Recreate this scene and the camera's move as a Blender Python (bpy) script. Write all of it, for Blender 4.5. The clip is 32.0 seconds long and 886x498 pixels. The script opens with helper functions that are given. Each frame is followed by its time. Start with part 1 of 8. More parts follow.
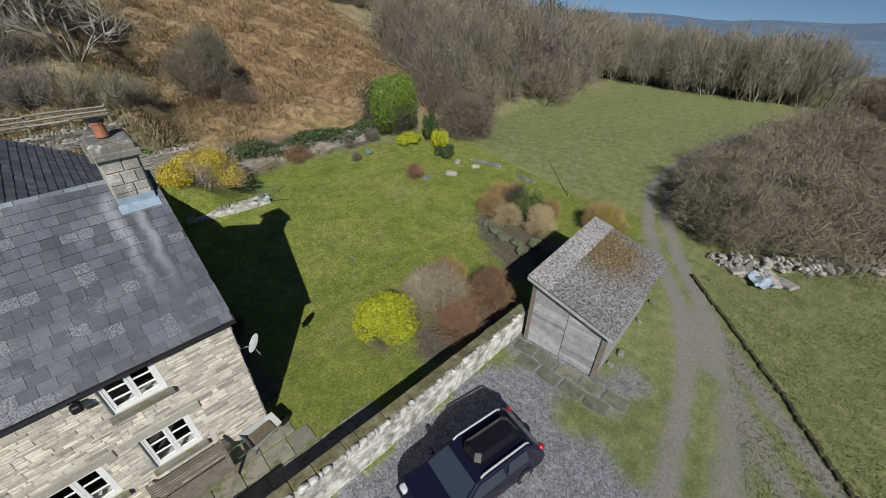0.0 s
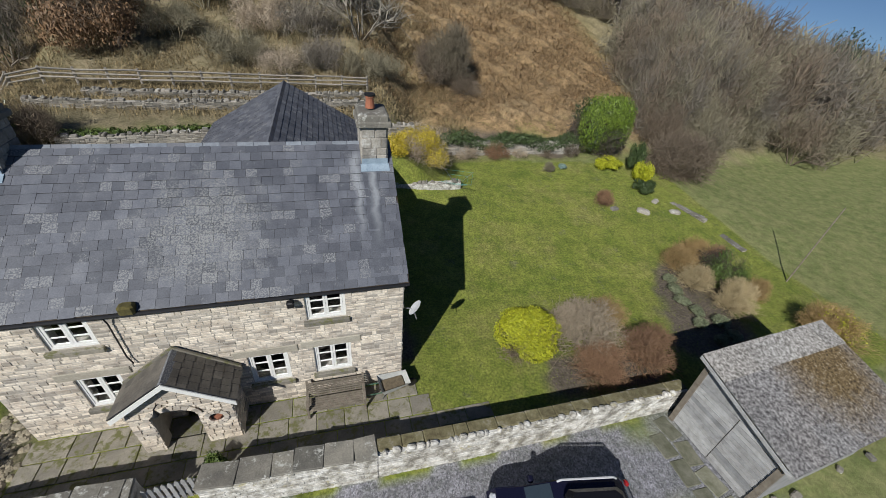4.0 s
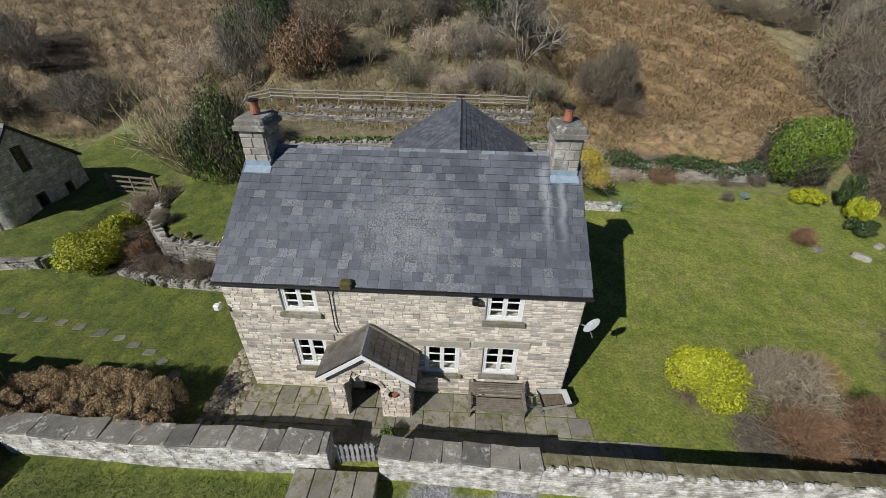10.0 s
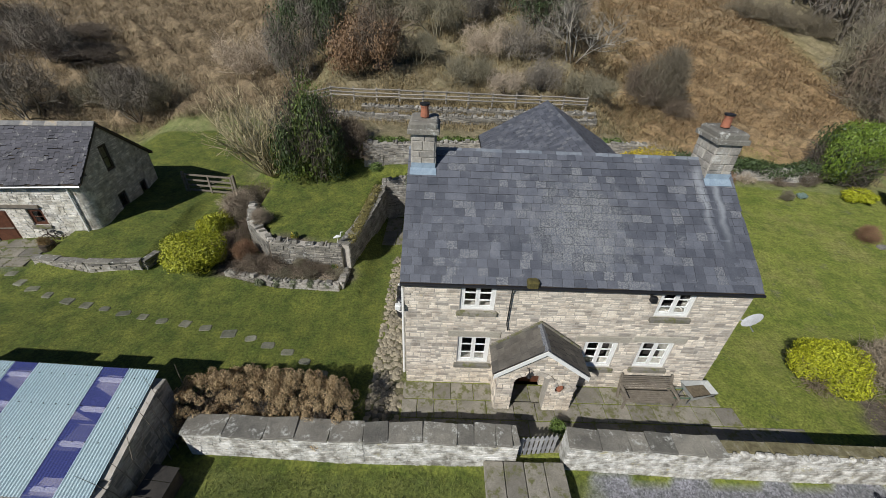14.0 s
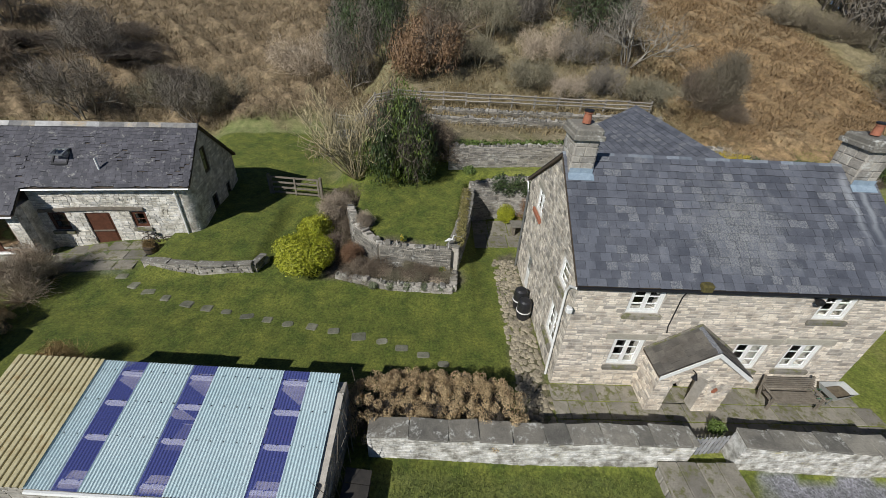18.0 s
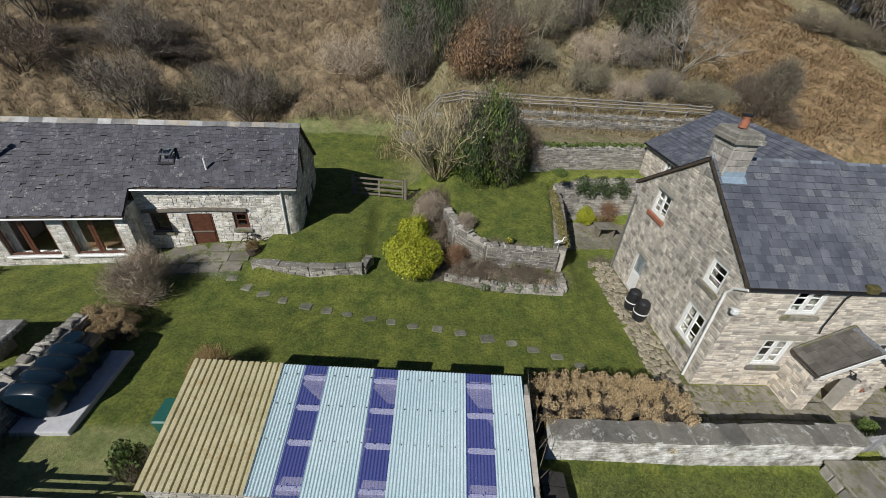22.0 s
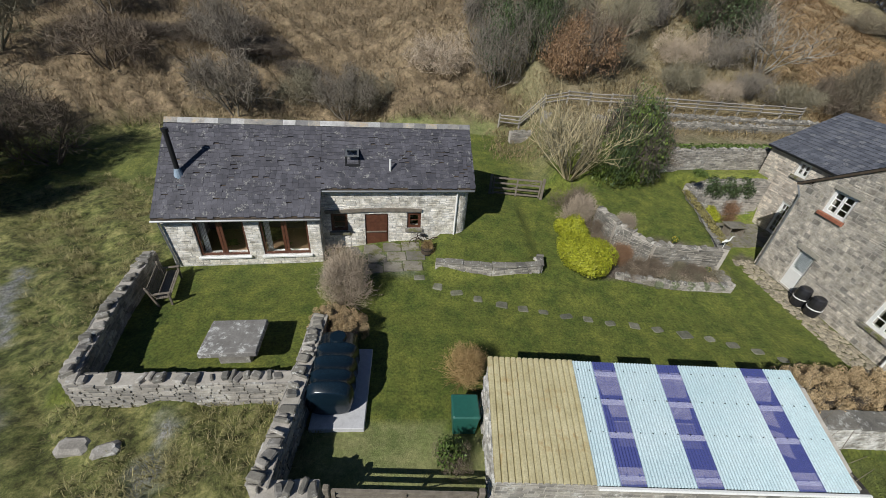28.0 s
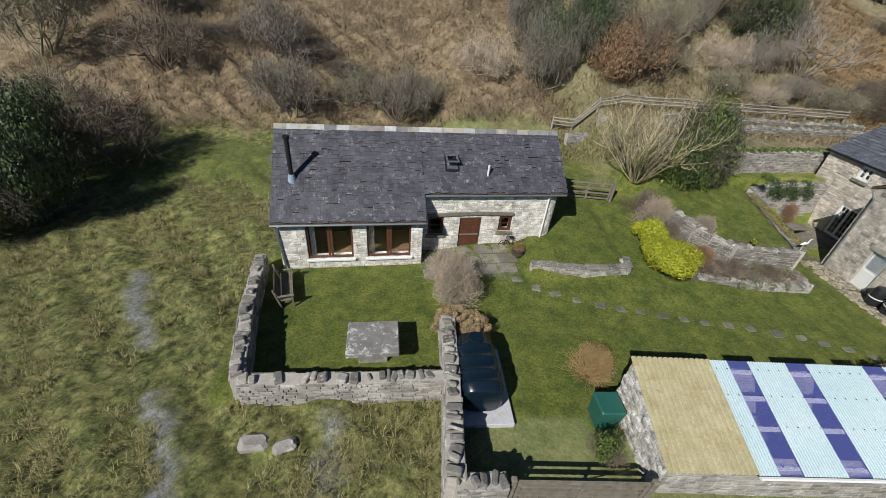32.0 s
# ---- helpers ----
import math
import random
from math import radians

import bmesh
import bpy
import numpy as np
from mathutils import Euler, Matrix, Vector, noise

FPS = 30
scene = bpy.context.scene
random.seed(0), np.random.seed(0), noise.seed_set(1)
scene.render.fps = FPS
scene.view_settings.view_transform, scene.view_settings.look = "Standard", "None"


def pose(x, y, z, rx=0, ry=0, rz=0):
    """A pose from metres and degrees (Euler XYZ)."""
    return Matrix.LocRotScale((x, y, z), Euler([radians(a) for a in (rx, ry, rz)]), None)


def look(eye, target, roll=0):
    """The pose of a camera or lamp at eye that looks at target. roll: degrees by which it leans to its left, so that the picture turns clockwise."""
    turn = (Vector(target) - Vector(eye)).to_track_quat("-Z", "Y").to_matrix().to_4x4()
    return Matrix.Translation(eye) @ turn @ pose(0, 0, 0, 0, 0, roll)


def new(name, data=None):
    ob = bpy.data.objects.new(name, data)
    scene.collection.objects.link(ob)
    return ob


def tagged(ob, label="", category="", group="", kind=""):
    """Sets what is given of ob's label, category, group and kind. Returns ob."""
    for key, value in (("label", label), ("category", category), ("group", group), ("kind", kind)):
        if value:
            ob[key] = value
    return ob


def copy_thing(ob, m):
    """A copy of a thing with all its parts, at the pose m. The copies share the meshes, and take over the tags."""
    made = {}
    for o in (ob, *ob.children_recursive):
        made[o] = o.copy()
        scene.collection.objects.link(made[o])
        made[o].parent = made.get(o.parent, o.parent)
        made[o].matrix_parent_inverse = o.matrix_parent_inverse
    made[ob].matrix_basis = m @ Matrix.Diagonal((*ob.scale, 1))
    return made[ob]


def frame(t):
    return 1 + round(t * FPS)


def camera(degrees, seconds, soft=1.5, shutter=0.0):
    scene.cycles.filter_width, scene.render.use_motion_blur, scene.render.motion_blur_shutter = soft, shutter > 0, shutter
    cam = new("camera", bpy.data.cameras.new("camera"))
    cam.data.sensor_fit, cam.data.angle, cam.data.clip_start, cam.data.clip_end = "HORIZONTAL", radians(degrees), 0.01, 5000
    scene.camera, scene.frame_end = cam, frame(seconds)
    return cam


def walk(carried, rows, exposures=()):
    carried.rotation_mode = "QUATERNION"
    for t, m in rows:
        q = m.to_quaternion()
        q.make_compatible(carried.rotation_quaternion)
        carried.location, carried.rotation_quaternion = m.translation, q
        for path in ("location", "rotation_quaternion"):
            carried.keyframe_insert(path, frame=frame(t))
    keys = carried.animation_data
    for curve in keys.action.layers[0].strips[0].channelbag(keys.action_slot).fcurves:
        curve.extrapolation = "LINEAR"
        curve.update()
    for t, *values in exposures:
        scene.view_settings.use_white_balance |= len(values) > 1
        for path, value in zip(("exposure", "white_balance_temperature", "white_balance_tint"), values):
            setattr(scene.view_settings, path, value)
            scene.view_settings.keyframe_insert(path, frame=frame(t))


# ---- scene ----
cam = camera(97.0, 32.0, soft=0.85)
PATH = [
    (0, (9.806, -9.098, 12.209), (15.614, -3.267, 6.530), 1.17),
    (0.5, (9.814, -9.318, 12.277), (15.315, -3.171, 6.625), 1.43),
    (1, (9.777, -9.361, 12.310), (14.990, -2.974, 6.651), 2.03),
    (1.5, (9.704, -9.373, 12.328), (14.601, -2.742, 6.666), 2.53),
    (2, (9.647, -9.368, 12.381), (14.191, -2.507, 6.700), 3.03),
    (2.5, (9.566, -9.320, 12.421), (13.665, -2.197, 6.723), 3.73),
    (3, (9.453, -9.194, 12.468), (13.069, -1.840, 6.737), 4.54),
    (3.5, (9.336, -9.046, 12.482), (12.393, -1.463, 6.725), 5.27),
    (5.5, (8.842, -8.617, 12.526), (10.030, -0.546, 6.743), 6.41),
    (6, (8.731, -8.507, 12.524), (9.387, -0.394, 6.715), 6.57),
    (6.5, (8.548, -8.406, 12.545), (8.658, -0.274, 6.725), 6.87),
    (7, (8.400, -8.316, 12.560), (8.382, -0.173, 6.756), 6.61),
    (7.5, (8.242, -8.244, 12.526), (8.169, -0.075, 6.759), 5.98),
    (8, (8.083, -8.230, 12.442), (7.961, -0.020, 6.735), 5.51),
    (8.5, (7.958, -8.170, 12.392), (7.774, 0.054, 6.706), 5.05),
    (9, (7.878, -8.158, 12.367), (7.642, 0.082, 6.707), 4.92),
    (9.4, (7.814, -8.149, 12.347), (7.537, 0.104, 6.707), 4.81),
    (9.8, (7.368, -9.000, 12.178), (7.050, -0.653, 6.680), 1.09),
    (10, (7.070, -9.022, 12.170), (6.770, -0.672, 6.676), 1.14),
    (10.5, (6.326, -9.080, 12.150), (6.068, -0.722, 6.666), 1.24),
    (11, (5.526, -9.132, 12.169), (5.369, -0.783, 6.669), 1.59),
    (11.5, (4.801, -9.215, 12.169), (4.676, -0.866, 6.665), 1.74),
    (12, (4.119, -9.289, 12.196), (4.036, -0.944, 6.687), 1.81),
    (12.5, (3.268, -9.360, 12.217), (3.301, -1.017, 6.704), 2.23),
    (13, (2.544, -9.422, 12.281), (2.610, -1.090, 6.752), 2.33),
    (13.5, (1.736, -9.442, 12.292), (1.856, -1.122, 6.746), 2.60),
    (14, (0.981, -9.502, 12.347), (1.120, -1.183, 6.799), 2.55),
    (14.5, (0.264, -9.497, 12.397), (0.459, -1.197, 6.823), 2.82),
    (16.5, (-2.563, -9.616, 12.336), (-2.330, -1.264, 6.840), 3.13),
    (17, (-3.336, -9.628, 12.325), (-3.061, -1.290, 6.812), 3.34),
    (17.5, (-3.992, -9.610, 12.304), (-3.702, -1.274, 6.787), 3.26),
    (18, (-4.714, -9.593, 12.289), (-4.405, -1.261, 6.767), 3.30),
    (18.5, (-5.359, -9.589, 12.316), (-5.063, -1.254, 6.800), 3.25),
    (19, (-6.108, -9.563, 12.412), (-5.776, -1.244, 6.872), 3.32),
    (19.5, (-6.824, -9.550, 12.433), (-6.450, -1.234, 6.892), 3.56),
    (20, (-7.548, -9.578, 12.336), (-7.138, -1.235, 6.838), 3.82),
    (20.5, (-8.223, -9.488, 12.387), (-7.800, -1.181, 6.835), 3.70),
    (21, (-8.982, -9.460, 12.332), (-8.517, -1.163, 6.770), 3.82),
    (21.5, (-9.688, -9.466, 12.214), (-9.187, -1.154, 6.676), 3.98),
    (22, (-10.514, -9.484, 12.033), (-9.952, -1.150, 6.536), 4.32),
    (22.5, (-11.196, -9.468, 11.990), (-10.628, -1.142, 6.480), 4.34),
    (23, (-11.974, -9.466, 11.940), (-11.384, -1.142, 6.431), 4.41),
    (23.5, (-12.654, -9.460, 11.904), (-12.054, -1.136, 6.396), 4.43),
    (24, (-13.391, -9.362, 11.921), (-12.780, -1.063, 6.375), 4.35),
    (24.5, (-14.253, -9.297, 11.861), (-13.599, -0.988, 6.336), 4.54),
    (25, (-14.904, -9.246, 11.827), (-14.283, -0.945, 6.286), 4.40),
    (25.5, (-15.723, -9.280, 11.845), (-15.056, -1.001, 6.276), 4.76),
    (27.5, (-18.736, -9.476, 11.804), (-18.019, -1.183, 6.263), 4.78),
    (28, (-19.587, -9.473, 11.848), (-18.799, -1.207, 6.275), 5.07),
    (28.5, (-20.377, -9.471, 11.920), (-19.569, -1.220, 6.328), 5.13),
    (29, (-21.150, -9.479, 11.945), (-20.320, -1.241, 6.339), 5.15),
    (29.5, (-21.935, -9.508, 11.957), (-21.113, -1.278, 6.337), 5.14),
    (30, (-22.685, -9.554, 12.003), (-21.856, -1.336, 6.365), 5.25),
    (30.5, (-23.477, -9.562, 12.029), (-22.640, -1.358, 6.372), 5.29),
    (31, (-24.035, -9.572, 12.024), (-23.170, -1.362, 6.380), 5.32),
    (31.5, (-24.415, -9.586, 12.057), (-23.510, -1.378, 6.418), 5.49),
    (32, (-24.600, -9.593, 12.117), (-23.695, -1.393, 6.466), 5.54),
]
walk(cam, [(t, look(eye, target, roll)) for t, eye, target, roll in PATH], [(0, 0.05), (6, 0.04), (14, 0.0), (24, 0.0), (28, 0.04), (30, 0.1), (32, 0.16)])

# ---------- light ----------
SUN_DIR = Vector((0.80, 0.975, -1.0))
world = bpy.data.worlds.new("world")
scene.world = world
world.use_nodes = True
wn = world.node_tree.nodes
sky = wn.new("ShaderNodeTexSky")
sky.sky_type = "NISHITA"
sky.sun_disc = False
sky.sun_elevation = radians(38.4)
sky.altitude = 2500
sky.air_density = 1.0
sky.dust_density = 0.0
sky.ozone_density = 6.0
sky.sun_rotation = radians(219.4)
wn["Background"].inputs["Strength"].default_value = 0.056
sky_co, sky_up = wn.new("ShaderNodeTexCoord"), wn.new("ShaderNodeVectorMath")
sky_up.inputs[1].default_value = (0, 0, 0.13)
world.node_tree.links.new(sky_co.outputs["Generated"], sky_up.inputs[0])
world.node_tree.links.new(sky_up.outputs[0], sky.inputs["Vector"])
world.node_tree.links.new(sky.outputs[0], wn["Background"].inputs["Color"])
sun_data = bpy.data.lights.new("sun", "SUN")
sun_data.energy = 4.45
sun_data.angle = radians(0.55)
sun_data.color = (1.0, 0.985, 0.95)
sun = new("sun", sun_data)
sun.matrix_basis = look((-60, -60, 60), Vector((-60, -60, 60)) + SUN_DIR)

# ---------- small mesh kit ----------
rng = random.Random(7)


class Geo:
    """Vertices and faces of one mesh."""

    def __init__(self):
        self.v, self.f = [], []

    def add(self, vs, fs):
        n = len(self.v)
        self.v.extend(tuple(p) for p in vs)
        self.f.extend(tuple(i + n for i in q) for q in fs)
        return self

    def box(self, x0, x1, y0, y1, z0, z1, m=None):
        vs = [(x, y, z) for x in (x0, x1) for y in (y0, y1) for z in (z0, z1)]
        if m is not None:
            vs = [m @ Vector(p) for p in vs]
        return self.add(vs, [(0, 1, 3, 2), (4, 6, 7, 5), (0, 4, 5, 1), (2, 3, 7, 6), (0, 2, 6, 4), (1, 5, 7, 3)])

    def rbox(self, x0, x1, y0, y1, z0, z1, c, m=None):
        """A box with its upright and top edges chamfered."""
        def ring(x0, x1, y0, y1, z):
            return [(x0 + c, y0, z), (x1 - c, y0, z), (x1, y0 + c, z), (x1, y1 - c, z), (x1 - c, y1, z), (x0 + c, y1, z), (x0, y1 - c, z), (x0, y0 + c, z)]
        vs = ring(x0, x1, y0, y1, z0) + ring(x0, x1, y0, y1, z1 - c) + ring(x0 + c, x1 - c, y0 + c, y1 - c, z1)
        if m is not None:
            vs = [m @ Vector(p) for p in vs]
        fs = [tuple(range(7, -1, -1)), tuple(range(16, 24))]
        for k in (0, 8):
            fs += [(k + i, k + (i + 1) % 8, k + 8 + (i + 1) % 8, k + 8 + i) for i in range(8)]
        return self.add(vs, fs)

    def slab(self, pts, d):
        """A flat polygon pushed along the vector d."""
        n = len(pts)
        d = Vector(d)
        a = [Vector(p) for p in pts]
        return self.add(a + [p + d for p in a], [tuple(range(n - 1, -1, -1)), tuple(range(n, 2 * n))] + [(i, (i + 1) % n, n + (i + 1) % n, n + i) for i in range(n)])

    def tube(self, pts, radii, n=8, cap=True):
        """A round tube through the points."""
        pts = [Vector(p) for p in pts]
        if isinstance(radii, (int, float)):
            radii = [radii] * len(pts)
        vs = []
        for i, p in enumerate(pts):
            d = (pts[min(i + 1, len(pts) - 1)] - pts[max(i - 1, 0)]).normalized()
            a = d.cross(Vector((0, 0, 1)) if abs(d.z) < 0.9 else Vector((1, 0, 0))).normalized()
            b = d.cross(a)
            vs += [p + (a * math.cos(t) + b * math.sin(t)) * radii[i] for t in (2 * math.pi * k / n for k in range(n))]
        fs = [(i * n + k, i * n + (k + 1) % n, (i + 1) * n + (k + 1) % n, (i + 1) * n + k) for i in range(len(pts) - 1) for k in range(n)]
        if cap:
            fs += [tuple(range(n)), tuple(range(len(vs) - 1, len(vs) - n - 1, -1))]
        return self.add(vs, fs)

    def frustum(self, o, u, w, d, inset):
        """A block on a face: corner o, edge vectors u and w, push d, its outer face inset."""
        o, u, w, d = Vector(o), Vector(u), Vector(w), Vector(d)
        iu, iw = u.normalized() * inset, w.normalized() * inset
        vs = [o, o + u, o + u + w, o + w, o + d + iu + iw, o + d + u - iu + iw, o + d + u + w - iu - iw, o + d + w + iu - iw]
        return self.add(vs, [(3, 2, 1, 0), (4, 5, 6, 7), (0, 1, 5, 4), (1, 2, 6, 5), (2, 3, 7, 6), (3, 0, 4, 7)])

    def weld(self):
        """Corners that meet become one."""
        seen, to = {}, []
        vs = []
        for p in self.v:
            key = tuple(round(c, 4) for c in p)
            if key not in seen:
                seen[key] = len(vs)
                vs.append(p)
            to.append(seen[key])
        self.v, self.f = vs, [tuple(to[i] for i in q) for q in self.f]
        return self

    def mesh(self, name, mat, smooth=False):
        me = bpy.data.meshes.new(name)
        me.from_pydata([tuple(p) for p in self.v], [], self.f)
        bm = bmesh.new()
        bm.from_mesh(me)
        if len(self.f) < 6000:
            bmesh.ops.recalc_face_normals(bm, faces=bm.faces)
        bm.to_mesh(me)
        bm.free()
        if mat:
            me.materials.append(mat)
        if smooth:
            me.polygons.foreach_set("use_smooth", [True] * len(me.polygons))
        return me


def quads_mesh(name, verts, faces, mat):
    """A mesh from arrays of places and of four-cornered or three-cornered faces."""
    me = bpy.data.meshes.new(name)
    k = faces.shape[1]
    me.vertices.add(len(verts))
    me.vertices.foreach_set("co", np.asarray(verts, np.float32).ravel())
    me.loops.add(faces.size)
    me.loops.foreach_set("vertex_index", faces.astype(np.int32).ravel())
    me.polygons.add(len(faces))
    me.polygons.foreach_set("loop_start", np.arange(0, faces.size, k, dtype=np.int32))
    me.update(calc_edges=True)
    me.validate()
    me.materials.append(mat)
    return me


def thing(name, m, label, category, group="", kind=""):
    ob = new(name)
    ob.empty_display_size = 0.2
    ob.matrix_basis = m
    return tagged(ob, label, category, group, kind)


def part(name, geo, mat, parent, label="", smooth=False, kind=""):
    me = geo if isinstance(geo, bpy.types.Mesh) else geo.mesh(name, mat, smooth)
    ob = new(name, me)
    ob.parent = parent
    return tagged(ob, label, kind=kind)


def sub(name, parent, label=""):
    ob = new(name)
    ob.empty_display_size = 0.1
    ob.parent = parent
    return tagged(ob, label)


def solo(name, geo, mat, m, label, category, group="", kind="", smooth=False):
    me = geo if isinstance(geo, bpy.types.Mesh) else geo.mesh(name, mat, smooth)
    ob = new(name, me)
    ob.matrix_basis = m
    return tagged(ob, label, category, group, kind)


# ---------- materials ----------
def tree_of(name, rough=0.8, metal=0.0):
    m = bpy.data.materials.new(name)
    m.use_nodes = True
    nt = m.node_tree
    b = nt.nodes["Principled BSDF"]
    b.inputs["Roughness"].default_value = rough
    b.inputs["Metallic"].default_value = metal
    return m, nt, b


def node(nt, kind, **kw):
    n = nt.nodes.new(kind)
    for k, val in kw.items():
        n.inputs[k].default_value = val
    return n


def noise_of(nt, scale, detail=4.0, rough=0.6, space="Object"):
    co = nt.nodes.new("ShaderNodeNewGeometry")
    n = node(nt, "ShaderNodeTexNoise", Scale=scale, Detail=detail, Roughness=rough)
    nt.links.new(co.outputs["Position"], n.inputs["Vector"])
    return n.outputs["Fac"]


def ramp(nt, fac, stops):
    r = nt.nodes.new("ShaderNodeValToRGB")
    while len(r.color_ramp.elements) < len(stops):
        r.color_ramp.elements.new(0.5)
    for e, (p, c) in zip(r.color_ramp.elements, stops):
        e.position, e.color = p, (*c, 1)
    nt.links.new(fac, r.inputs[0])
    return r.outputs[0]


def mix(nt, fac, a, b, mode="MIX"):
    n = nt.nodes.new("ShaderNodeMix")
    n.data_type, n.blend_type = "RGBA", mode
    if isinstance(fac, (int, float)):
        n.inputs[0].default_value = fac
    else:
        nt.links.new(fac, n.inputs[0])
    for k, c in ((6, a), (7, b)):
        if isinstance(c, tuple):
            n.inputs[k].default_value = (*c, 1)
        else:
            nt.links.new(c, n.inputs[k])
    return n.outputs[2]


def bump(nt, b, fac, strength, dist):
    n = node(nt, "ShaderNodeBump", Strength=strength, Distance=dist)
    nt.links.new(fac, n.inputs["Height"])
    nt.links.new(n.outputs[0], b.inputs["Normal"])


def surface(name, stops, scale=3.0, fine=40.0, rough=0.85, metal=0.0, relief=0.3, dist=0.01, spot=None, spot_scale=1.2, spot_at=0.58, random_by=None, spread=0.35, space="Object", speck=0.0, picked=0.0):
    """A weathered surface: a colour ramp over broad noise, fine grain, spots of another colour, and a change of tone from piece to piece."""
    m, nt, b = tree_of(name, rough, metal)
    col = ramp(nt, noise_of(nt, scale, 6, 0.65, space), stops)
    grain = noise_of(nt, fine, 3, 0.6, space)
    col = mix(nt, 0.5, col, ramp(nt, grain, [(0.25, (0.45, 0.45, 0.45)), (0.75, (1.35, 1.35, 1.35))]), "MULTIPLY")
    if random_by:
        if random_by == "object":
            fac = nt.nodes.new("ShaderNodeObjectInfo").outputs["Random"]
        else:
            fac = nt.nodes.new("ShaderNodeNewGeometry").outputs["Random Per Island"]
        tone = ramp(nt, fac, [(0.0, (1 - spread,) * 3), (0.45, (1.0, 0.97, 0.94)), (0.8, (1 + spread * 0.7, 1 + spread * 0.62, 1 + spread * 0.5)), (1.0, (1 - spread * 0.4, 1 - spread * 0.45, 1 - spread * 0.5))])
        col = mix(nt, 1.0, col, tone, "MULTIPLY")
    if spot:
        f = ramp(nt, noise_of(nt, spot_scale, 8, 0.75, space), [(spot_at, (0, 0, 0)), (spot_at + 0.08, (1, 1, 1))])
        if picked:
            info = nt.nodes.new("ShaderNodeObjectInfo" if random_by == "object" else "ShaderNodeNewGeometry")
            which = ramp(nt, info.outputs["Random" if random_by == "object" else "Random Per Island"], [(picked, (0, 0, 0)), (picked + 0.02, (1, 1, 1))])
            f = mix(nt, 1.0, f, which, "ADD")
        if speck:
            f = mix(nt, 1.0, f, ramp(nt, noise_of(nt, speck, 5, 0.7, space), [(0.47, (0, 0, 0)), (0.56, (1, 1, 1))]), "MULTIPLY")
        col = mix(nt, f, col, spot)
    nt.links.new(col, b.inputs["Base Color"])
    bump(nt, b, grain, relief, dist)
    return m


def plain(name, c, rough=0.5, metal=0.0, var=0.12, scale=6.0):
    return surface(name, [(0.3, tuple(x * (1 - var) for x in c)), (0.7, tuple(x * (1 + var) for x in c))], scale, 60, rough, metal, 0.1, 0.004)


STONE = [(0.25, (0.33, 0.285, 0.235)), (0.42, (0.51, 0.455, 0.385)), (0.58, (0.65, 0.60, 0.52)), (0.8, (0.50, 0.475, 0.44))]
stone_o = surface("sandstone_block", STONE, 2.2, 30, 0.9, 0, 0.5, 0.015, random_by="object", spread=0.48, spot=(0.44, 0.34, 0.19), spot_scale=3.0, spot_at=0.62)
stone_i = surface("sandstone_rubble", STONE, 2.2, 30, 0.9, 0, 0.5, 0.015, random_by="island", spread=0.48, spot=(0.44, 0.34, 0.19), spot_scale=3.0, spot_at=0.62)
RUBBLE = [(0.25, (0.20, 0.18, 0.15)), (0.45, (0.37, 0.345, 0.295)), (0.62, (0.58, 0.545, 0.48)), (0.8, (0.40, 0.385, 0.355))]
gable_o = surface("brown_rubble_block", RUBBLE, 2.6, 24, 0.9, 0, 0.6, 0.02, random_by="object", spread=0.45)
gable_i = surface("brown_rubble", RUBBLE, 2.6, 24, 0.9, 0, 0.6, 0.02, random_by="island", spread=0.45)
mortar = surface("lime_mortar", [(0.3, (0.36, 0.33, 0.28)), (0.7, (0.52, 0.48, 0.42))], 4, 50, 0.95, relief=0.6)
LIME = [(0.36, (0.21, 0.20, 0.17)), (0.48, (0.44, 0.43, 0.39)), (0.62, (0.71, 0.705, 0.67))]
lime_o = surface("limewashed_stone", LIME, 3.2, 25, 0.95, relief=0.5, dist=0.02, random_by="object", spread=0.16, spot=(0.38, 0.345, 0.22), spot_scale=1.4, spot_at=0.56, speck=5.0)
lime_i = surface("limewashed_rubble", LIME, 3.2, 25, 0.95, relief=0.5, dist=0.02, random_by="island", spread=0.16, spot=(0.38, 0.345, 0.22), spot_scale=1.4, spot_at=0.56, speck=5.0)
BARN = [(0.34, (0.36, 0.34, 0.285)), (0.46, (0.58, 0.555, 0.485)), (0.60, (0.80, 0.785, 0.73))]
barn_o = surface("barn_limewash", BARN, 2.6, 25, 0.95, relief=0.5, dist=0.02, random_by="object", spread=0.28)
barn_i = surface("barn_limewashed_rubble", BARN, 2.6, 25, 0.95, relief=0.5, dist=0.02, random_by="island", spread=0.28)
GREYS = [(0.25, (0.17, 0.16, 0.14)), (0.5, (0.32, 0.305, 0.275)), (0.75, (0.44, 0.425, 0.385))]
wall_o = surface("grey_wall_stone", GREYS, 1.6, 22, 0.95, relief=0.6, dist=0.02, random_by="object", spread=0.4, spot=(0.54, 0.53, 0.49), spot_scale=1.6, spot_at=0.54, speck=8.0)
wall_i = surface("grey_wall_rubble", GREYS, 1.6, 22, 0.95, relief=0.6, dist=0.02, random_by="island", spread=0.4, spot=(0.54, 0.53, 0.49), spot_scale=1.6, spot_at=0.54, speck=8.0)
coping_m = surface("mossy_coping", [(0.3, (0.14, 0.135, 0.12)), (0.6, (0.23, 0.22, 0.19))], 2.0, 25, 0.95, relief=0.6, dist=0.02, random_by="object", spread=0.35, spot=(0.48, 0.48, 0.44), spot_scale=2.2, spot_at=0.52, speck=9.0)
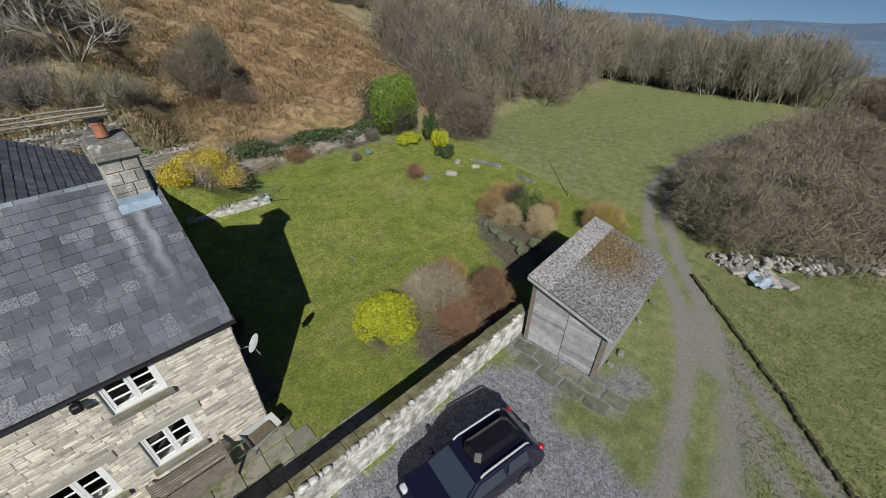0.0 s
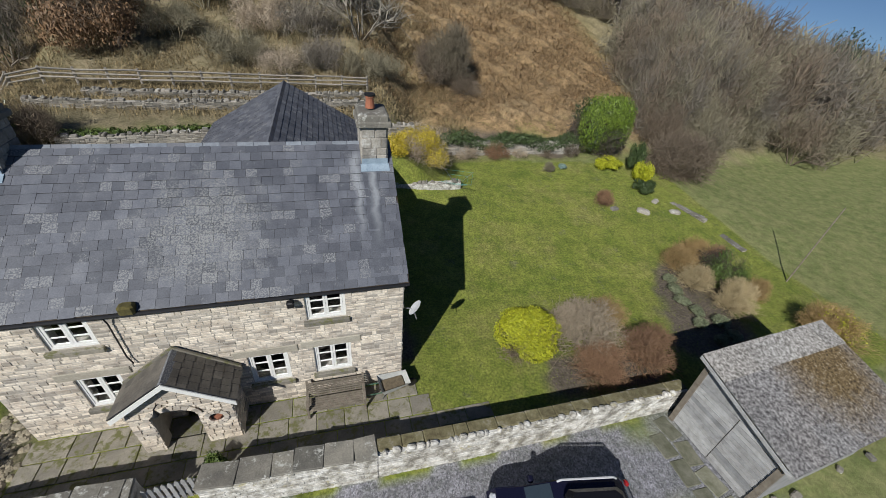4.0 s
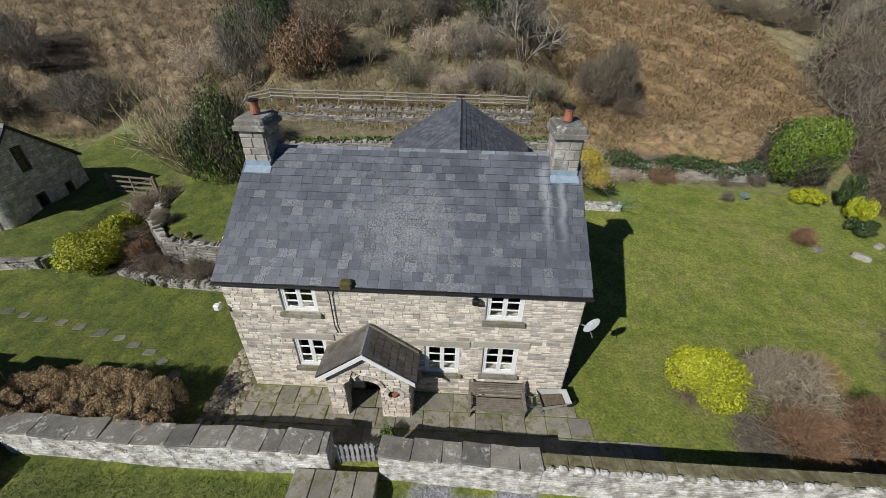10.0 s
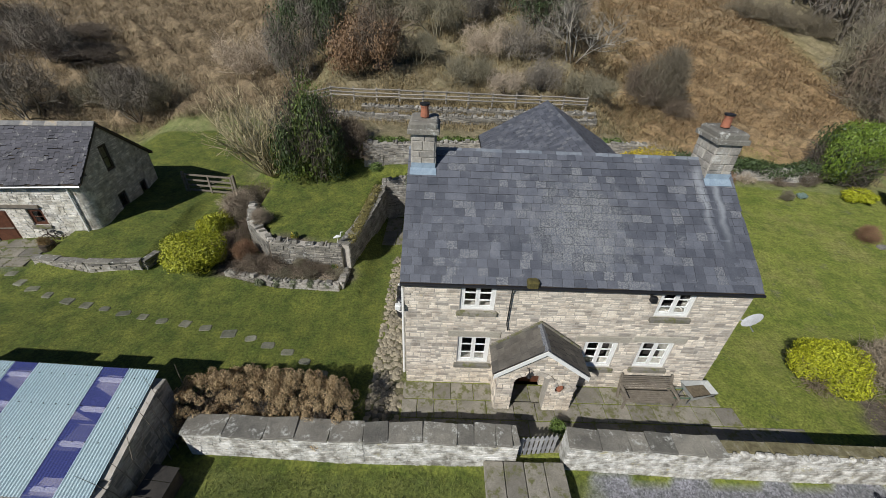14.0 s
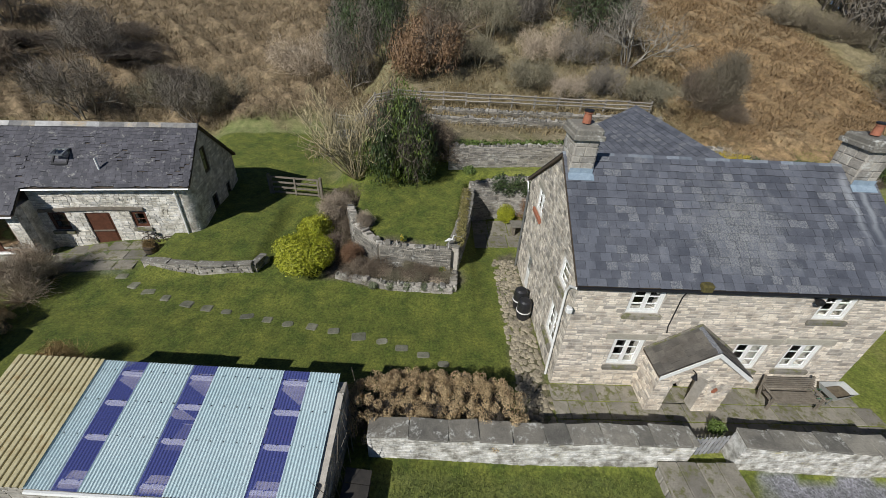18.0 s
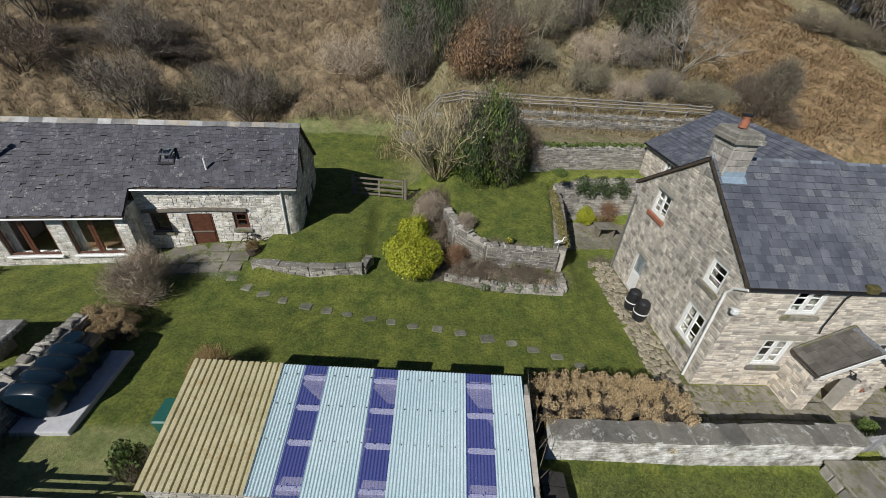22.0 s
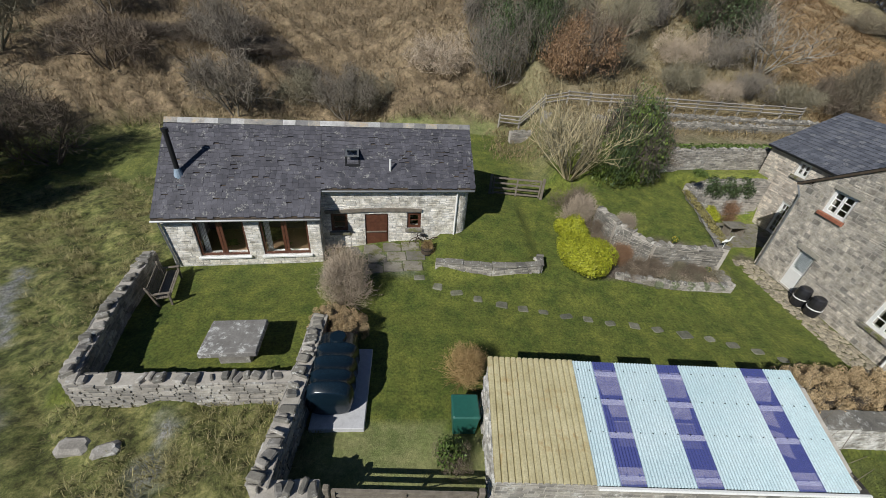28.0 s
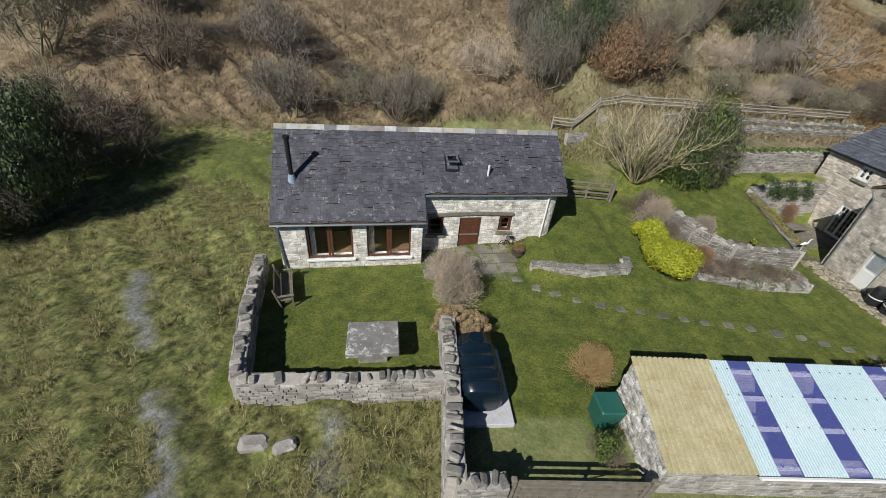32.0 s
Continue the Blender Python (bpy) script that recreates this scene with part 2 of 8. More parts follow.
SLATE = [(0.3, (0.080, 0.088, 0.110)), (0.55, (0.116, 0.126, 0.152)), (0.75, (0.155, 0.165, 0.190))]
slate_o = surface("blue_grey_slate", SLATE, 1.2, 30, 0.55, relief=0.35, dist=0.006, random_by="object", spread=0.30, spot=(0.23, 0.235, 0.24), spot_scale=1.6, spot_at=0.57, speck=26.0, picked=0.87)
slate_i = surface("blue_grey_slates", SLATE, 1.2, 30, 0.55, relief=0.35, dist=0.006, random_by="island", spread=0.30, spot=(0.23, 0.235, 0.24), spot_scale=1.6, spot_at=0.57, speck=26.0, picked=0.87)
def lichen_field(m):
    """Pale lichen crusts gathered in the middle of the roof, and run-off streaks under the chimney lead."""
    nt = m.node_tree
    b = nt.nodes["Principled BSDF"]
    old = b.inputs["Base Color"].links[0].from_socket
    pos = nt.nodes.new("ShaderNodeNewGeometry").outputs["Position"]
    far_ = nt.nodes.new("ShaderNodeVectorMath")
    far_.operation = "DISTANCE"
    far_.inputs[1].default_value = (5.7, 1.7, 6.0)
    nt.links.new(pos, far_.inputs[0])
    add = nt.nodes.new("ShaderNodeMath")
    add.operation = "MULTIPLY_ADD"
    nt.links.new(noise_of(nt, 1.1, 5, 0.7), add.inputs[0])
    add.inputs[1].default_value = 4.5
    nt.links.new(far_.outputs["Value"], add.inputs[2])
    crust = ramp(nt, math_of(nt, "DIVIDE", add.outputs[0], 6.0), [(0.52, (1, 1, 1)), (0.70, (0, 0, 0))])
    crust = mix(nt, 1.0, crust, ramp(nt, noise_of(nt, 22.0, 5, 0.7), [(0.46, (0, 0, 0)), (0.56, (0.8, 0.8, 0.8))]), "MULTIPLY")
    col = mix(nt, crust, old, (0.27, 0.275, 0.265))
    sep = nt.nodes.new("ShaderNodeSeparateXYZ")
    nt.links.new(pos, sep.inputs[0])
    wav = math_of(nt, "MULTIPLY", noise_of(nt, 1.4, 4, 0.6), 0.5)
    for at_ in (9.95, 10.4):
        d = math_of(nt, "ABSOLUTE", math_of(nt, "ADD", sep.outputs["X"], math_of(nt, "SUBTRACT", wav, at_ + 0.25)), 0.0)
        line_ = mix(nt, 1.0, ramp(nt, d, [(0.02, (0.6, 0.6, 0.6)), (0.16, (0, 0, 0))]), ramp(nt, math_of(nt, "DIVIDE", sep.outputs["Y"], 4.0), [(0.2, (0, 0, 0)), (0.55, (1, 1, 1)), (0.85, (1, 1, 1)), (0.92, (0, 0, 0))]), "MULTIPLY")
        col = mix(nt, line_, col, (0.33, 0.35, 0.37))
    nt.links.new(col, b.inputs["Base Color"])


def math_of(nt, op, a, b):
    n_ = nt.nodes.new("ShaderNodeMath")
    n_.operation = op
    for k_, v_ in ((0, a), (1, b)):
        if isinstance(v_, (int, float)):
            n_.inputs[k_].default_value = v_
        else:
            nt.links.new(v_, n_.inputs[k_])
    return n_.outputs[0]


for m_ in (slate_o, slate_i):
    lichen_field(m_)
BSL = [(0.3, (0.050, 0.050, 0.062)), (0.7, (0.100, 0.100, 0.120))]
bslate_o = surface("dark_stone_slate", BSL, 1.2, 30, 0.7, relief=0.5, dist=0.01, random_by="object", spread=0.3, spot=(0.24, 0.235, 0.22), spot_scale=3.0, spot_at=0.56, speck=12.0)
bslate_i = surface("dark_stone_slates", BSL, 1.2, 30, 0.7, relief=0.5, dist=0.01, random_by="island", spread=0.3, spot=(0.24, 0.235, 0.22), spot_scale=3.0, spot_at=0.56, speck=12.0)
moss_slate = surface("mossy_brown_slate", [(0.3, (0.075, 0.068, 0.058)), (0.55, (0.125, 0.115, 0.10)), (0.75, (0.18, 0.165, 0.14))], 2.0, 30, 0.8, relief=0.4, random_by="object", spread=0.3)
coping_i = surface("mossy_field_stone", [(0.3, (0.13, 0.125, 0.11)), (0.6, (0.24, 0.23, 0.20))], 2.0, 25, 0.95, relief=0.6, dist=0.02, random_by="island", spread=0.4, spot=(0.46, 0.46, 0.43), spot_scale=2.2, spot_at=0.56, speck=7.0)
step_m = surface("sunken_mossy_flag", [(0.35, (0.11, 0.115, 0.075)), (0.65, (0.21, 0.21, 0.165))], 2.5, 30, 0.95, relief=0.4, random_by="object", spread=0.3)
lime_core = surface("lime_render", [(0.36, (0.26, 0.25, 0.22)), (0.48, (0.48, 0.47, 0.43)), (0.62, (0.68, 0.67, 0.64))], 3.2, 30, 0.95, relief=0.6)
# Near-black sides paint the shadow lines between lapped slates.
slate_edge = plain("slate_edge_shadow_line", (0.022, 0.023, 0.026), 0.9)
white = plain("white_paint", (0.78, 0.78, 0.75), 0.45, var=0.05)
lead = surface("weathered_lead", [(0.3, (0.20, 0.27, 0.34)), (0.7, (0.33, 0.41, 0.48))], 5, 40, 0.6, 0.0)
terracotta = plain("terracotta", (0.33, 0.125, 0.07), 0.85, var=0.25)
dark_metal = plain("black_iron", (0.02, 0.02, 0.022), 0.45, 0.3)
grey_metal = plain("grey_steel", (0.32, 0.33, 0.33), 0.4, 0.7)
brown_wood = surface("brown_stained_wood", [(0.3, (0.075, 0.026, 0.014)), (0.7, (0.14, 0.055, 0.03))], 6, 60, 0.5)
old_wood = surface("weathered_wood", [(0.25, (0.12, 0.10, 0.075)), (0.6, (0.22, 0.19, 0.15)), (0.8, (0.30, 0.27, 0.22))], 5, 70, 0.9)
silver_wood = surface("silvered_boards", [(0.25, (0.25, 0.25, 0.25)), (0.6, (0.40, 0.41, 0.42)), (0.8, (0.50, 0.51, 0.52))], 4, 70, 0.85, random_by="object", spread=0.34)
dark_wood = surface("dark_wood", [(0.3, (0.05, 0.035, 0.025)), (0.7, (0.10, 0.075, 0.05))], 6, 60, 0.8)
flag_m = surface("paving_flag", [(0.3, (0.17, 0.16, 0.13)), (0.7, (0.30, 0.28, 0.24))], 1.5, 30, 0.9, relief=0.3, random_by="object", spread=0.3, spot=(0.13, 0.13, 0.05), spot_scale=1.4, spot_at=0.46, speck=4.0)
cobble_m = surface("cobble", [(0.3, (0.21, 0.185, 0.13)), (0.7, (0.38, 0.34, 0.26))], 3, 30, 0.9, random_by="island", spread=0.4)
# Room dimness behind the glass is put into this near-black colour.
room_dark = plain("dimness_coloured_room", (0.06, 0.05, 0.045), 0.9)


def glass_of(name, tint, rough=0.02):
    m, nt, b = tree_of(name, rough)
    b.inputs["Base Color"].default_value = (*tint, 1)
    b.inputs["Transmission Weight"].default_value = 1.0
    b.inputs["IOR"].default_value = 1.35
    return m


glass = glass_of("window_glass", (0.86, 0.9, 0.93))

# ---------- ground ----------
def smooth_step(a, b, x):
    t = np.clip((x - a) / (b - a), 0, 1)
    return t * t * (3 - 2 * t)


def hill_foot(x):
    """The y at which the hillside begins."""
    return np.interp(x, [-200, -89, -56, -31, -13.6, -5.7, 4, 13, 18, 24, 30, 36, 45, 53, 72, 200], [24, 22.8, 20.1, 22.1, 22.5, 23.2, 23.5, 22.5, 18, 16.9, 16.5, 17.5, 17.2, 17.6, 17.1, 24])


def back_line(x):
    """The y of the retaining wall behind the garden."""
    return np.interp(x, [-12, -2.6, 4, 12, 16], [14.0, 14.1, 15.0, 15.6, 16.0])


def ground_z(x, y):
    x, y = np.asarray(x, float), np.asarray(y, float)
    s = np.maximum(y - hill_foot(x), 0)
    z = (0.34 + 0.04 * smooth_step(-8, 6, x)) * s - 0.0006 * np.minimum(s, 200) ** 2 + 0.45 * np.sin(x * 0.12 + 1) * np.minimum(s, 10) / 10
    z = z * (1 - 0.9 * smooth_step(46, 74, x))
    pad = smooth_step(-2.7, -2.3, x) * (1 - smooth_step(11.3, 12.3, x)) * (1 - smooth_step(12.9, 13.3, y))
    rise = 0.115 * np.clip(y - 3.5, 0, np.where(x < -9, 19.5, 12.5)) * smooth_step(-25, -20, x) * (1 - smooth_step(32, 44, x))
    q = y - back_line(x)
    across = smooth_step(-11.5, -8.8, x) * (1 - smooth_step(13, 16.5, x))
    upper = 2.95 + 1.3 * smooth_step(0, 0.35, q) + 0.35 * smooth_step(0.5, 7, q)
    bank = np.where(x < -2.5, smooth_step(13.0, 14.4, y), smooth_step(12.9, 13.3, y))
    edge = np.interp(y, [6.4, 12.5], [-3.55, -2.6])
    raised = smooth_step(-9.2, -8.9, x) * (1 - smooth_step(edge - 0.1, edge + 0.1, x)) * smooth_step(6.55, 6.8, y - 1.5 * np.maximum(0, -7.3 - x))
    lawn = rise * (1 - pad)
    lawn = lawn + raised * (1.62 + 0.12 * (y - 6.9) - lawn) * (y < 15)
    z = z + lawn + across * bank * (upper - lawn)
    z = z + 0.1 * (1 - smooth_step(-17, -13, x)) + 0.5 * (1 - smooth_step(-25, -20, x)) * smooth_step(14.5, 20, y)
    z = z + 0.34 * smooth_step(5.3, 5.6, y - 0.03 * (x + 18.6)) * (1 - smooth_step(10, 13, y)) * smooth_step(-18.6, -18.1, x) * (1 - smooth_step(-13.5, -13.0, x))
    z = z - 0.26 * smooth_step(-6, -2, x) * (1 - smooth_step(12, 19, x)) * (1 - smooth_step(-3.2, -2.8, y)) * smooth_step(-30, -14, y)
    out = np.hypot(np.maximum(x - 60, 0), np.maximum(-60 - y, 0))
    return z - 0.12 * np.maximum(out - 25, 0) * (1 - 0.25 * smooth_step(40, 160, y))


def spaced(a, b, step, lo, hi, grow=1.12):
    mid = list(np.arange(a, b + step / 2, step))
    out, d, p = [], step, mid[-1]
    while p < hi:
        d *= grow
        p += d
        out.append(p)
    pre, d, p = [], step, mid[0]
    while p > lo:
        d *= grow
        p -= d
        pre.append(p)
    return np.array(pre[::-1] + mid + out)


gx, gy = spaced(-46, 44, 0.32, -1500, 3500), spaced(-17, 40, 0.32, -2500, 900)
X, Y = np.meshgrid(gx, gy)
Z = ground_z(X, Y)


def wob(x, y, k, seed):
    return np.sin(x * k + seed) * np.cos(y * k * 1.3 + seed * 2) + 0.5 * np.sin(x * k * 2.7 + y * k * 2.1 + seed)


n1, n2 = wob(X, Y, 0.9, 1.0), wob(X, Y, 2.3, 4.0)
rough_bump = smooth_step(0, 3, Y - hill_foot(X)) * (0.22 + 0.14 * (1 - smooth_step(-14, -9, X))) + (1 - smooth_step(-24, -23, X)) * (Y < 18) * 0.15 * (1 - ((X > -31.3) & (X < -23) & (Y > -1) & (Y < 7)))
Z = Z + rough_bump * (n1 + n2 * 0.6)


def near_line(x, y, pts, half, soft):
    """1 on a band along a line of points, 0 off it."""
    best = np.full(np.shape(x), 1e9)
    for (ax, ay), (bx, by) in zip(pts, pts[1:]):
        t = np.clip(((x - ax) * (bx - ax) + (y - ay) * (by - ay)) / ((bx - ax) ** 2 + (by - ay) ** 2), 0, 1)
        best = np.minimum(best, np.hypot(x - ax - t * (bx - ax), y - ay - t * (by - ay)))
    return 1 - smooth_step(half - soft, half + soft, best)


wx, wy = X + 0.25 * n2, Y + 0.25 * n1
tx, ty = X + 0.07 * n2, Y + 0.07 * n1
TRACK_A = [(17.0, -10.1), (18.1, -9.87), (19.7, -9.6), (21.2, -9.36), (22.7, -8.97), (24.5, -8.42), (26.8, -7.4), (28.9, -6.0), (30.5, -4.8), (33.2, -3.3), (37.5, -1.6), (41.1, -1.0), (47.8, -0.8), (55.0, -2.0), (64.5, -4.0), (76.3, -5.2)]
TRACK_B = [(20.9, -14.4), (22.2, -13.1), (23.6, -11.75), (24.9, -10.4), (26.4, -9.0), (28.5, -7.5), (30.6, -6.1), (31.9, -5.3), (34.8, -3.8), (38.6, -2.55), (43.6, -1.9), (49.0, -2.1), (55.2, -3.3), (65.0, -5.4), (76.9, -6.7)]
TRACK_M = [(27.2, -7.7), (25.2, -9.05), (23.9, -10.1), (22.8, -10.9), (21.8, -11.6), (20.6, -12.6)]
TRACK_N = [(23.6, -10.3), (21.6, -10.9), (19.7, -11.2), (17.6, -11.4)]
track = np.maximum(near_line(tx, ty, TRACK_A, 0.34, 0.16), near_line(tx, ty, TRACK_B, 0.34, 0.16))
track = np.maximum(track, 0.9 * np.maximum(near_line(tx, ty, TRACK_M, 0.4, 0.25), near_line(tx, ty, TRACK_N, 0.45, 0.35)))
track = np.maximum(track, near_line(tx, ty, [(27.0, -8.1), (24.6, -9.2)], 0.75, 0.45) * 0.9)
gravel = (1 - smooth_step(0.9, 1.05, np.maximum(np.abs((wx - 12.1) / 6.1), np.abs((wy + 6.9) / 3.9)))) * (wy < -3.25)
gravel = np.maximum(gravel, near_line(wx, wy, [(17.11, -4.61), (20.00, -5.19)], 1.2, 0.6))
gravel = np.maximum(gravel, 0.9 * near_line(wx, wy, [(-36.81, 5.05), (-35.16, 2.55), (-34.22, 1.02)], 0.28, 0.2))
gravel = np.maximum(gravel, 0.8 * near_line(wx, wy, [(-26.87, -1.93), (-26.76, -3.17), (-26.63, -4.30), (-26.69, -6.53)], 0.28, 0.2))
gravel = np.maximum(gravel, near_line(wx, wy, [(-32.73, -1.27), (-31.03, -3.85), (-30.03, -7.04)], 0.32, 0.2))
gravel = np.maximum(gravel, 0.8 * near_line(wx, wy, [(20.07, -3.70), (20.13, -6.90), (21.26, -7.40)], 0.8, 0.4))
gravel = np.maximum(gravel, near_line(wx, wy, [(-22.99, 6.33), (-20.07, 5.99)], 0.8, 0.3) * 0.35)
s = Y - hill_foot(X)
bracken = smooth_step(-0.5, 3.5, s + n1 * 1.2) * np.maximum(1 - smooth_step(-13, -9, X), smooth_step(14, 19, X + n1) * (1 - smooth_step(37, 43, X)))
scrub = smooth_step(-10, -7, s + n1) * smooth_step(-14, -7, X) * (1 - smooth_step(14, 23, X)) * (Y > back_line(X) + 0.2)
scrub = np.maximum(scrub, smooth_step(-1, 3, s + n1) * smooth_step(37, 43, X) * (1 - smooth_step(80, 100, X)))
garden = ((X > -21.6) & (X < 34) & (Y > -3.3 + 0.1 * np.maximum(0, -8 - X)) & (s < -1)).astype(float)
garden = np.maximum(garden, ((X > -31.0) & (X < -21.4) & (Y > -1.4) & (Y < 7.2)).astype(float))
garden = np.maximum(garden, 0.7 * (1 - smooth_step(-13.6, -12.6, X)) * smooth_step(12, 13.5, Y) * (1 - smooth_step(19.5, 21, Y + n1 * 0.5)))
garden = np.maximum(garden, ((X > -8) & (X < 6) & (Y < -3) & (Y > -9)).astype(float) * 0.75)
soil = near_line(wx, wy, [(27.19, 2.79), (26.03, 1.04), (24.96, -0.73)], 1.9, 0.3)
soil = np.maximum(soil, near_line(wx, wy, [(17.41, -1.12), (20.52, -1.14)], 1.0, 0.3))
soil = np.maximum(soil, near_line(wx, wy, [(17.37, 19.84), (26.65, 17.51)], 1.0, 0.4))
soil = np.maximum(soil, 0.8 * near_line(wx, wy, [(-0.74, -2.05), (-0.27, 8.23)], 0.6, 0.15))
soil = np.maximum(soil, near_line(wx, wy, [(-9.32, 6.57), (-3.75, 6.11)], 0.75, 0.2))
garden_shade_soil = near_line(wx, wy, [(11.37, 1.30), (10.98, 7.31)], 0.5, 0.2)
soil = np.maximum(soil, garden_shade_soil)
idx = (np.arange(len(gy) - 1)[:, None] * len(gx) + np.arange(len(gx) - 1)[None, :]).ravel()


def ground_material():
    m, nt, b = tree_of("ground_cover", 0.95)

    def attr(n):
        a = nt.nodes.new("ShaderNodeAttribute")
        a.attribute_name = n
        return a.outputs["Fac"]

    broad, mid, fine, tiny = (noise_of(nt, k, 6, 0.7) for k in (0.07, 0.6, 5.0, 38.0))
    field = mix(nt, ramp(nt, mid, [(0.38, (0, 0, 0)), (0.62, (1, 1, 1))]), (0.152, 0.184, 0.055), (0.245, 0.258, 0.098))
    field = mix(nt, ramp(nt, broad, [(0.4, (0, 0, 0)), (0.6, (1, 1, 1))]), field, (0.142, 0.178, 0.052))
    col = mix(nt, ramp(nt, noise_of(nt, 1.3, 5, 0.7), [(0.42, (0, 0, 0)), (0.62, (0.85, 0.85, 0.85))]), field, (0.245, 0.245, 0.10))
    lawn = mix(nt, ramp(nt, mid, [(0.35, (0, 0, 0)), (0.65, (1, 1, 1))]), (0.125, 0.168, 0.020), (0.225, 0.248, 0.045))
    lawn = mix(nt, ramp(nt, noise_of(nt, 0.35, 6, 0.75), [(0.50, (0, 0, 0)), (0.66, (0.8, 0.8, 0.8))]), lawn, (0.25, 0.24, 0.07))
    lawn = mix(nt, ramp(nt, noise_of(nt, 0.8, 6, 0.8), [(0.58, (0, 0, 0)), (0.68, (0.65, 0.65, 0.65))]), lawn, (0.13, 0.125, 0.085))
    lawn = mix(nt, attr("mossy"), lawn, mix(nt, ramp(nt, noise_of(nt, 0.9, 6, 0.75), [(0.38, (0, 0, 0)), (0.62, (1, 1, 1))]), (0.066, 0.096, 0.012), (0.148, 0.165, 0.026)))
    col = mix(nt, attr("lawn"), col, lawn)
    scrubc = mix(nt, ramp(nt, mid, [(0.35, (0, 0, 0)), (0.65, (1, 1, 1))]), (0.17, 0.145, 0.075), (0.30, 0.25, 0.15))
    col = mix(nt, attr("scrub"), col, scrubc)
    brack = mix(nt, ramp(nt, mid, [(0.3, (0, 0, 0)), (0.7, (1, 1, 1))]), (0.185, 0.138, 0.08), (0.285, 0.218, 0.132))
    brack = mix(nt, attr("russet"), brack, mix(nt, mid, (0.245, 0.165, 0.082), (0.35, 0.245, 0.128)))
    brack = mix(nt, ramp(nt, broad, [(0.5, (0, 0, 0)), (0.65, (0.8, 0.8, 0.8))]), brack, (0.30, 0.235, 0.14))
    brack = mix(nt, 1.0, brack, ramp(nt, noise_of(nt, 1.6, 7, 0.75), [(0.40, (0.58, 0.56, 0.53)), (0.52, (1.0, 0.98, 0.95)), (0.66, (1.22, 1.2, 1.16))]), "MULTIPLY")
    col = mix(nt, attr("bracken"), col, brack)
    soilc = mix(nt, fine, (0.075, 0.06, 0.045), (0.16, 0.132, 0.10))
    col = mix(nt, attr("soil"), col, soilc)
    stones = nt.nodes.new("ShaderNodeTexVoronoi")
    stones.inputs["Scale"].default_value = 22
    co = nt.nodes.new("ShaderNodeTexCoord")
    nt.links.new(co.outputs["Object"], stones.inputs["Vector"])
    grav = mix(nt, stones.outputs["Color"], (0.09, 0.09, 0.10), (0.36, 0.36, 0.38))
    col = mix(nt, attr("gravel"), col, grav)
    col = mix(nt, 0.75, col, ramp(nt, tiny, [(0.3, (0.5, 0.5, 0.5)), (0.7, (1.45, 1.45, 1.45))]), "MULTIPLY")
    amount = ramp(nt, attr("lawn"), [(0.0, (0.5, 0.5, 0.5)), (1.0, (1, 1, 1))])
    col = mix(nt, amount, col, mix(nt, 1.0, col, ramp(nt, noise_of(nt, 10.0, 3, 0.6), [(0.34, (0.62, 0.63, 0.60)), (0.66, (1.36, 1.35, 1.4))]), "MULTIPLY"))
    col = mix(nt, 1.0, col, ramp(nt, noise_of(nt, 2.2, 4, 0.7), [(0.34, (0.76, 0.78, 0.74)), (0.66, (1.22, 1.2, 1.24))]), "MULTIPLY")
    rough_c = mix(nt, 1.0, col, ramp(nt, noise_of(nt, 2.6, 7, 0.75), [(0.38, (0.24, 0.21, 0.16)), (0.50, (0.68, 0.67, 0.52)), (0.64, (1.28, 1.17, 1.06))]), "MULTIPLY")
    col = mix(nt, attr("rough"), col, rough_c)
    trk = mix(nt, mid, (0.20, 0.185, 0.16), (0.30, 0.28, 0.245))
    col = mix(nt, attr("track"), col, mix(nt, 0.4, trk, ramp(nt, noise_of(nt, 10.0, 3, 0.6), [(0.34, (0.6, 0.6, 0.6)), (0.66, (1.4, 1.4, 1.4))]), "MULTIPLY"))
    nt.links.new(col, b.inputs["Base Color"])
    bump(nt, b, tiny, 0.7, 0.05)
    return m


me = quads_mesh("ground", np.stack([X.ravel(), Y.ravel(), Z.ravel()], 1), np.stack([idx, idx + 1, idx + 1 + len(gx), idx + len(gx)], 1), ground_material())
for nm, arr in (("lawn", garden), ("scrub", scrub), ("bracken", bracken), ("russet", smooth_step(11, 14, X)), ("rough", (1 - smooth_step(-24, -21, X)) * (1 - garden) * (1 - gravel) * (1 - bracken)), ("mossy", np.maximum(1 - smooth_step(-2, 0, X), (Y < -3) & (X < 8))), ("soil", soil), ("gravel", gravel), ("track", track)):
    at = me.attributes.new(nm, "FLOAT", "POINT")
    at.data.foreach_set("value", np.asarray(arr, np.float32).ravel())
me.polygons.foreach_set("use_smooth", [True] * len(me.polygons))
tagged(new("ground", me), "mown lawn, rough pasture, gravel and bracken hillside", "ground", kind="structure")


def gz(x, y):
    return float(ground_z(x, y))


# ---------- masonry ----------
UNIT = {}


def unit_block(mat):
    """A shared stone, one metre each way, its outer face a little smaller."""
    if mat.name not in UNIT:
        g = Geo().frustum((0, 0, 0), (1, 0, 0), (0, 0, 1), (0, -1, 0), 0.0)
        for i in range(4, 8):
            x, y, z = g.v[i]
            g.v[i] = (0.06 + 0.88 * x, y, 0.07 + 0.86 * z)
        UNIT[mat.name] = g.mesh("stone", mat)
    return UNIT[mat.name]


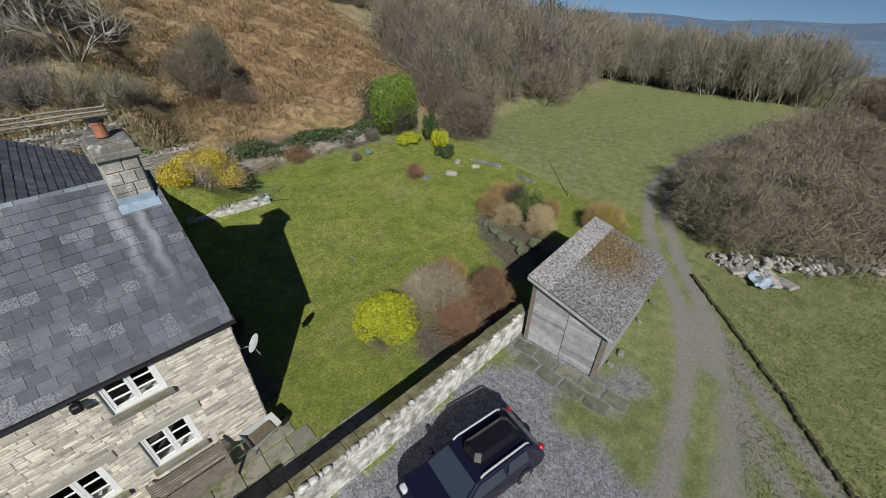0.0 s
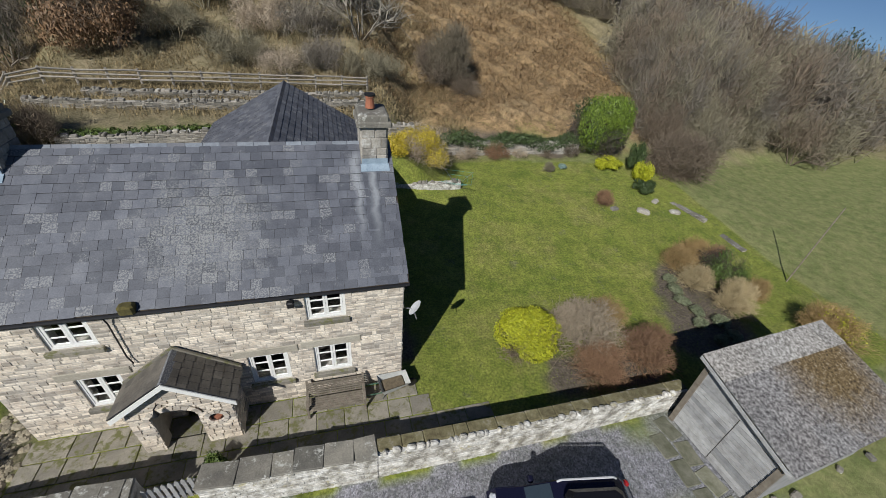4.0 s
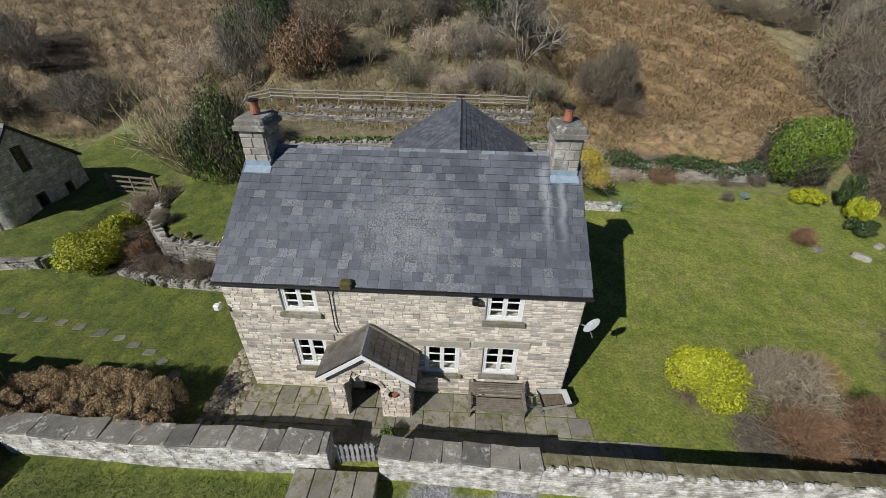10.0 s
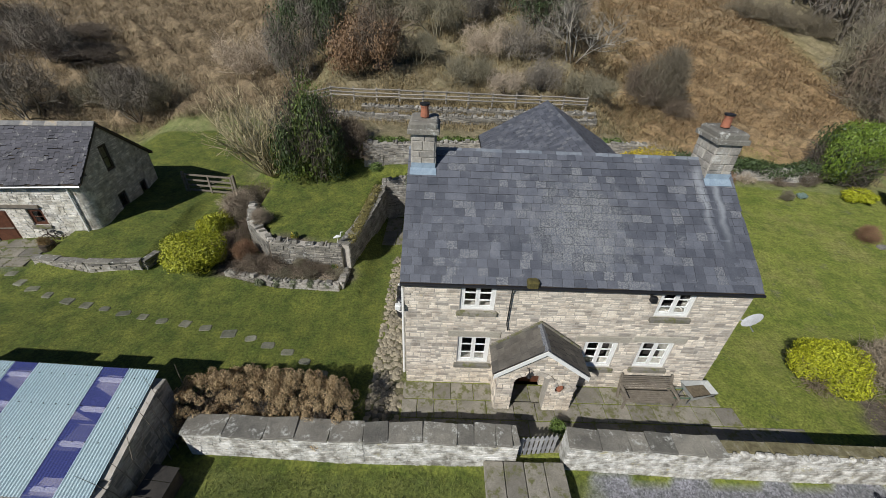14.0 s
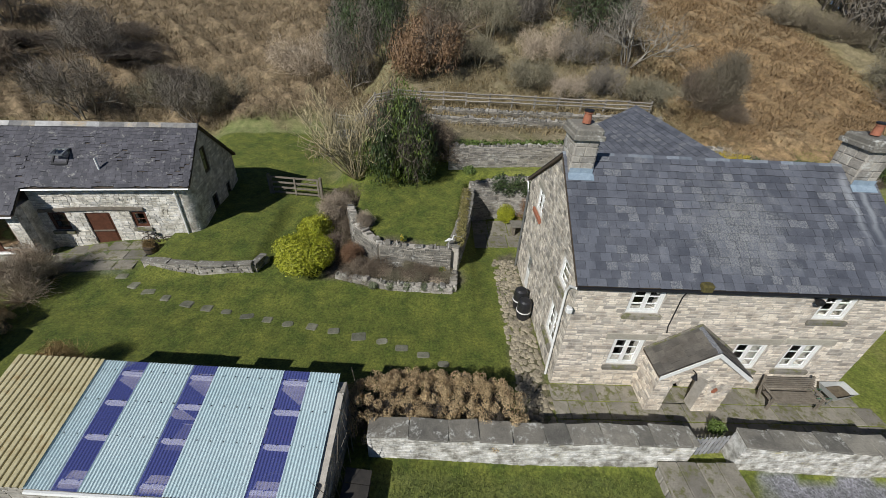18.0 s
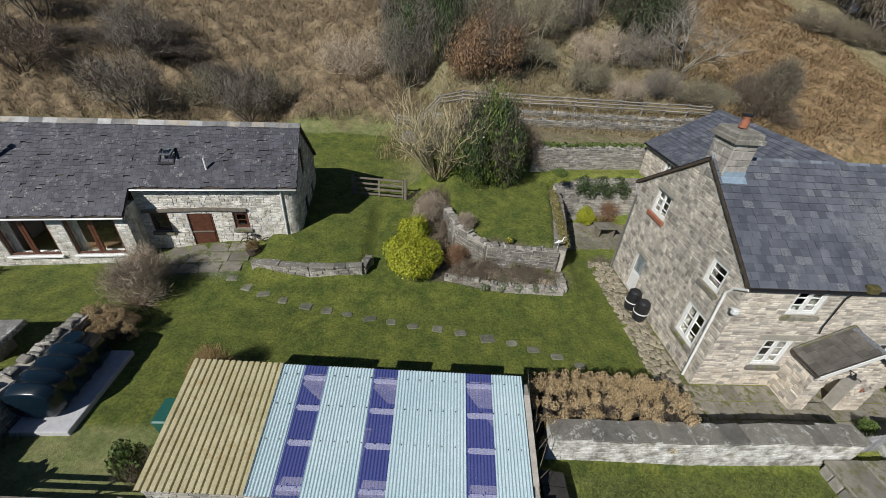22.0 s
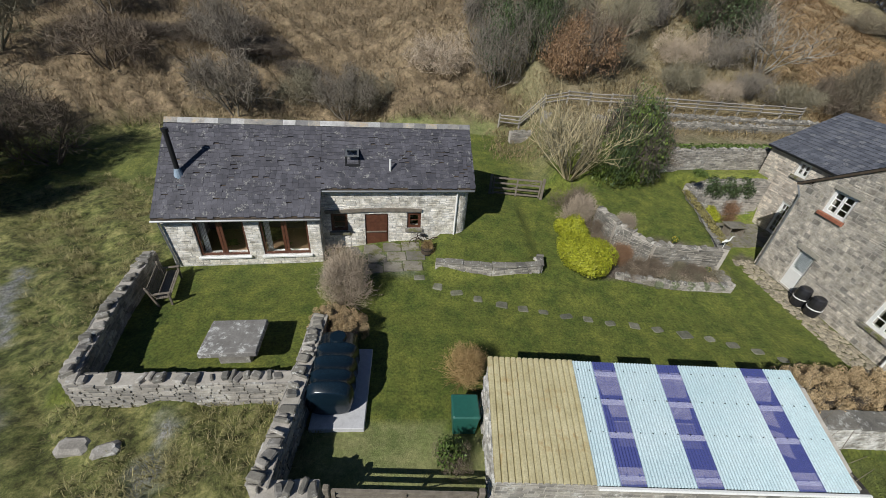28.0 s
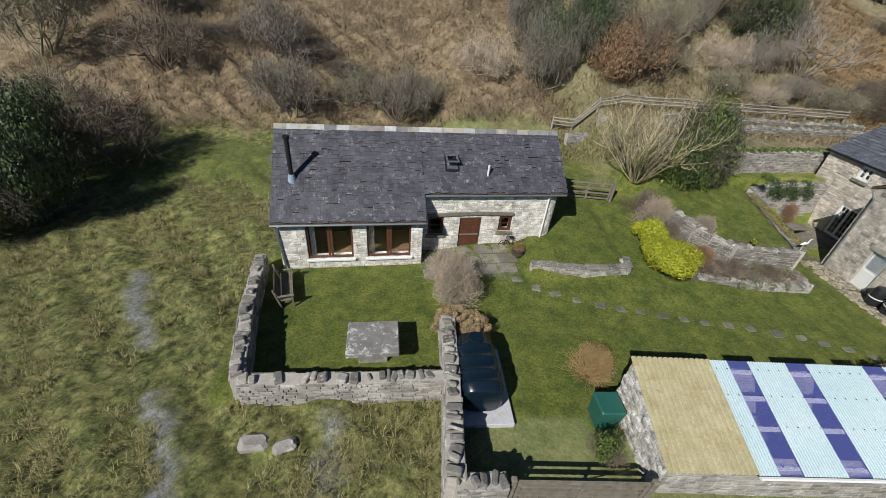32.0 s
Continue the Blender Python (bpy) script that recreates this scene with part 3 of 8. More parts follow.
def place_block(name, me, parent, o, u, w, d):
    """A shared block as an object: corner o, edge vectors u (x), w (z) and push d (-y)."""
    ob = new(name, me)
    ob.parent = parent
    u, w, d = Vector(u), Vector(w), Vector(d)
    ob.matrix_basis = Matrix(((u.x, -d.x, w.x, o[0]), (u.y, -d.y, w.y, o[1]), (u.z, -d.z, w.z, o[2]), (0, 0, 0, 1)))
    return ob


def rows_of(lo, hi, a, b):
    out, p = [], lo
    while p < hi - 0.02:
        q = min(p + rng.uniform(a, b), hi)
        if hi - q < a * 0.6:
            q = hi
        out.append((p, q))
        p = q
    return out


def stonework(parent, o, u, nrm, length, z0, top, openings, mat_o, mat_i, count, course=(0.085, 0.19), run=(0.14, 0.46), proud=0.017, name="stone", pick=None, gap=0.012, amp=0.022):
    """Stones in courses on a wall face. o: the corner at z = 0; u: along; nrm: outward; top: height at a distance along; openings: (a, b, z0, z1)."""
    o, u, nrm = Vector(o), Vector(u).normalized(), Vector(nrm).normalized()
    rest, made = Geo(), 0
    for za, zb in rows_of(z0, max(top(length * k / 20) for k in range(21)), *course):
        zm = (za + zb) / 2
        for a, b in rows_of(rng.uniform(-0.2, 0.0), length, *run):
            a = max(a, 0.0)
            spans = [(a, b)]
            for p, q, c, d in openings:
                if c < zb - 0.03 and d > za + 0.03:
                    spans = [t for s_, e_ in spans for t in ((s_, min(e_, p)), (max(s_, q), e_)) if t[1] - t[0] > 0.05]
            for s_, e_ in spans:
                tl = min(top(s_), top(e_))
                wave = amp * math.sin(s_ * 1.1 + za * 2.3) + amp * 0.7 * math.sin(s_ * 2.9 - za * 4.1)
                lo, hi_ = za + wave + rng.uniform(-0.008, 0.008), zb + wave + rng.uniform(-0.008, 0.008)
                lo = max(lo, z0 - 0.03)
                hi_ = min(hi_, tl)
                for p, q, c, d in openings:
                    if p < e_ - 0.01 and q > s_ + 0.01:
                        lo, hi_ = (max(lo, d), hi_) if lo < d <= zm + 0.1 else (lo, min(hi_, c)) if zm - 0.1 <= c < hi_ else (lo, hi_)
                if hi_ - lo < 0.035:
                    continue
                cuts = [lo, hi_]
                if hi_ - lo > 0.1 and rng.random() < 0.4:
                    cuts.insert(1, lo + (hi_ - lo) * rng.uniform(0.35, 0.65))
                for c0, c1 in zip(cuts, cuts[1:]):
                    dep = proud * rng.uniform(0.25, 1.0)
                    org = o + u * (s_ + gap / 2) + Vector((0, 0, c0 + gap / 2)) - nrm * 0.01
                    if made < count and (pick is None or pick(s_, za)):
                        place_block(name, unit_block(mat_o), parent, org, u * (e_ - s_ - gap), (0, 0, c1 - c0 - gap), nrm * (dep + 0.01))
                        made += 1
                    else:
                        rest.frustum(org, u * (e_ - s_ - gap), (0, 0, c1 - c0 - gap), nrm * (dep + 0.01), 0.012)
    if rest.v:
        part("stones", rest, mat_i, parent, kind="stuff")


def wall_core(o, u, nrm, length, z0, top, openings, thick, breaks=()):
    """The solid of a wall behind its stones, with openings that go through."""
    o, u, nrm = Vector(o), Vector(u).normalized(), Vector(nrm).normalized()
    cuts = sorted({0.0, length, *breaks, *(v for p in openings for v in p[:2])})
    g = Geo()

    def at(s_, z):
        return o + u * s_ + Vector((0, 0, z))

    for a, b in zip(cuts, cuts[1:]):
        if b - a < 1e-4:
            continue
        m = (a + b) / 2
        z = z0
        for p, q, c, d in sorted((k for k in openings if k[0] <= m <= k[1]), key=lambda k: k[2]):
            if c > z + 1e-3:
                g.slab([at(a, z), at(b, z), at(b, c), at(a, c)], -nrm * thick)
            z = d
        g.slab([at(a, z), at(b, z), at(b, top(b)), at(a, top(a))], -nrm * thick)
    return g.weld()


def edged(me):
    """Weathered edges on lapped pieces, blackened so the shadow lines of the courses are in the colour; their second
    face in six is the outer one.
    """
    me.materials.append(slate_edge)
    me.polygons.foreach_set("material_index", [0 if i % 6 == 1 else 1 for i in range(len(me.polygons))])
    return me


def slating(parent, o, u, v, nu, nv, mat_o, mat_i, count, name="slate", inside=None, thick=0.019, jitter=0.02):
    """Lapped slates: o the eave corner, u the vector along the eave, v the vector up the slope."""
    o, u, v = Vector(o), Vector(u), Vector(v)
    n = u.cross(v).normalized()
    if n.z < 0:
        n = -n
    lu, lv = u.length / nu, v.length / nv
    uu, vv = u.normalized(), v.normalized()
    key = f"{name}{mat_o.name}"
    if key not in UNIT:
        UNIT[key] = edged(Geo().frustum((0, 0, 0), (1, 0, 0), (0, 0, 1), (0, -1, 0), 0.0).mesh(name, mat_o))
    rest, made = Geo(), 0
    for j in range(nv):
        off = 0.5 * (j % 2)
        i = 0
        x = -off * lu
        while x < u.length - 0.01:
            w = lu * rng.uniform(0.86, 1.14)
            a, b = max(x, 0.0), min(x + w, u.length)
            x += w
            if b - a < 0.05:
                continue
            y0 = j * lv - (0.03 if j else 0) + rng.uniform(-jitter, jitter) * 0.5
            if jitter > 0.05 and j and rng.random() < 0.24:
                y0 += rng.uniform(0.03, 0.09)
            y1 = (j + 1) * lv + 0.03
            if j == nv - 1:
                y1 = v.length
            if inside and not inside((a + b) / 2, (y0 + y1) / 2):
                continue
            lift = rng.uniform(0.0, 0.007)
            p0 = o + uu * (a + 0.003) + vv * y0 + n * (0.026 + lift)
            top_drop = -n * 0.022
            edge = vv * (y1 - y0) + top_drop
            if made < count:
                place_block(name, UNIT[key], parent, p0, uu * (b - a - 0.006), edge, n * thick)
                made += 1
            else:
                rest.frustum(p0, uu * (b - a - 0.006), edge, n * thick, 0.0)
            i += 1
    if rest.v:
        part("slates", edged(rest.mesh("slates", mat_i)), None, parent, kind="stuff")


# ---------- windows ----------
def casement(parent, o, u, nrm, w, h, cols=2, rows=3, sill=True, frame_mat=None, sill_mat=None, bars=1):
    """A painted timber window set in its opening: o the lower corner on the wall face."""
    o, u, nrm = Vector(o), Vector(u).normalized(), Vector(nrm).normalized()
    m = Matrix(((u.x, -nrm.x, 0, o.x), (u.y, -nrm.y, 0, o.y), (u.z, -nrm.z, 1, o.z), (0, 0, 0, 1)))
    win = new("window")
    win.parent = parent
    win.matrix_basis = m
    fm = frame_mat or white
    d0, d1 = 0.05, 0.12
    fr = Geo()
    t = 0.075
    fr.box(0, w, d0, d1, 0, t).box(0, w, d0, d1, h - t, h).box(0, t, d0, d1, t, h - t).box(w - t, w, d0, d1, t, h - t)
    lights = cols // 2 if cols > 2 else cols
    part("frame", fr, fm, win)
    lw = (w - 2 * t) / cols
    for c in range(cols):
        a = t + c * lw
        sash = Geo()
        s_ = 0.07
        sash.box(a + 0.004, a + lw - 0.004, d0 + 0.012, d1 - 0.01, t, t + s_).box(a + 0.004, a + lw - 0.004, d0 + 0.012, d1 - 0.01, h - t - s_, h - t)
        sash.box(a + 0.004, a + s_, d0 + 0.012, d1 - 0.01, t + s_, h - t - s_).box(a + lw - s_, a + lw - 0.004, d0 + 0.012, d1 - 0.01, t + s_, h - t - s_)
        for r in range(1, rows):
            z = t + (h - 2 * t) * r / rows
            sash.box(a + s_, a + lw - s_, d0 + 0.018, d1 - 0.02, z - 0.018, z + 0.018)
        for k in range(1, bars):
            x = a + lw * k / bars
            sash.box(x - 0.011, x + 0.011, d0 + 0.018, d1 - 0.02, t + s_, h - t - s_)
        part("sash", sash, fm, win)
        pane = part("pane", Geo().box(a + s_ - 0.01, a + lw - s_ + 0.01, d0 + 0.034, d0 + 0.040, t + s_ - 0.01, h - t - s_ + 0.01), glass, win)
        pane.visible_shadow = False
    if sill:
        part("sill", Geo().rbox(-0.1, w + 0.1, -0.11, d0 + 0.02, -0.17, -0.005, 0.015), sill_mat or flag_m, win)
    return win

# ---------- the cottage ----------
lintel_m = surface("lintel_stone", [(0.3, (0.32, 0.30, 0.245)), (0.7, (0.46, 0.43, 0.36))], 2.0, 30, 0.9, random_by="object", spread=0.15)
ridge_b = surface("blue_ridge_tile", [(0.3, (0.15, 0.175, 0.21)), (0.7, (0.24, 0.27, 0.31))], 3, 30, 0.7, random_by="object", spread=0.25)
W, EAVE, RIDGE_Y, RIDGE_Z, BACK_Y, BACK_Z = 11.0, 4.88, 3.95, 7.56, 7.9, 4.95
house = thing("cottage", pose(0, 0, 0), "two-storey rubble-stone cottage with slate roofs and white windows", "house")
FRONT = [(1.76, 2.88, 3.66, 4.72), (1.8, 2.9, 1.14, 2.48), (6.2, 7.36, 1.1, 2.42), (8.14, 9.3, 1.16, 2.48), (8.1, 9.24, 3.64, 4.72), (4.0, 4.95, 0.0, 2.1)]
flat = lambda s_: EAVE


def gable_top(y):
    return EAVE + (RIDGE_Z - EAVE) * y / RIDGE_Y if y < RIDGE_Y else RIDGE_Z + (BACK_Z - RIDGE_Z) * (y - RIDGE_Y) / (BACK_Y - RIDGE_Y)


LEFT = [(5.2, 6.35, 4.2, 5.35), (0.95, 1.85, 3.65, 4.7), (0.75, 1.9, 1.1, 2.6), (5.2, 6.1, 0.05, 2.15)]
part("wall", wall_core((0, 0.0, 0), (1, 0, 0), (0, -1, 0), W, -0.3, flat, FRONT, 0.5), mortar, house, "front wall of sandstone rubble")
part("wall", wall_core((0, 0.5, 0), (0, 1, 0), (-1, 0, 0), BACK_Y - 1.0, -0.3, lambda s_: gable_top(s_ + 0.5), [(a - 0.5, b - 0.5, c, d) for a, b, c, d in LEFT], 0.5, [RIDGE_Y - 0.5]), mortar, house, "gable wall of sandstone rubble")
part("wall", wall_core((W, 0.5, 0), (0, 1, 0), (1, 0, 0), BACK_Y - 1.0, -0.3, lambda s_: gable_top(s_ + 0.5), [], 0.5, [RIDGE_Y - 0.5]), mortar, house, "gable wall of sandstone rubble")
part("wall", wall_core((0, BACK_Y, 0), (1, 0, 0), (0, 1, 0), W, -0.3, lambda s_: BACK_Z, [], 0.5), mortar, house, "rear wall of sandstone rubble")
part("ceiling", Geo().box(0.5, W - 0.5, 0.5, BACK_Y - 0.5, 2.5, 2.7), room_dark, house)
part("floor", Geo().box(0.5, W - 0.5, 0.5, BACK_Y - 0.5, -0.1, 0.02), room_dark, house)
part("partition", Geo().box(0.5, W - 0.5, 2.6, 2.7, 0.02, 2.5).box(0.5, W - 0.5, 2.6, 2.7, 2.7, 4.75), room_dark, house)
stonework(house, (0, 0, 0), (1, 0, 0), (0, -1, 0), W, -0.1, flat, FRONT, stone_o, stone_i, 300)
stonework(house, (0, 0, 0), (0, 1, 0), (-1, 0, 0), BACK_Y, -0.1, gable_top, LEFT, gable_o, gable_i, 240, course=(0.12, 0.27), run=(0.13, 0.42), proud=0.035, gap=0.026, amp=0.03)
stonework(house, (W, 0, 0), (0, 1, 0), (1, 0, 0), BACK_Y, -0.1, gable_top, [], gable_o, gable_i, 0, course=(0.12, 0.27), run=(0.13, 0.42), proud=0.035, gap=0.026, amp=0.03)
for a, b, c, d in FRONT[:5]:
    casement(house, (a, 0, c), (1, 0, 0), (0, -1, 0), b - a, d - c, rows=4 if c < 1.1 else 3)
for a, b, c, d in FRONT[1:4]:
    part("lintel", Geo().rbox(a - 0.36, b + 0.34, -0.045, 0.05, d, d + 0.27, 0.02), lintel_m, house, "pale grey stone lintel")
for k, (a, b, c, d) in enumerate(LEFT[:3]):
    casement(house, (0, b, c), (0, -1, 0), (-1, 0, 0), b - a, d - c, cols=2 if k != 1 else 1, sill_mat=terracotta if k == 0 else None)
part("lintel", Geo().rbox(-0.075, 0.05, 5.0, 6.4, 5.35, 5.55, 0.02), lintel_m, house, "pale grey stone lintel")
sd = part("door", Geo().box(0.09, 0.15, 5.22, 6.08, 0.05, 2.12).box(0.07, 0.09, 5.3, 6.0, 0.15, 1.0), white, house, "white painted side door")
part("pane", Geo().box(0.075, 0.088, 5.35, 5.95, 1.15, 2.0), glass, sd)
part("lintel", Geo().rbox(-0.08, 0.05, 5.0, 6.3, 2.15, 2.38, 0.02), lintel_m, house, "pale grey stone lintel")
# roof
ov = 0.14
ex = Vector((W + 2 * ov, 0, 0))
f0, f1 = Vector((-ov, -0.13, EAVE - 0.055)), Vector((-ov, RIDGE_Y, RIDGE_Z + 0.06))
b0 = Vector((-ov, BACK_Y + 0.22, BACK_Z - 0.10))
roof = part("roof", Geo().slab([f0, f0 + ex, f1 + ex, f1], (0, 0.03, -0.10)).slab([b0, b0 + ex, f1 + ex + Vector((0, 0.002, 0)), f1 + Vector((0, 0.002, 0))], (0, -0.03, -0.10)), dark_wood, house, "blue-grey slate roof")
slating(roof, f0, ex, f1 - f0, 34, 17, slate_o, slate_i, 300)
slating(roof, b0, ex, f1 - b0, 30, 20, slate_o, slate_i, 0)
for k in range(24):
    a = -ov + k * (W + 2 * ov) / 24
    z = RIDGE_Z + 0.075
    part("ridge_tile", Geo().slab([(a, RIDGE_Y - 0.17, z - 0.12), (a, RIDGE_Y, z + 0.05), (a, RIDGE_Y + 0.17, z - 0.09), (a, RIDGE_Y, z + 0.01)], (0.455, 0, 0)), (ridge_b, slate_o, ridge_b)[k % 3], roof)
part("fascia", Geo().box(-ov, W + ov, -0.115, -0.085, EAVE - 0.16, EAVE - 0.07), dark_wood, house)
gut = Geo().tube([(-ov, -0.17, EAVE - 0.095), (W + ov, -0.17, EAVE - 0.095)], 0.052, 8)
part("gutter", gut, dark_metal, house, "black half-round gutter")
part("moss_clump", Geo().rbox(3.75, 4.12, -0.25, 0.02, EAVE - 0.05, EAVE + 0.2, 0.05), surface("moss", [(0.3, (0.05, 0.045, 0.015)), (0.7, (0.12, 0.10, 0.03))], 12, 60, 1.0), house, "brown moss tuft on the gutter")
part("downpipe", Geo().tube([(3.35, -0.17, EAVE - 0.12), (3.35, -0.09, EAVE - 0.4), (3.35, -0.09, 3.2), (3.42, -0.09, 2.9)], 0.02, 6), dark_metal, house, "thin black downpipe")
part("downpipe", Geo().tube([(-0.14, -0.15, EAVE - 0.13), (-0.14, 0.35, EAVE - 0.45), (-0.13, 0.55, EAVE - 0.8), (-0.12, 0.35, 0.1)], 0.045, 8), white, house, "white plastic downpipe")
part("downpipe", Geo().tube([(-0.14, BACK_Y + 0.1, BACK_Z - 0.2), (-0.12, BACK_Y - 0.25, BACK_Z - 0.6), (-0.12, BACK_Y - 0.3, 0.0)], 0.045, 8), grey_metal, house, "grey downpipe")
# verge flashing
part("verge_strip", Geo().slab([f0 + ex + Vector((-1.0, 0, 0.045)), f0 + ex + Vector((-0.55, 0, 0.045)), f1 + ex + Vector((-0.55, 0, 0.045)), f1 + ex + Vector((-1.0, 0, 0.045))], (0, 0, 0.012)), slate_o, roof, "smooth renewed strip of slates")


def chimney(x0, x1, y0, y1, zb, zt, pots):
    c = part("chimney", Geo().box(x0, x1, y0, y1, zb, zt), mortar, house, "squared stone chimney stack")
    for z, q in rows_of(zb, zt, 0.22, 0.36):
        for face in range(4):
            o, u, n, ln = (((x0, y0, 0), (1, 0, 0), (0, -1, 0), x1 - x0), ((x1, y0, 0), (0, 1, 0), (1, 0, 0), y1 - y0), ((x1, y1, 0), (-1, 0, 0), (0, 1, 0), x1 - x0), ((x0, y1, 0), (0, -1, 0), (-1, 0, 0), y1 - y0))[face]
            for a, b in rows_of(0.0, ln, 0.25, 0.5):
                place_block("stone", unit_block(wall_o), c, Vector(o) + Vector(u) * (a + 0.006) + Vector((0, 0, z + 0.006)), Vector(u) * (b - a - 0.012), (0, 0, q - z - 0.012), Vector(n) * 0.035)
    part("cornice", Geo().rbox(x0 - 0.14, x1 + 0.14, y0 - 0.14, y1 + 0.14, zt, zt + 0.16, 0.03).rbox(x0 - 0.08, x1 + 0.08, y0 - 0.08, y1 + 0.08, zt + 0.16, zt + 0.36, 0.06), coping_m, c, "mossy stone cap")
    for px in pots:
        part("chimney_pot", Geo().tube([(px, (y0 + y1) / 2, zt + 0.4), (px, (y0 + y1) / 2, zt + 0.72)], [0.15, 0.12], 12).tube([(px, (y0 + y1) / 2, zt + 0.72), (px, (y0 + y1) / 2, zt + 0.78)], [0.15, 0.14], 12), terracotta, c, "terracotta chimney pot")
        part("cowl", Geo().tube([(px, (y0 + y1) / 2, zt + 0.78), (px, (y0 + y1) / 2, zt + 0.83)], [0.17, 0.17], 12), dark_metal, c)
    zr = EAVE + 0.06 + y0 * (RIDGE_Z - EAVE) / RIDGE_Y
    fl = Geo().box(x0 - 0.02, x1 + 0.02, y0 - 0.05, y0 - 0.038, zr - 0.1, zr + 0.22)
    fl.slab([(x0 - 0.06, y0 - 0.04, zr + 0.03), (x1 + 0.06, y0 - 0.04, zr + 0.03), (x1 + 0.06, y0 - 0.27, zr - 0.13), (x0 - 0.06, y0 - 0.27, zr - 0.13)], (0, -0.01, 0.014))
    part("flashing", fl, lead, c, "lead flashing")


chimney(0.0, 0.78, 3.25, 4.4, 6.9, 8.35, [0.4])
chimney(10.15, 10.95, 3.25, 4.4, 6.9, 8.4, [10.5])
# rear wing
EX0, EX1, EY, EE, ER, EX = 3.5, 10.7, 14.3, 4.95, 6.98, 7.1
wing_top = lambda s_: EE + (ER - EE) * (1 - abs(s_ - (EX - EX0)) / (EX - EX0)) if s_ < EX - EX0 else EE + (ER - EE) * (1 - (s_ - (EX - EX0)) / (EX1 - EX))
WLw = [(11.1, 11.95, 3.85, 4.7), (10.3, 11.6, 0.1, 2.2)]
part("wall", wall_core((EX0, BACK_Y + 0.002, 0), (0, 1, 0), (-1, 0, 0), EY - BACK_Y - 0.5, -0.3, lambda s_: EE, [(a - BACK_Y, b - BACK_Y, c, d) for a, b, c, d in WLw], 0.5), mortar, house, "side wall of the rear wing")
part("wall", wall_core((EX0, EY, 0), (1, 0, 0), (0, 1, 0), EX1 - EX0, -0.3, wing_top, [], 0.5, [EX - EX0]), mortar, house, "rear gable wall")
part("wall", wall_core((EX1, BACK_Y + 0.002, 0), (0, 1, 0), (1, 0, 0), EY - BACK_Y - 0.5, -0.3, lambda s_: EE, [], 0.5), mortar, house, "side wall of the rear wing")
stonework(house, (EX0, BACK_Y, 0), (0, 1, 0), (-1, 0, 0), EY - BACK_Y, -0.1, lambda s_: EE, [(a - BACK_Y, b - BACK_Y, c, d) for a, b, c, d in WLw], stone_o, stone_i, 0)
stonework(house, (EX1, BACK_Y, 0), (0, 1, 0), (1, 0, 0), EY - BACK_Y, -0.1, lambda s_: EE, [], stone_o, stone_i, 0)
for k, (a, b, c, d) in enumerate(WLw):
    casement(house, (EX0, b, c), (0, -1, 0), (-1, 0, 0), b - a, d - c, cols=2, rows=2 if k == 0 else 5, bars=1 if k == 0 else 2)
rl0, rl1 = Vector((EX0 - 0.2, EY + 0.15, EE - 0.1)), Vector((EX, EY + 0.15, ER + 0.05))
rr0 = Vector((EX1 + 0.2, EY + 0.15, EE - 0.1))
run = Vector((0, -(EY + 0.15 - 4.3), 0))
wing = part("roof", Geo().slab([rl0, rl0 + run, rl1 + run, rl1], (0.02, 0, -0.1)).slab([rr0, rr0 + run, rl1 + run, rl1], (-0.02, 0, -0.1)), dark_wood, house, "slate roof of the rear wing")


def above_main(o, u, v):
    uu, vv = Vector(u).normalized(), Vector(v).normalized()

    def test(a, b):
        p = Vector(o) + uu * a + vv * b
        return p.y > RIDGE_Y and p.z > gable_top(max(p.y, RIDGE_Y)) - 0.05 or p.y > BACK_Y
    return test


slating(wing, rl0, run, rl1 - rl0, 34, 17, slate_o, slate_i, 60, inside=above_main(rl0, run, rl1 - rl0))
slating(wing, rr0, run, rl1 - rr0, 34, 17, slate_o, slate_i, 0, inside=above_main(rr0, run, rl1 - rr0))
for k in range(19):
    y = EY + 0.1 - k * 0.48
    part("ridge_tile", Geo().slab([(EX - 0.17, y, ER - 0.03), (EX, y, ER + 0.14), (EX + 0.17, y, ER - 0.03), (EX, y, ER + 0.08)], (0, -0.46, 0)), slate_o, wing)
part("gutter", Geo().tube([(EX0 - 0.22, EY + 0.1, EE - 0.12), (EX0 - 0.22, BACK_Y, EE - 0.12)], 0.055, 6), dark_metal, house)
part("dish", Geo().add([(11.2 + 0.16 * math.cos(a) * r - 0.03 * r * r, -0.02 + 0.0 + 0.30 * math.sin(a) * r * 0.6 - 0.28 * r * math.cos(a) * 0.3, 3.55 + 0.32 * math.cos(a) * r) for r in (0.001, 0.5, 1.0) for a in (2 * math.pi * k / 16 for k in range(16))], [(i * 16 + k, i * 16 + (k + 1) % 16, (i + 1) * 16 + (k + 1) % 16, (i + 1) * 16 + k) for i in range(2) for k in range(16)]), plain("dish_grey", (0.55, 0.56, 0.58), 0.4), house, "grey satellite dish").location = (0.2, 0.0, 0.1)
part("dish_arm", Geo().tube([(11.0, 0.3, 3.4), (11.35, 0.1, 3.5), (11.4, -0.25, 3.35)], 0.02, 6), grey_metal, house)
for px, pz in ((7.75, 4.55), (-0.2, 3.9)):
    part("floodlight", Geo().rbox(px - 0.1, px + 0.1, -0.28, -0.1, pz - 0.09, pz + 0.09, 0.03).box(px - 0.03, px + 0.03, -0.1, 0, pz - 0.03, pz + 0.03), dark_metal if px > 0 else white, house, "outdoor floodlight")
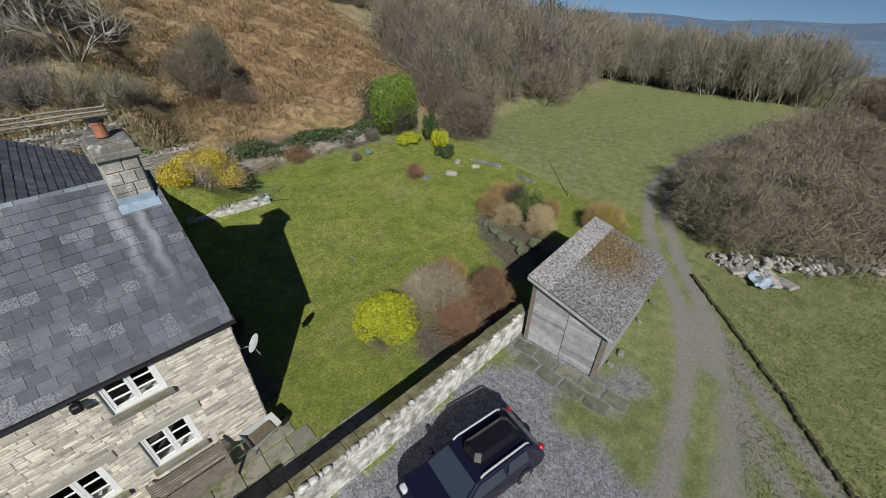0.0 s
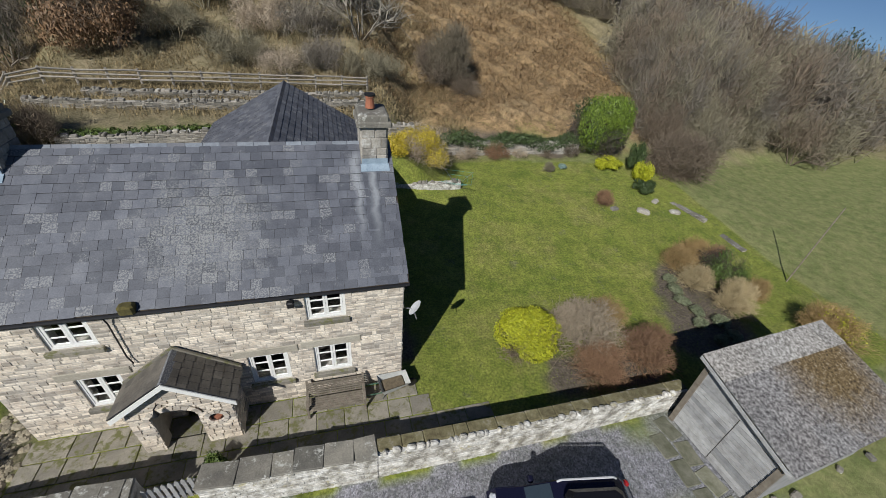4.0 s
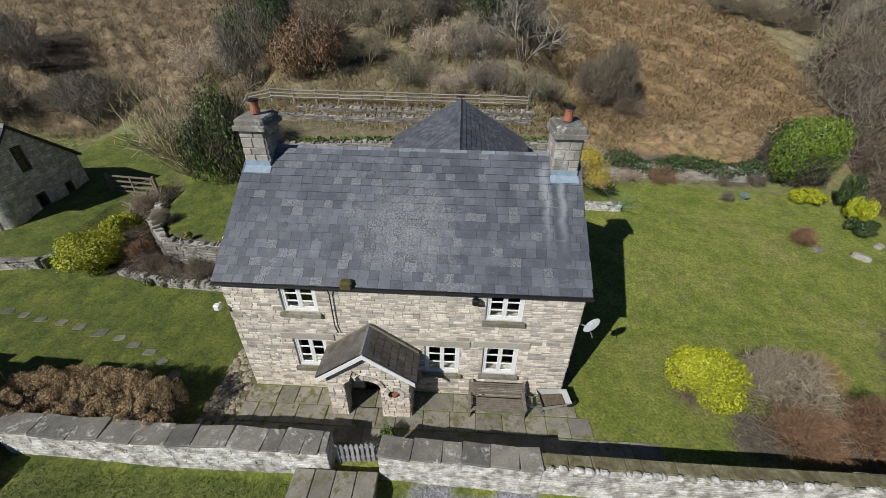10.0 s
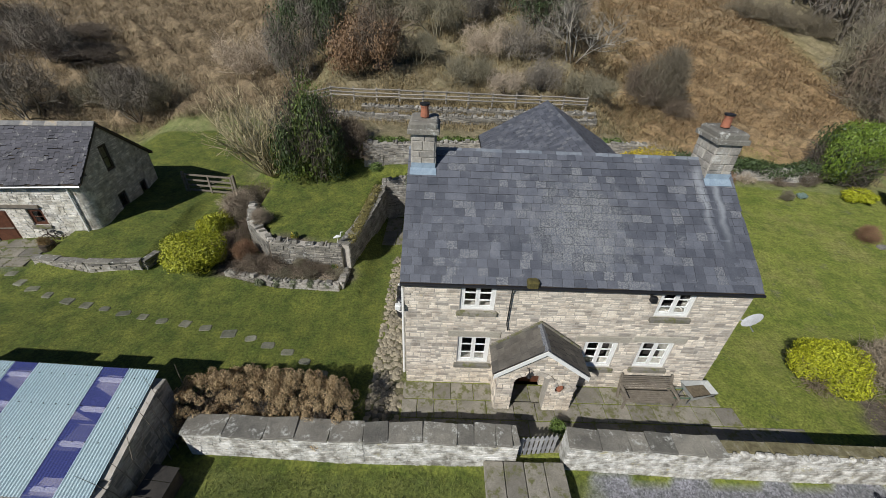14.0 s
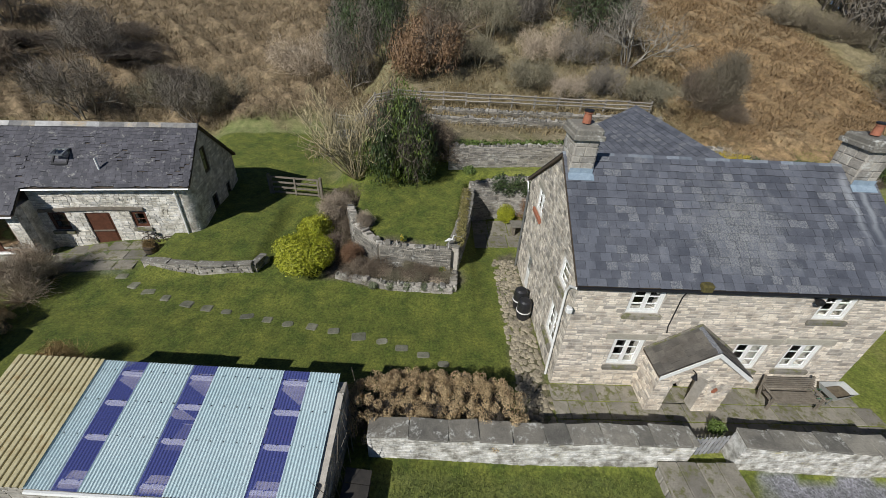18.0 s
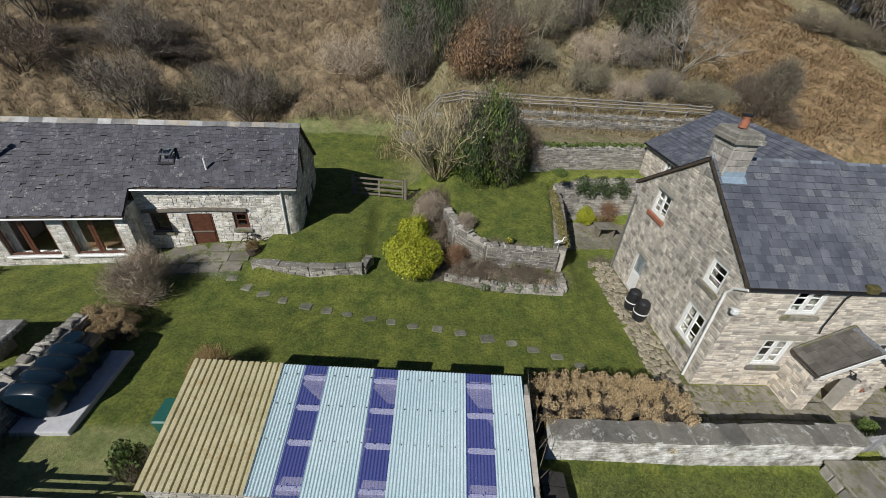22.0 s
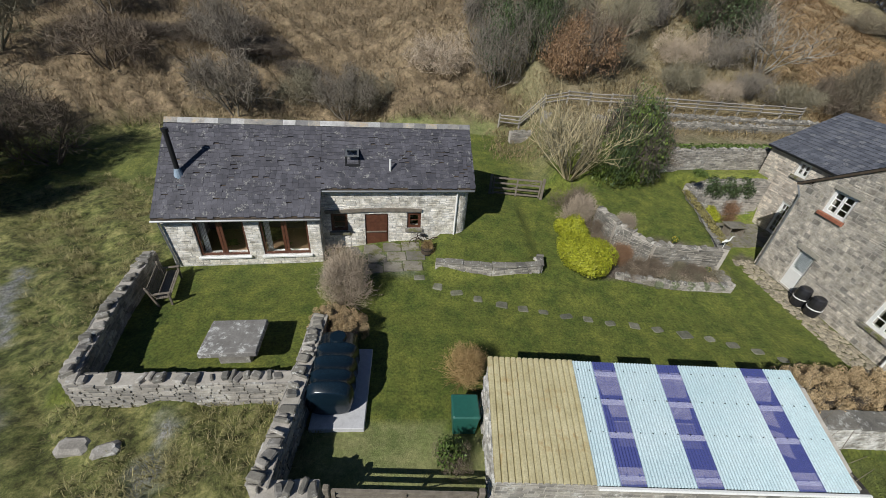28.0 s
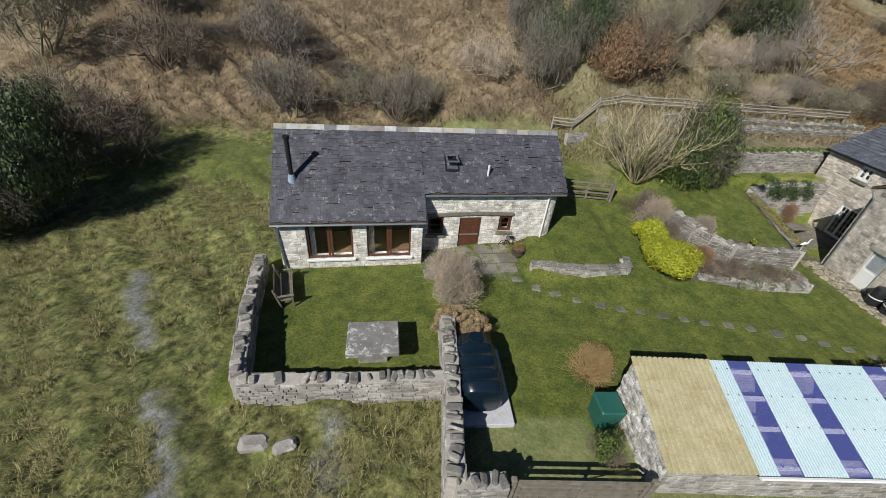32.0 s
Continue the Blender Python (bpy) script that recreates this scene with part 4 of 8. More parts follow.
# porch
porch = thing("porch", pose(0, 0, 0), "small stone entrance porch with slate roof and white bargeboards", "porch")
PX0, PX1, PY, PE, PR = 3.15, 5.8, -1.05, 2.2, 3.14
pm = (PX0 + PX1) / 2
ptop = lambda s_: PE + (PR - PE) * (1 - abs(s_ - (pm - PX0)) / (pm - PX0))
arch = [(0.55 + 1.15 * k / 14, 0.55 + 1.15 * (k + 1) / 14, 0, 1.58 + 0.3 * math.sqrt(max(0.0, 1 - ((k + 0.5) / 7 - 1) ** 2))) for k in range(14)] + [(1.95, 2.35, 1.0, 1.45)]
part("wall", wall_core((PX0, PY, 0), (1, 0, 0), (0, -1, 0), PX1 - PX0, -0.1, ptop, arch, 0.42, [pm - PX0]), mortar, porch)
part("wall", wall_core((PX0, PY + 0.42, 0), (0, 1, 0), (-1, 0, 0), -PY - 0.42, -0.1, lambda s_: PE, [], 0.4), mortar, porch)
part("wall", wall_core((PX1, PY + 0.42, 0), (0, 1, 0), (1, 0, 0), -PY - 0.42, -0.1, lambda s_: PE, [], 0.4), mortar, porch)
stonework(porch, (PX0, PY, 0), (1, 0, 0), (0, -1, 0), PX1 - PX0, -0.05, ptop, arch, stone_o, stone_i, 120, proud=0.035)
stonework(porch, (PX0, PY, 0), (0, 1, 0), (-1, 0, 0), -PY, -0.05, lambda s_: PE, [], stone_o, stone_i, 60, proud=0.035)
stonework(porch, (PX1, PY, 0), (0, 1, 0), (1, 0, 0), -PY, -0.05, lambda s_: PE, [], stone_o, stone_i, 40, proud=0.035)
for sx in (-1, 1):
    e = Vector((pm + sx * ((PX1 - PX0) / 2 + 0.22), PY - 0.2, PE - 0.14))
    t = Vector((pm, PY - 0.2, PR + 0.08))
    back = Vector((0, -PY + 0.18, 0))
    pr = part("roof", Geo().slab([e, e + back, t + back, t], (0, 0, -0.08)), dark_wood, porch)
    o, u = (e, back)
    slating(pr, o, u, t - e, 5, 7, moss_slate, moss_slate, 40, thick=0.035)
    part("bargeboard", Geo().slab([e + Vector((0, -0.02, 0.03)), t + Vector((0, -0.02, 0.03)), t + Vector((0, -0.02, -0.14)), e + Vector((0, -0.02, -0.14))], (0, -0.03, 0)), white, porch, "white bargeboard")
    part("verge", Geo().slab([e + Vector((0, -PY + 0.06, 0.03)), t + Vector((0, -PY + 0.06, 0.03)), t + Vector((0, -PY + 0.06, 0.16)), e + Vector((0, -PY + 0.06, 0.16))], (0, 0.06, 0)), flag_m, porch, "pale mortar fillet")
part("ridge", Geo().slab([(pm - 0.15, PY - 0.2, PR + 0.03), (pm, PY - 0.2, PR + 0.17), (pm + 0.15, PY - 0.2, PR + 0.03), (pm, PY - 0.2, PR + 0.1)], (0, -PY + 0.2, 0)), slate_o, porch)
fd = part("front_door", Geo().box(4.0, 4.95, 0.12, 0.18, 0.02, 2.05).box(4.1, 4.85, 0.10, 0.12, 0.15, 0.9), brown_wood, house, "brown varnished front door")
part("pane", Geo().box(4.15, 4.8, 0.105, 0.115, 1.1, 1.9), glass, fd)
part("porch_lamp", Geo().tube([(4.05, PY - 0.06, 2.25), (4.05, PY - 0.24, 2.3), (4.05, PY - 0.26, 2.08)], [0.02, 0.02, 0.09], 8), dark_metal, porch, "black iron lamp")
part("niche_back", Geo().box(PX0 + 1.93, PX0 + 2.37, PY + 0.30, PY + 0.36, 0.98, 1.47), coping_m, porch)
for k in range(12):
    a, b = 2 * math.pi * (k + 0.06) / 12, 2 * math.pi * (k + 0.94) / 12
    part("niche_stone", Geo().slab([(PX0 + 2.15 + r_ * math.cos(q), PY - 0.005, 1.225 + r_ * math.sin(q)) for r_, q in ((0.2, a), (0.34, a), (0.34, b), (0.2, b))], (0, -0.05, 0)), stone_o, porch)
part("niche_pot", Geo().tube([(PX0 + 2.15, PY + 0.1, 1.0), (PX0 + 2.15, PY + 0.1, 1.16)], [0.09, 0.13], 10), terracotta, porch, "small planter in the round niche")
for k in range(11):
    a, b = math.pi * (k + 0.05) / 11, math.pi * (k + 0.95) / 11
    part("voussoir", Geo().slab([(PX0 + 1.125 - r_ * math.cos(q), PY - 0.04, 1.57 + (0.33 if r_ < 0.7 else 0.5) * math.sin(q)) for r_, q in ((0.59, a), (0.74, a), (0.74, b), (0.59, b))], (0, -0.03, 0)), stone_o, porch)

# ---------- the barn ----------
barn = thing("converted_barn", pose(-30.45, 5.7, 0.15, 0, 0, 6.3), "long low limewashed stone barn conversion with a stone-slate roof", "house")
BL, MID, DEPTH, LOW_E, HI_E, BR = 13.9, 6.6, 7.0, 2.8, 3.58, 5.62
SET = 1.02
RY = 3.5
big = [(1.2, 3.3, 0.5, 2.4), (3.95, 6.05, 0.5, 2.4)]
hi = [(0.4, 1.2, 1.1, 2.1), (2.05, 3.2, 0.0, 2.05), (4.15, 4.85, 1.2, 2.1)]
part("wall", wall_core((0, 0, 0), (1, 0, 0), (0, -1, 0), MID, -0.2, lambda s_: LOW_E, big, 0.45), lime_core, barn, "limewashed front wall")
part("wall", wall_core((MID, SET, 0), (1, 0, 0), (0, -1, 0), BL - MID - 0.6, -0.2, lambda s_: HI_E, hi, 0.5), lime_core, barn, "limewashed front wall")
part("wall", wall_core((MID, 0.45, 0), (0, 1, 0), (1, 0, 0), SET - 0.45, -0.2, lambda s_: LOW_E, [], 0.45), barn_i, barn)
btop = lambda s_: HI_E + (BR - HI_E) * (s_) / (RY - SET) if s_ < RY - SET else BR - (BR - 2.9) * (s_ - (RY - SET)) / (DEPTH - RY)
gw = [(2.1, 2.8, 3.2, 4.6), (2.0, 2.7, 1.0, 1.9), (4.1, 4.7, 0.8, 1.7)]
part("wall", wall_core((BL, SET + 0.6, 0), (0, 1, 0), (1, 0, 0), DEPTH - SET - 0.6, -0.2, lambda s_: btop(s_ + 0.6), [(a - 0.6, b - 0.6, c, d) for a, b, c, d in gw], 0.5, [RY - SET - 0.6]), mortar, barn, "grey gable wall")
ltop = lambda s_: LOW_E + (BR - LOW_E) * s_ / RY if s_ < RY else BR - (BR - 2.9) * (s_ - RY) / (DEPTH - RY)
part("wall", wall_core((0, 0.45, 0), (0, 1, 0), (-1, 0, 0), DEPTH - 0.9, -0.2, lambda s_: ltop(s_ + 0.45), [], 0.45, [RY - 0.45]), mortar, barn, "end wall")
part("wall", wall_core((0, DEPTH, 0), (1, 0, 0), (0, 1, 0), BL, -0.2, lambda s_: 2.9, [], 0.45), mortar, barn, "rear wall")
# rounded corner
cg = Geo()
pts = [(BL - 0.6 + 0.6 * math.sin(a), SET + 0.6 - 0.6 * math.cos(a)) for a in (math.pi / 2 * k / 8 for k in range(9))]
cg.slab([(x, y, -0.2) for x, y in pts] + [(BL - 0.6, SET + 0.6, -0.2)], (0, 0, HI_E + 0.25))
part("rounded_corner", cg, barn_i, barn)
stonework(barn, (0, 0, 0), (1, 0, 0), (0, -1, 0), MID, 0, lambda s_: LOW_E, big, barn_o, barn_i, 90, course=(0.1, 0.22), run=(0.16, 0.5))
stonework(barn, (MID, SET, 0), (1, 0, 0), (0, -1, 0), BL - MID - 0.6, 0, lambda s_: HI_E, hi, barn_o, barn_i, 180, proud=0.035, course=(0.09, 0.2), run=(0.14, 0.45))
stonework(barn, (BL, SET + 0.6, 0), (0, 1, 0), (1, 0, 0), DEPTH - SET - 0.6, 0, lambda s_: btop(s_ + 0.6), [(a - 0.6, b - 0.6, c, d) for a, b, c, d in gw], barn_o, barn_i, 60)
for (ax, ay), (bx, by) in zip(pts, pts[1:]):
    n = Vector((by - ay, -(bx - ax), 0))
    stonework(barn, (ax, ay, 0), (bx - ax, by - ay, 0), n, math.hypot(bx - ax, by - ay), 0, lambda s_: HI_E, [], barn_o, barn_i, 8, run=(0.12, 0.2))
stonework(barn, (0, 0, 0), (0, 1, 0), (-1, 0, 0), DEPTH, 0, ltop, [], barn_o, barn_i, 0)
for a, b, c, d in big:
    w = sub("glazed_door", barn, "brown timber patio doors")
    fr = Geo().box(a, b, 0.06, 0.16, c, c + 0.09).box(a, b, 0.06, 0.16, d - 0.09, d).box(a, a + 0.09, 0.06, 0.16, c + 0.09, d - 0.09).box(b - 0.09, b, 0.06, 0.16, c + 0.09, d - 0.09)
    part("frame", fr, brown_wood, w)
    mid = (a + b) / 2
    part("stile", Geo().box(mid - 0.12, mid - 0.01, 0.05, 0.13, c + 0.09, d - 0.09), brown_wood, w)
    part("stile", Geo().box(mid + 0.01, mid + 0.12, 0.05, 0.13, c + 0.09, d - 0.09), brown_wood, w)
    for p, q in ((a + 0.09, mid - 0.12), (mid + 0.12, b - 0.09)):
        pn = part("pane", Geo().box(p, q, 0.09, 0.10, c + 0.09, d - 0.09), glass, w)
        pn.visible_shadow = False
    part("sill", Geo().rbox(a - 0.1, b + 0.1, -0.12, 0.08, c - 0.1, c - 0.004, 0.02), white, w, "white painted sill")
    cu = Geo()
    for k in range(8):
        cu.box(a + 0.12 + k * 0.03, a + 0.14 + k * 0.03, 0.30 + 0.03 * (k % 2), 0.33 + 0.03 * (k % 2), c, d - 0.05)
    part("curtain", cu, plain("linen", (0.55, 0.54, 0.52), 0.9), w)
casement(barn, (MID + hi[2][0], SET, hi[2][2]), (1, 0, 0), (0, -1, 0), 0.7, 0.9, cols=1, rows=2, frame_mat=brown_wood)
casement(barn, (MID + hi[0][0], SET, hi[0][2]), (1, 0, 0), (0, -1, 0), 0.8, 1.0, cols=1, rows=2, frame_mat=brown_wood)
for a, b, c, d in gw:
    casement(barn, (BL, SET + a, c), (0, 1, 0), (1, 0, 0), b - a, d - c, cols=1, rows=2, frame_mat=dark_wood, sill=False)
dr = part("stable_door", Geo().box(MID + 2.05, MID + 3.15, SET + 0.05, SET + 0.14, 0, 2.05).box(MID + 2.13, MID + 3.07, SET + 0.03, SET + 0.05, 0.06, 0.98).box(MID + 2.13, MID + 3.07, SET + 0.03, SET + 0.05, 1.06, 1.98), brown_wood, barn, "brown two-leaf stable door")
part("weatherboard", Geo().rbox(MID + 2.1, MID + 3.1, SET - 0.02, SET + 0.05, 1.0, 1.06, 0.01), old_wood, dr)
part("lintel", Geo().slab([(MID + 0.15 + 4.7 * k / 12, SET - 0.11, 2.14 + 0.1 * math.sin(math.pi * k / 14)) for k in range(13)] + [(MID + 4.85 - 4.7 * k / 12, SET - 0.11, 2.30 + 0.1 * math.sin(math.pi * (12 - k) / 14)) for k in range(13)], (0, 0.13, 0)), old_wood, barn, "long weathered timber lintel")
part("floor", Geo().box(0.45, BL - 0.5, 0.46, DEPTH - 0.46, -0.1, 0.03), plain("boards", (0.22, 0.13, 0.07), 0.6), barn)
part("partition", Geo().box(0.46, BL - 0.55, 3.2, 3.3, 0.03, 2.9), room_dark, barn)
# roof
tl, tr = Vector((-0.18, RY, BR + 0.08)), Vector((BL + 0.15, RY, BR + 0.08))
sl = (BR - LOW_E) / RY
yl, yh = -0.28, SET - 0.22
dn = lambda x, y: Vector((x, y, BR + 0.08 - sl * (RY - y)))
rg = Geo()
rg.slab([dn(-0.18, yl), dn(MID + 0.12, yl), dn(MID + 0.12, RY), dn(-0.18, RY)], (0, 0, -0.09))
rg.slab([dn(MID + 0.121, yh), dn(BL + 0.15, yh), dn(BL + 0.15, RY), dn(MID + 0.121, RY)], (0, 0, -0.09))
bb = Vector((-0.18, DEPTH + 0.25, 2.85))
rg.slab([bb, bb + Vector((BL + 0.33, 0, 0)), tr + Vector((0, 0.002, 0)), tl + Vector((0, 0.002, 0))], (0, 0, -0.09))
broof = part("roof", rg, dark_wood, barn, "dark uneven stone-slate roof")
slating(broof, dn(-0.18, yl), (MID + 0.3, 0, 0), dn(0, RY) - dn(0, yl), 28, 23, bslate_o, bslate_i, 150, thick=0.035, jitter=0.10)
slating(broof, dn(MID + 0.12, yh), (BL + 0.03 - MID, 0, 0), dn(0, RY) - dn(0, yh), 31, 18, bslate_o, bslate_i, 150, thick=0.035, jitter=0.10)
slating(broof, bb, (BL + 0.33, 0, 0), tl - bb, 40, 14, bslate_o, bslate_i, 0, thick=0.03)
pale_lead = plain("pale_lead", (0.42, 0.45, 0.48), 0.5)
grey_patch = plain("grey_patch_slate", (0.17, 0.18, 0.19), 0.6)
ridge_w = surface("whitened_ridge", [(0.35, (0.36, 0.36, 0.36)), (0.6, (0.52, 0.52, 0.51))], 3.0, 30, 0.9, random_by="object", spread=0.2)
ridge_g = surface("grey_ridge", [(0.35, (0.14, 0.14, 0.145)), (0.6, (0.24, 0.24, 0.235))], 3.0, 30, 0.9, random_by="object", spread=0.2)
ridge_y = surface("lichened_ridge", [(0.35, (0.22, 0.215, 0.21)), (0.52, (0.36, 0.345, 0.31)), (0.68, (0.46, 0.34, 0.20))], 2.6, 30, 0.9, random_by="object", spread=0.3)
for k in range(25):
    a = -0.18 + k * (BL + 0.33) / 25
    part("ridge_tile", Geo().slab([(a, RY - 0.2, BR + 0.03), (a, RY, BR + 0.22), (a, RY + 0.2, BR + 0.03), (a, RY, BR + 0.15)], (0.575, 0, 0)), (ridge_y, ridge_w, ridge_y, ridge_y, ridge_w, ridge_g, ridge_w, ridge_y, ridge_y, ridge_g, ridge_w)[(k * 4 + k // 5) % 11] if k < 20 else (ridge_g, ridge_y)[k % 2], broof)
part("gutter", Geo().tube([dn(-0.2, yl - 0.05) + Vector((0, 0, -0.06)), dn(MID + 0.1, yl - 0.05) + Vector((0, 0, -0.06))], 0.055, 6), grey_metal, barn)
part("gutter", Geo().tube([dn(MID + 0.1, yh - 0.05) + Vector((0, 0, -0.06)), dn(BL + 0.1, yh - 0.05) + Vector((0, 0, -0.06))], 0.055, 6), grey_metal, barn)
part("downpipe", Geo().tube([(BL - 0.75, SET - 0.2, HI_E - 0.1), (BL - 0.7, SET - 0.08, HI_E - 0.35), (BL - 0.7, SET - 0.08, 0.2), (BL - 0.4, SET - 0.15, 0.05)], 0.045, 8), white, barn, "white downpipe")
part("downpipe", Geo().tube([(0.05, -0.25, LOW_E - 0.25), (-0.05, -0.09, LOW_E - 0.5), (0.15, -0.09, 0.1)], 0.045, 8), grey_metal, barn, "grey downpipe")
fx, fy = 0.7, 1.35
fl = part("flue", Geo().tube([(fx, fy, 3.7), (fx, fy, 5.85)], 0.10, 12).tube([(fx, fy, 5.85), (fx, fy, 6.0)], 0.14, 12), dark_metal, barn, "black stove flue")
part("flashing", Geo().tube([(fx, fy, 3.8), (fx, fy, 4.25)], [0.24, 0.12], 12).slab([dn(fx - 0.35, fy - 0.45) + Vector((0, 0, 0.04)), dn(fx + 0.35, fy - 0.45) + Vector((0, 0, 0.04)), dn(fx + 0.35, fy + 0.2) + Vector((0, 0, 0.04)), dn(fx - 0.35, fy + 0.2) + Vector((0, 0, 0.04))], (0, 0, 0.012)), lead, fl, "lead slate")
sk = part("rooflight", Geo().slab([dn(7.8, 1.65), dn(8.5, 1.65), dn(8.5, 1.73), dn(7.8, 1.73)], (0, 0, 0.12)).slab([dn(7.8, 2.25), dn(8.5, 2.25), dn(8.5, 2.33), dn(7.8, 2.33)], (0, 0, 0.12)).slab([dn(7.8, 1.731), dn(7.87, 1.731), dn(7.87, 2.249), dn(7.8, 2.249)], (0, 0, 0.12)).slab([dn(8.43, 1.731), dn(8.5, 1.731), dn(8.5, 2.249), dn(8.43, 2.249)], (0, 0, 0.12)), dark_metal, broof, "small dark rooflight propped open")
# Flat sheet on the roof, coloured near-black as the shade inside the opening.
part("shaft", Geo().slab([dn(7.88, 1.74), dn(8.42, 1.74), dn(8.42, 2.24), dn(7.88, 2.24)], (0, 0, 0.05)), room_dark, sk)
lid = lambda x, q: dn(x, 2.3) + Vector((0, -0.62 * q, 0.14 - 0.12 * q))
part("sash", Geo().slab([lid(7.84, 0), lid(8.46, 0), lid(8.46, 0.14), lid(7.84, 0.14)], (0, 0, 0.04)).slab([lid(7.84, 0.86), lid(8.46, 0.86), lid(8.46, 1), lid(7.84, 1)], (0, 0, 0.04)).slab([lid(7.84, 0.141), lid(7.92, 0.141), lid(7.92, 0.859), lid(7.84, 0.859)], (0, 0, 0.04)).slab([lid(8.38, 0.141), lid(8.46, 0.141), lid(8.46, 0.859), lid(8.38, 0.859)], (0, 0, 0.04)), grey_metal, sk, "opened metal sash")
part("pane", Geo().slab([lid(7.921, 0.142), lid(8.379, 0.142), lid(8.379, 0.858), lid(7.921, 0.858)], (0, 0, 0.008)), glass, sk)
part("apron", Geo().slab([dn(7.75, 1.42) + Vector((0, 0, 0.045)), dn(8.55, 1.42) + Vector((0, 0, 0.045)), dn(8.55, 1.64) + Vector((0, 0, 0.045)), dn(7.75, 1.64) + Vector((0, 0, 0.045))], (0, 0, 0.012)), pale_lead, sk, "pale lead apron")
part("vent_pipe", Geo().tube([dn(9.92, 1.5), dn(9.92, 1.5) + Vector((0, 0, 0.62))], 0.05, 8), white, broof, "white soil vent")
for k in range(4):
    x_, y_ = 9.56 + 0.27 * (k % 2), 1.05 + 0.2 * (k // 2)
    part("flashing", Geo().slab([dn(x_, y_) + Vector((0, 0, 0.05)), dn(x_ + 0.26, y_) + Vector((0, 0, 0.05)), dn(x_ + 0.26, y_ + 0.19) + Vector((0, 0, 0.05)), dn(x_, y_ + 0.19) + Vector((0, 0, 0.05))], (0, 0, 0.012)), grey_patch, broof, "plain grey patch slate")
part("dish", Geo().tube([(-0.35, 2.8, 4.3), (-0.42, 2.75, 4.3)], [0.3, 0.02], 16), grey_metal, barn, "grey satellite dish")

# ---------- the corrugated shed ----------
shed = thing("stone_shed", pose(-17.05, -1.48, 0, 0, 0, -2.2), "stone lean-to shed roofed in corrugated sheet with clear strips", "shed")
SL, SD, S1, S0 = 9.94, 3.02, 2.33, 1.42
ochre = surface("ochre_sheet", [(0.3, (0.36, 0.31, 0.165)), (0.7, (0.51, 0.46, 0.28))], 1.6, 22, 0.65, relief=0.1, spot=(0.36, 0.27, 0.13), spot_scale=1.3, spot_at=0.53, speck=5.0)
blue_sheet = surface("pale_blue_sheet", [(0.3, (0.46, 0.60, 0.63)), (0.7, (0.58, 0.69, 0.71))], 0.5, 30, 0.42, 0.2, relief=0.05)
clear, _nt, _b = tree_of("clear_sheet", 0.18)
_b.inputs["Base Color"].default_value = (0.10, 0.12, 0.36, 1)
_b.inputs["Alpha"].default_value = 0.38


def sheet(x0, x1, pitch, amp, lift=0.0):
    n = max(4, int((x1 - x0) / pitch * (14 if pitch > 0.15 else 6)))
    vs, fs = [], []
    for i in range(n + 1):
        x = x0 + (x1 - x0) * i / n
        z = (amp * math.sin(2 * math.pi * x / pitch) if pitch < 0.15 else amp * (1 - 2.4 * math.exp(-((x / pitch) % 1 - 0.5) ** 2 / 0.012))) + lift
        vs += [(x, 0.12, S1 + 0.06 + z), (x, -SD - 0.12, S0 + 0.03 + z), (x, 0.12, S1 + 0.056 + z), (x, -SD - 0.12, S0 + 0.026 + z)]
    for i in range(n):
        a, b = 4 * i, 4 * i + 4
        fs += [(a, a + 1, b + 1, b), (a + 2, b + 2, b + 3, a + 3)]
    return Geo().add(vs, fs)


part("roof_sheet", sheet(-0.1, 2.56, 0.18, 0.026, 0.02), ochre, shed, "ochre corrugated sheet")
at_x = 2.54
for w, kind in ((0.68, "blue"), (0.68, "clear"), (1.38, "blue"), (0.72, "clear"), (2.03, "blue"), (0.78, "clear"), (0.92, "blue")):
    if kind == "blue":
        part("roof_sheet", sheet(at_x, at_x + w, 0.09, 0.017), blue_sheet, shed, "pale blue corrugated sheet")
    else:
        c = part("clear_sheet", sheet(at_x, at_x + w, 0.09, 0.012, -0.004), clear, shed, "clear corrugated strip")
        c.visible_shadow = False
        for yy in (0.06, 0.33, 0.62, 0.96):
            part("purlin", Geo().box(at_x - 0.3, at_x + w + 0.3, -SD * yy - 0.06, -SD * yy + 0.05, S1 - (S1 - S0) * yy - 0.14, S1 - (S1 - S0) * yy - 0.03), plain("pale_timber", (0.78, 0.77, 0.74), 0.8), shed)
    at_x += w
screw_me = Geo().tube([(0, 0, 0), (0, 0, 0.014)], 0.02, 6).mesh("screw", dark_metal)
for yy in (0.06, 0.33, 0.62, 0.96):
    for k in range(20):
        sx_ = 2.7 + 0.36 * k
        if sx_ < SL - 0.05:
            sc_ = part("screw", screw_me, None, shed)
            sc_.location = (sx_, -SD * yy, S1 + 0.066 - (S1 - S0 + 0.03) * yy)
part("wall", wall_core((0, -SD, 0), (1, 0, 0), (0, -1, 0), SL, -0.2, lambda s_: S0 - 0.02, [], 0.4), mortar, shed)
part("wall", wall_core((0, 0, 0), (1, 0, 0), (0, 1, 0), SL, -0.2, lambda s_: S1 - 0.17, [], 0.4), wall_i, shed)
side = lambda s_: S0 - 0.02 + (S1 - S0) * (s_ + 0.4) / SD
part("wall", wall_core((0, -SD + 0.4, 0), (0, 1, 0), (-1, 0, 0), SD - 0.8, -0.2, side, [], 0.4), mortar, shed)
part("wall", wall_core((SL, -SD + 0.4, 0), (0, 1, 0), (1, 0, 0), SD - 0.8, -0.2, side, [], 0.4), mortar, shed)
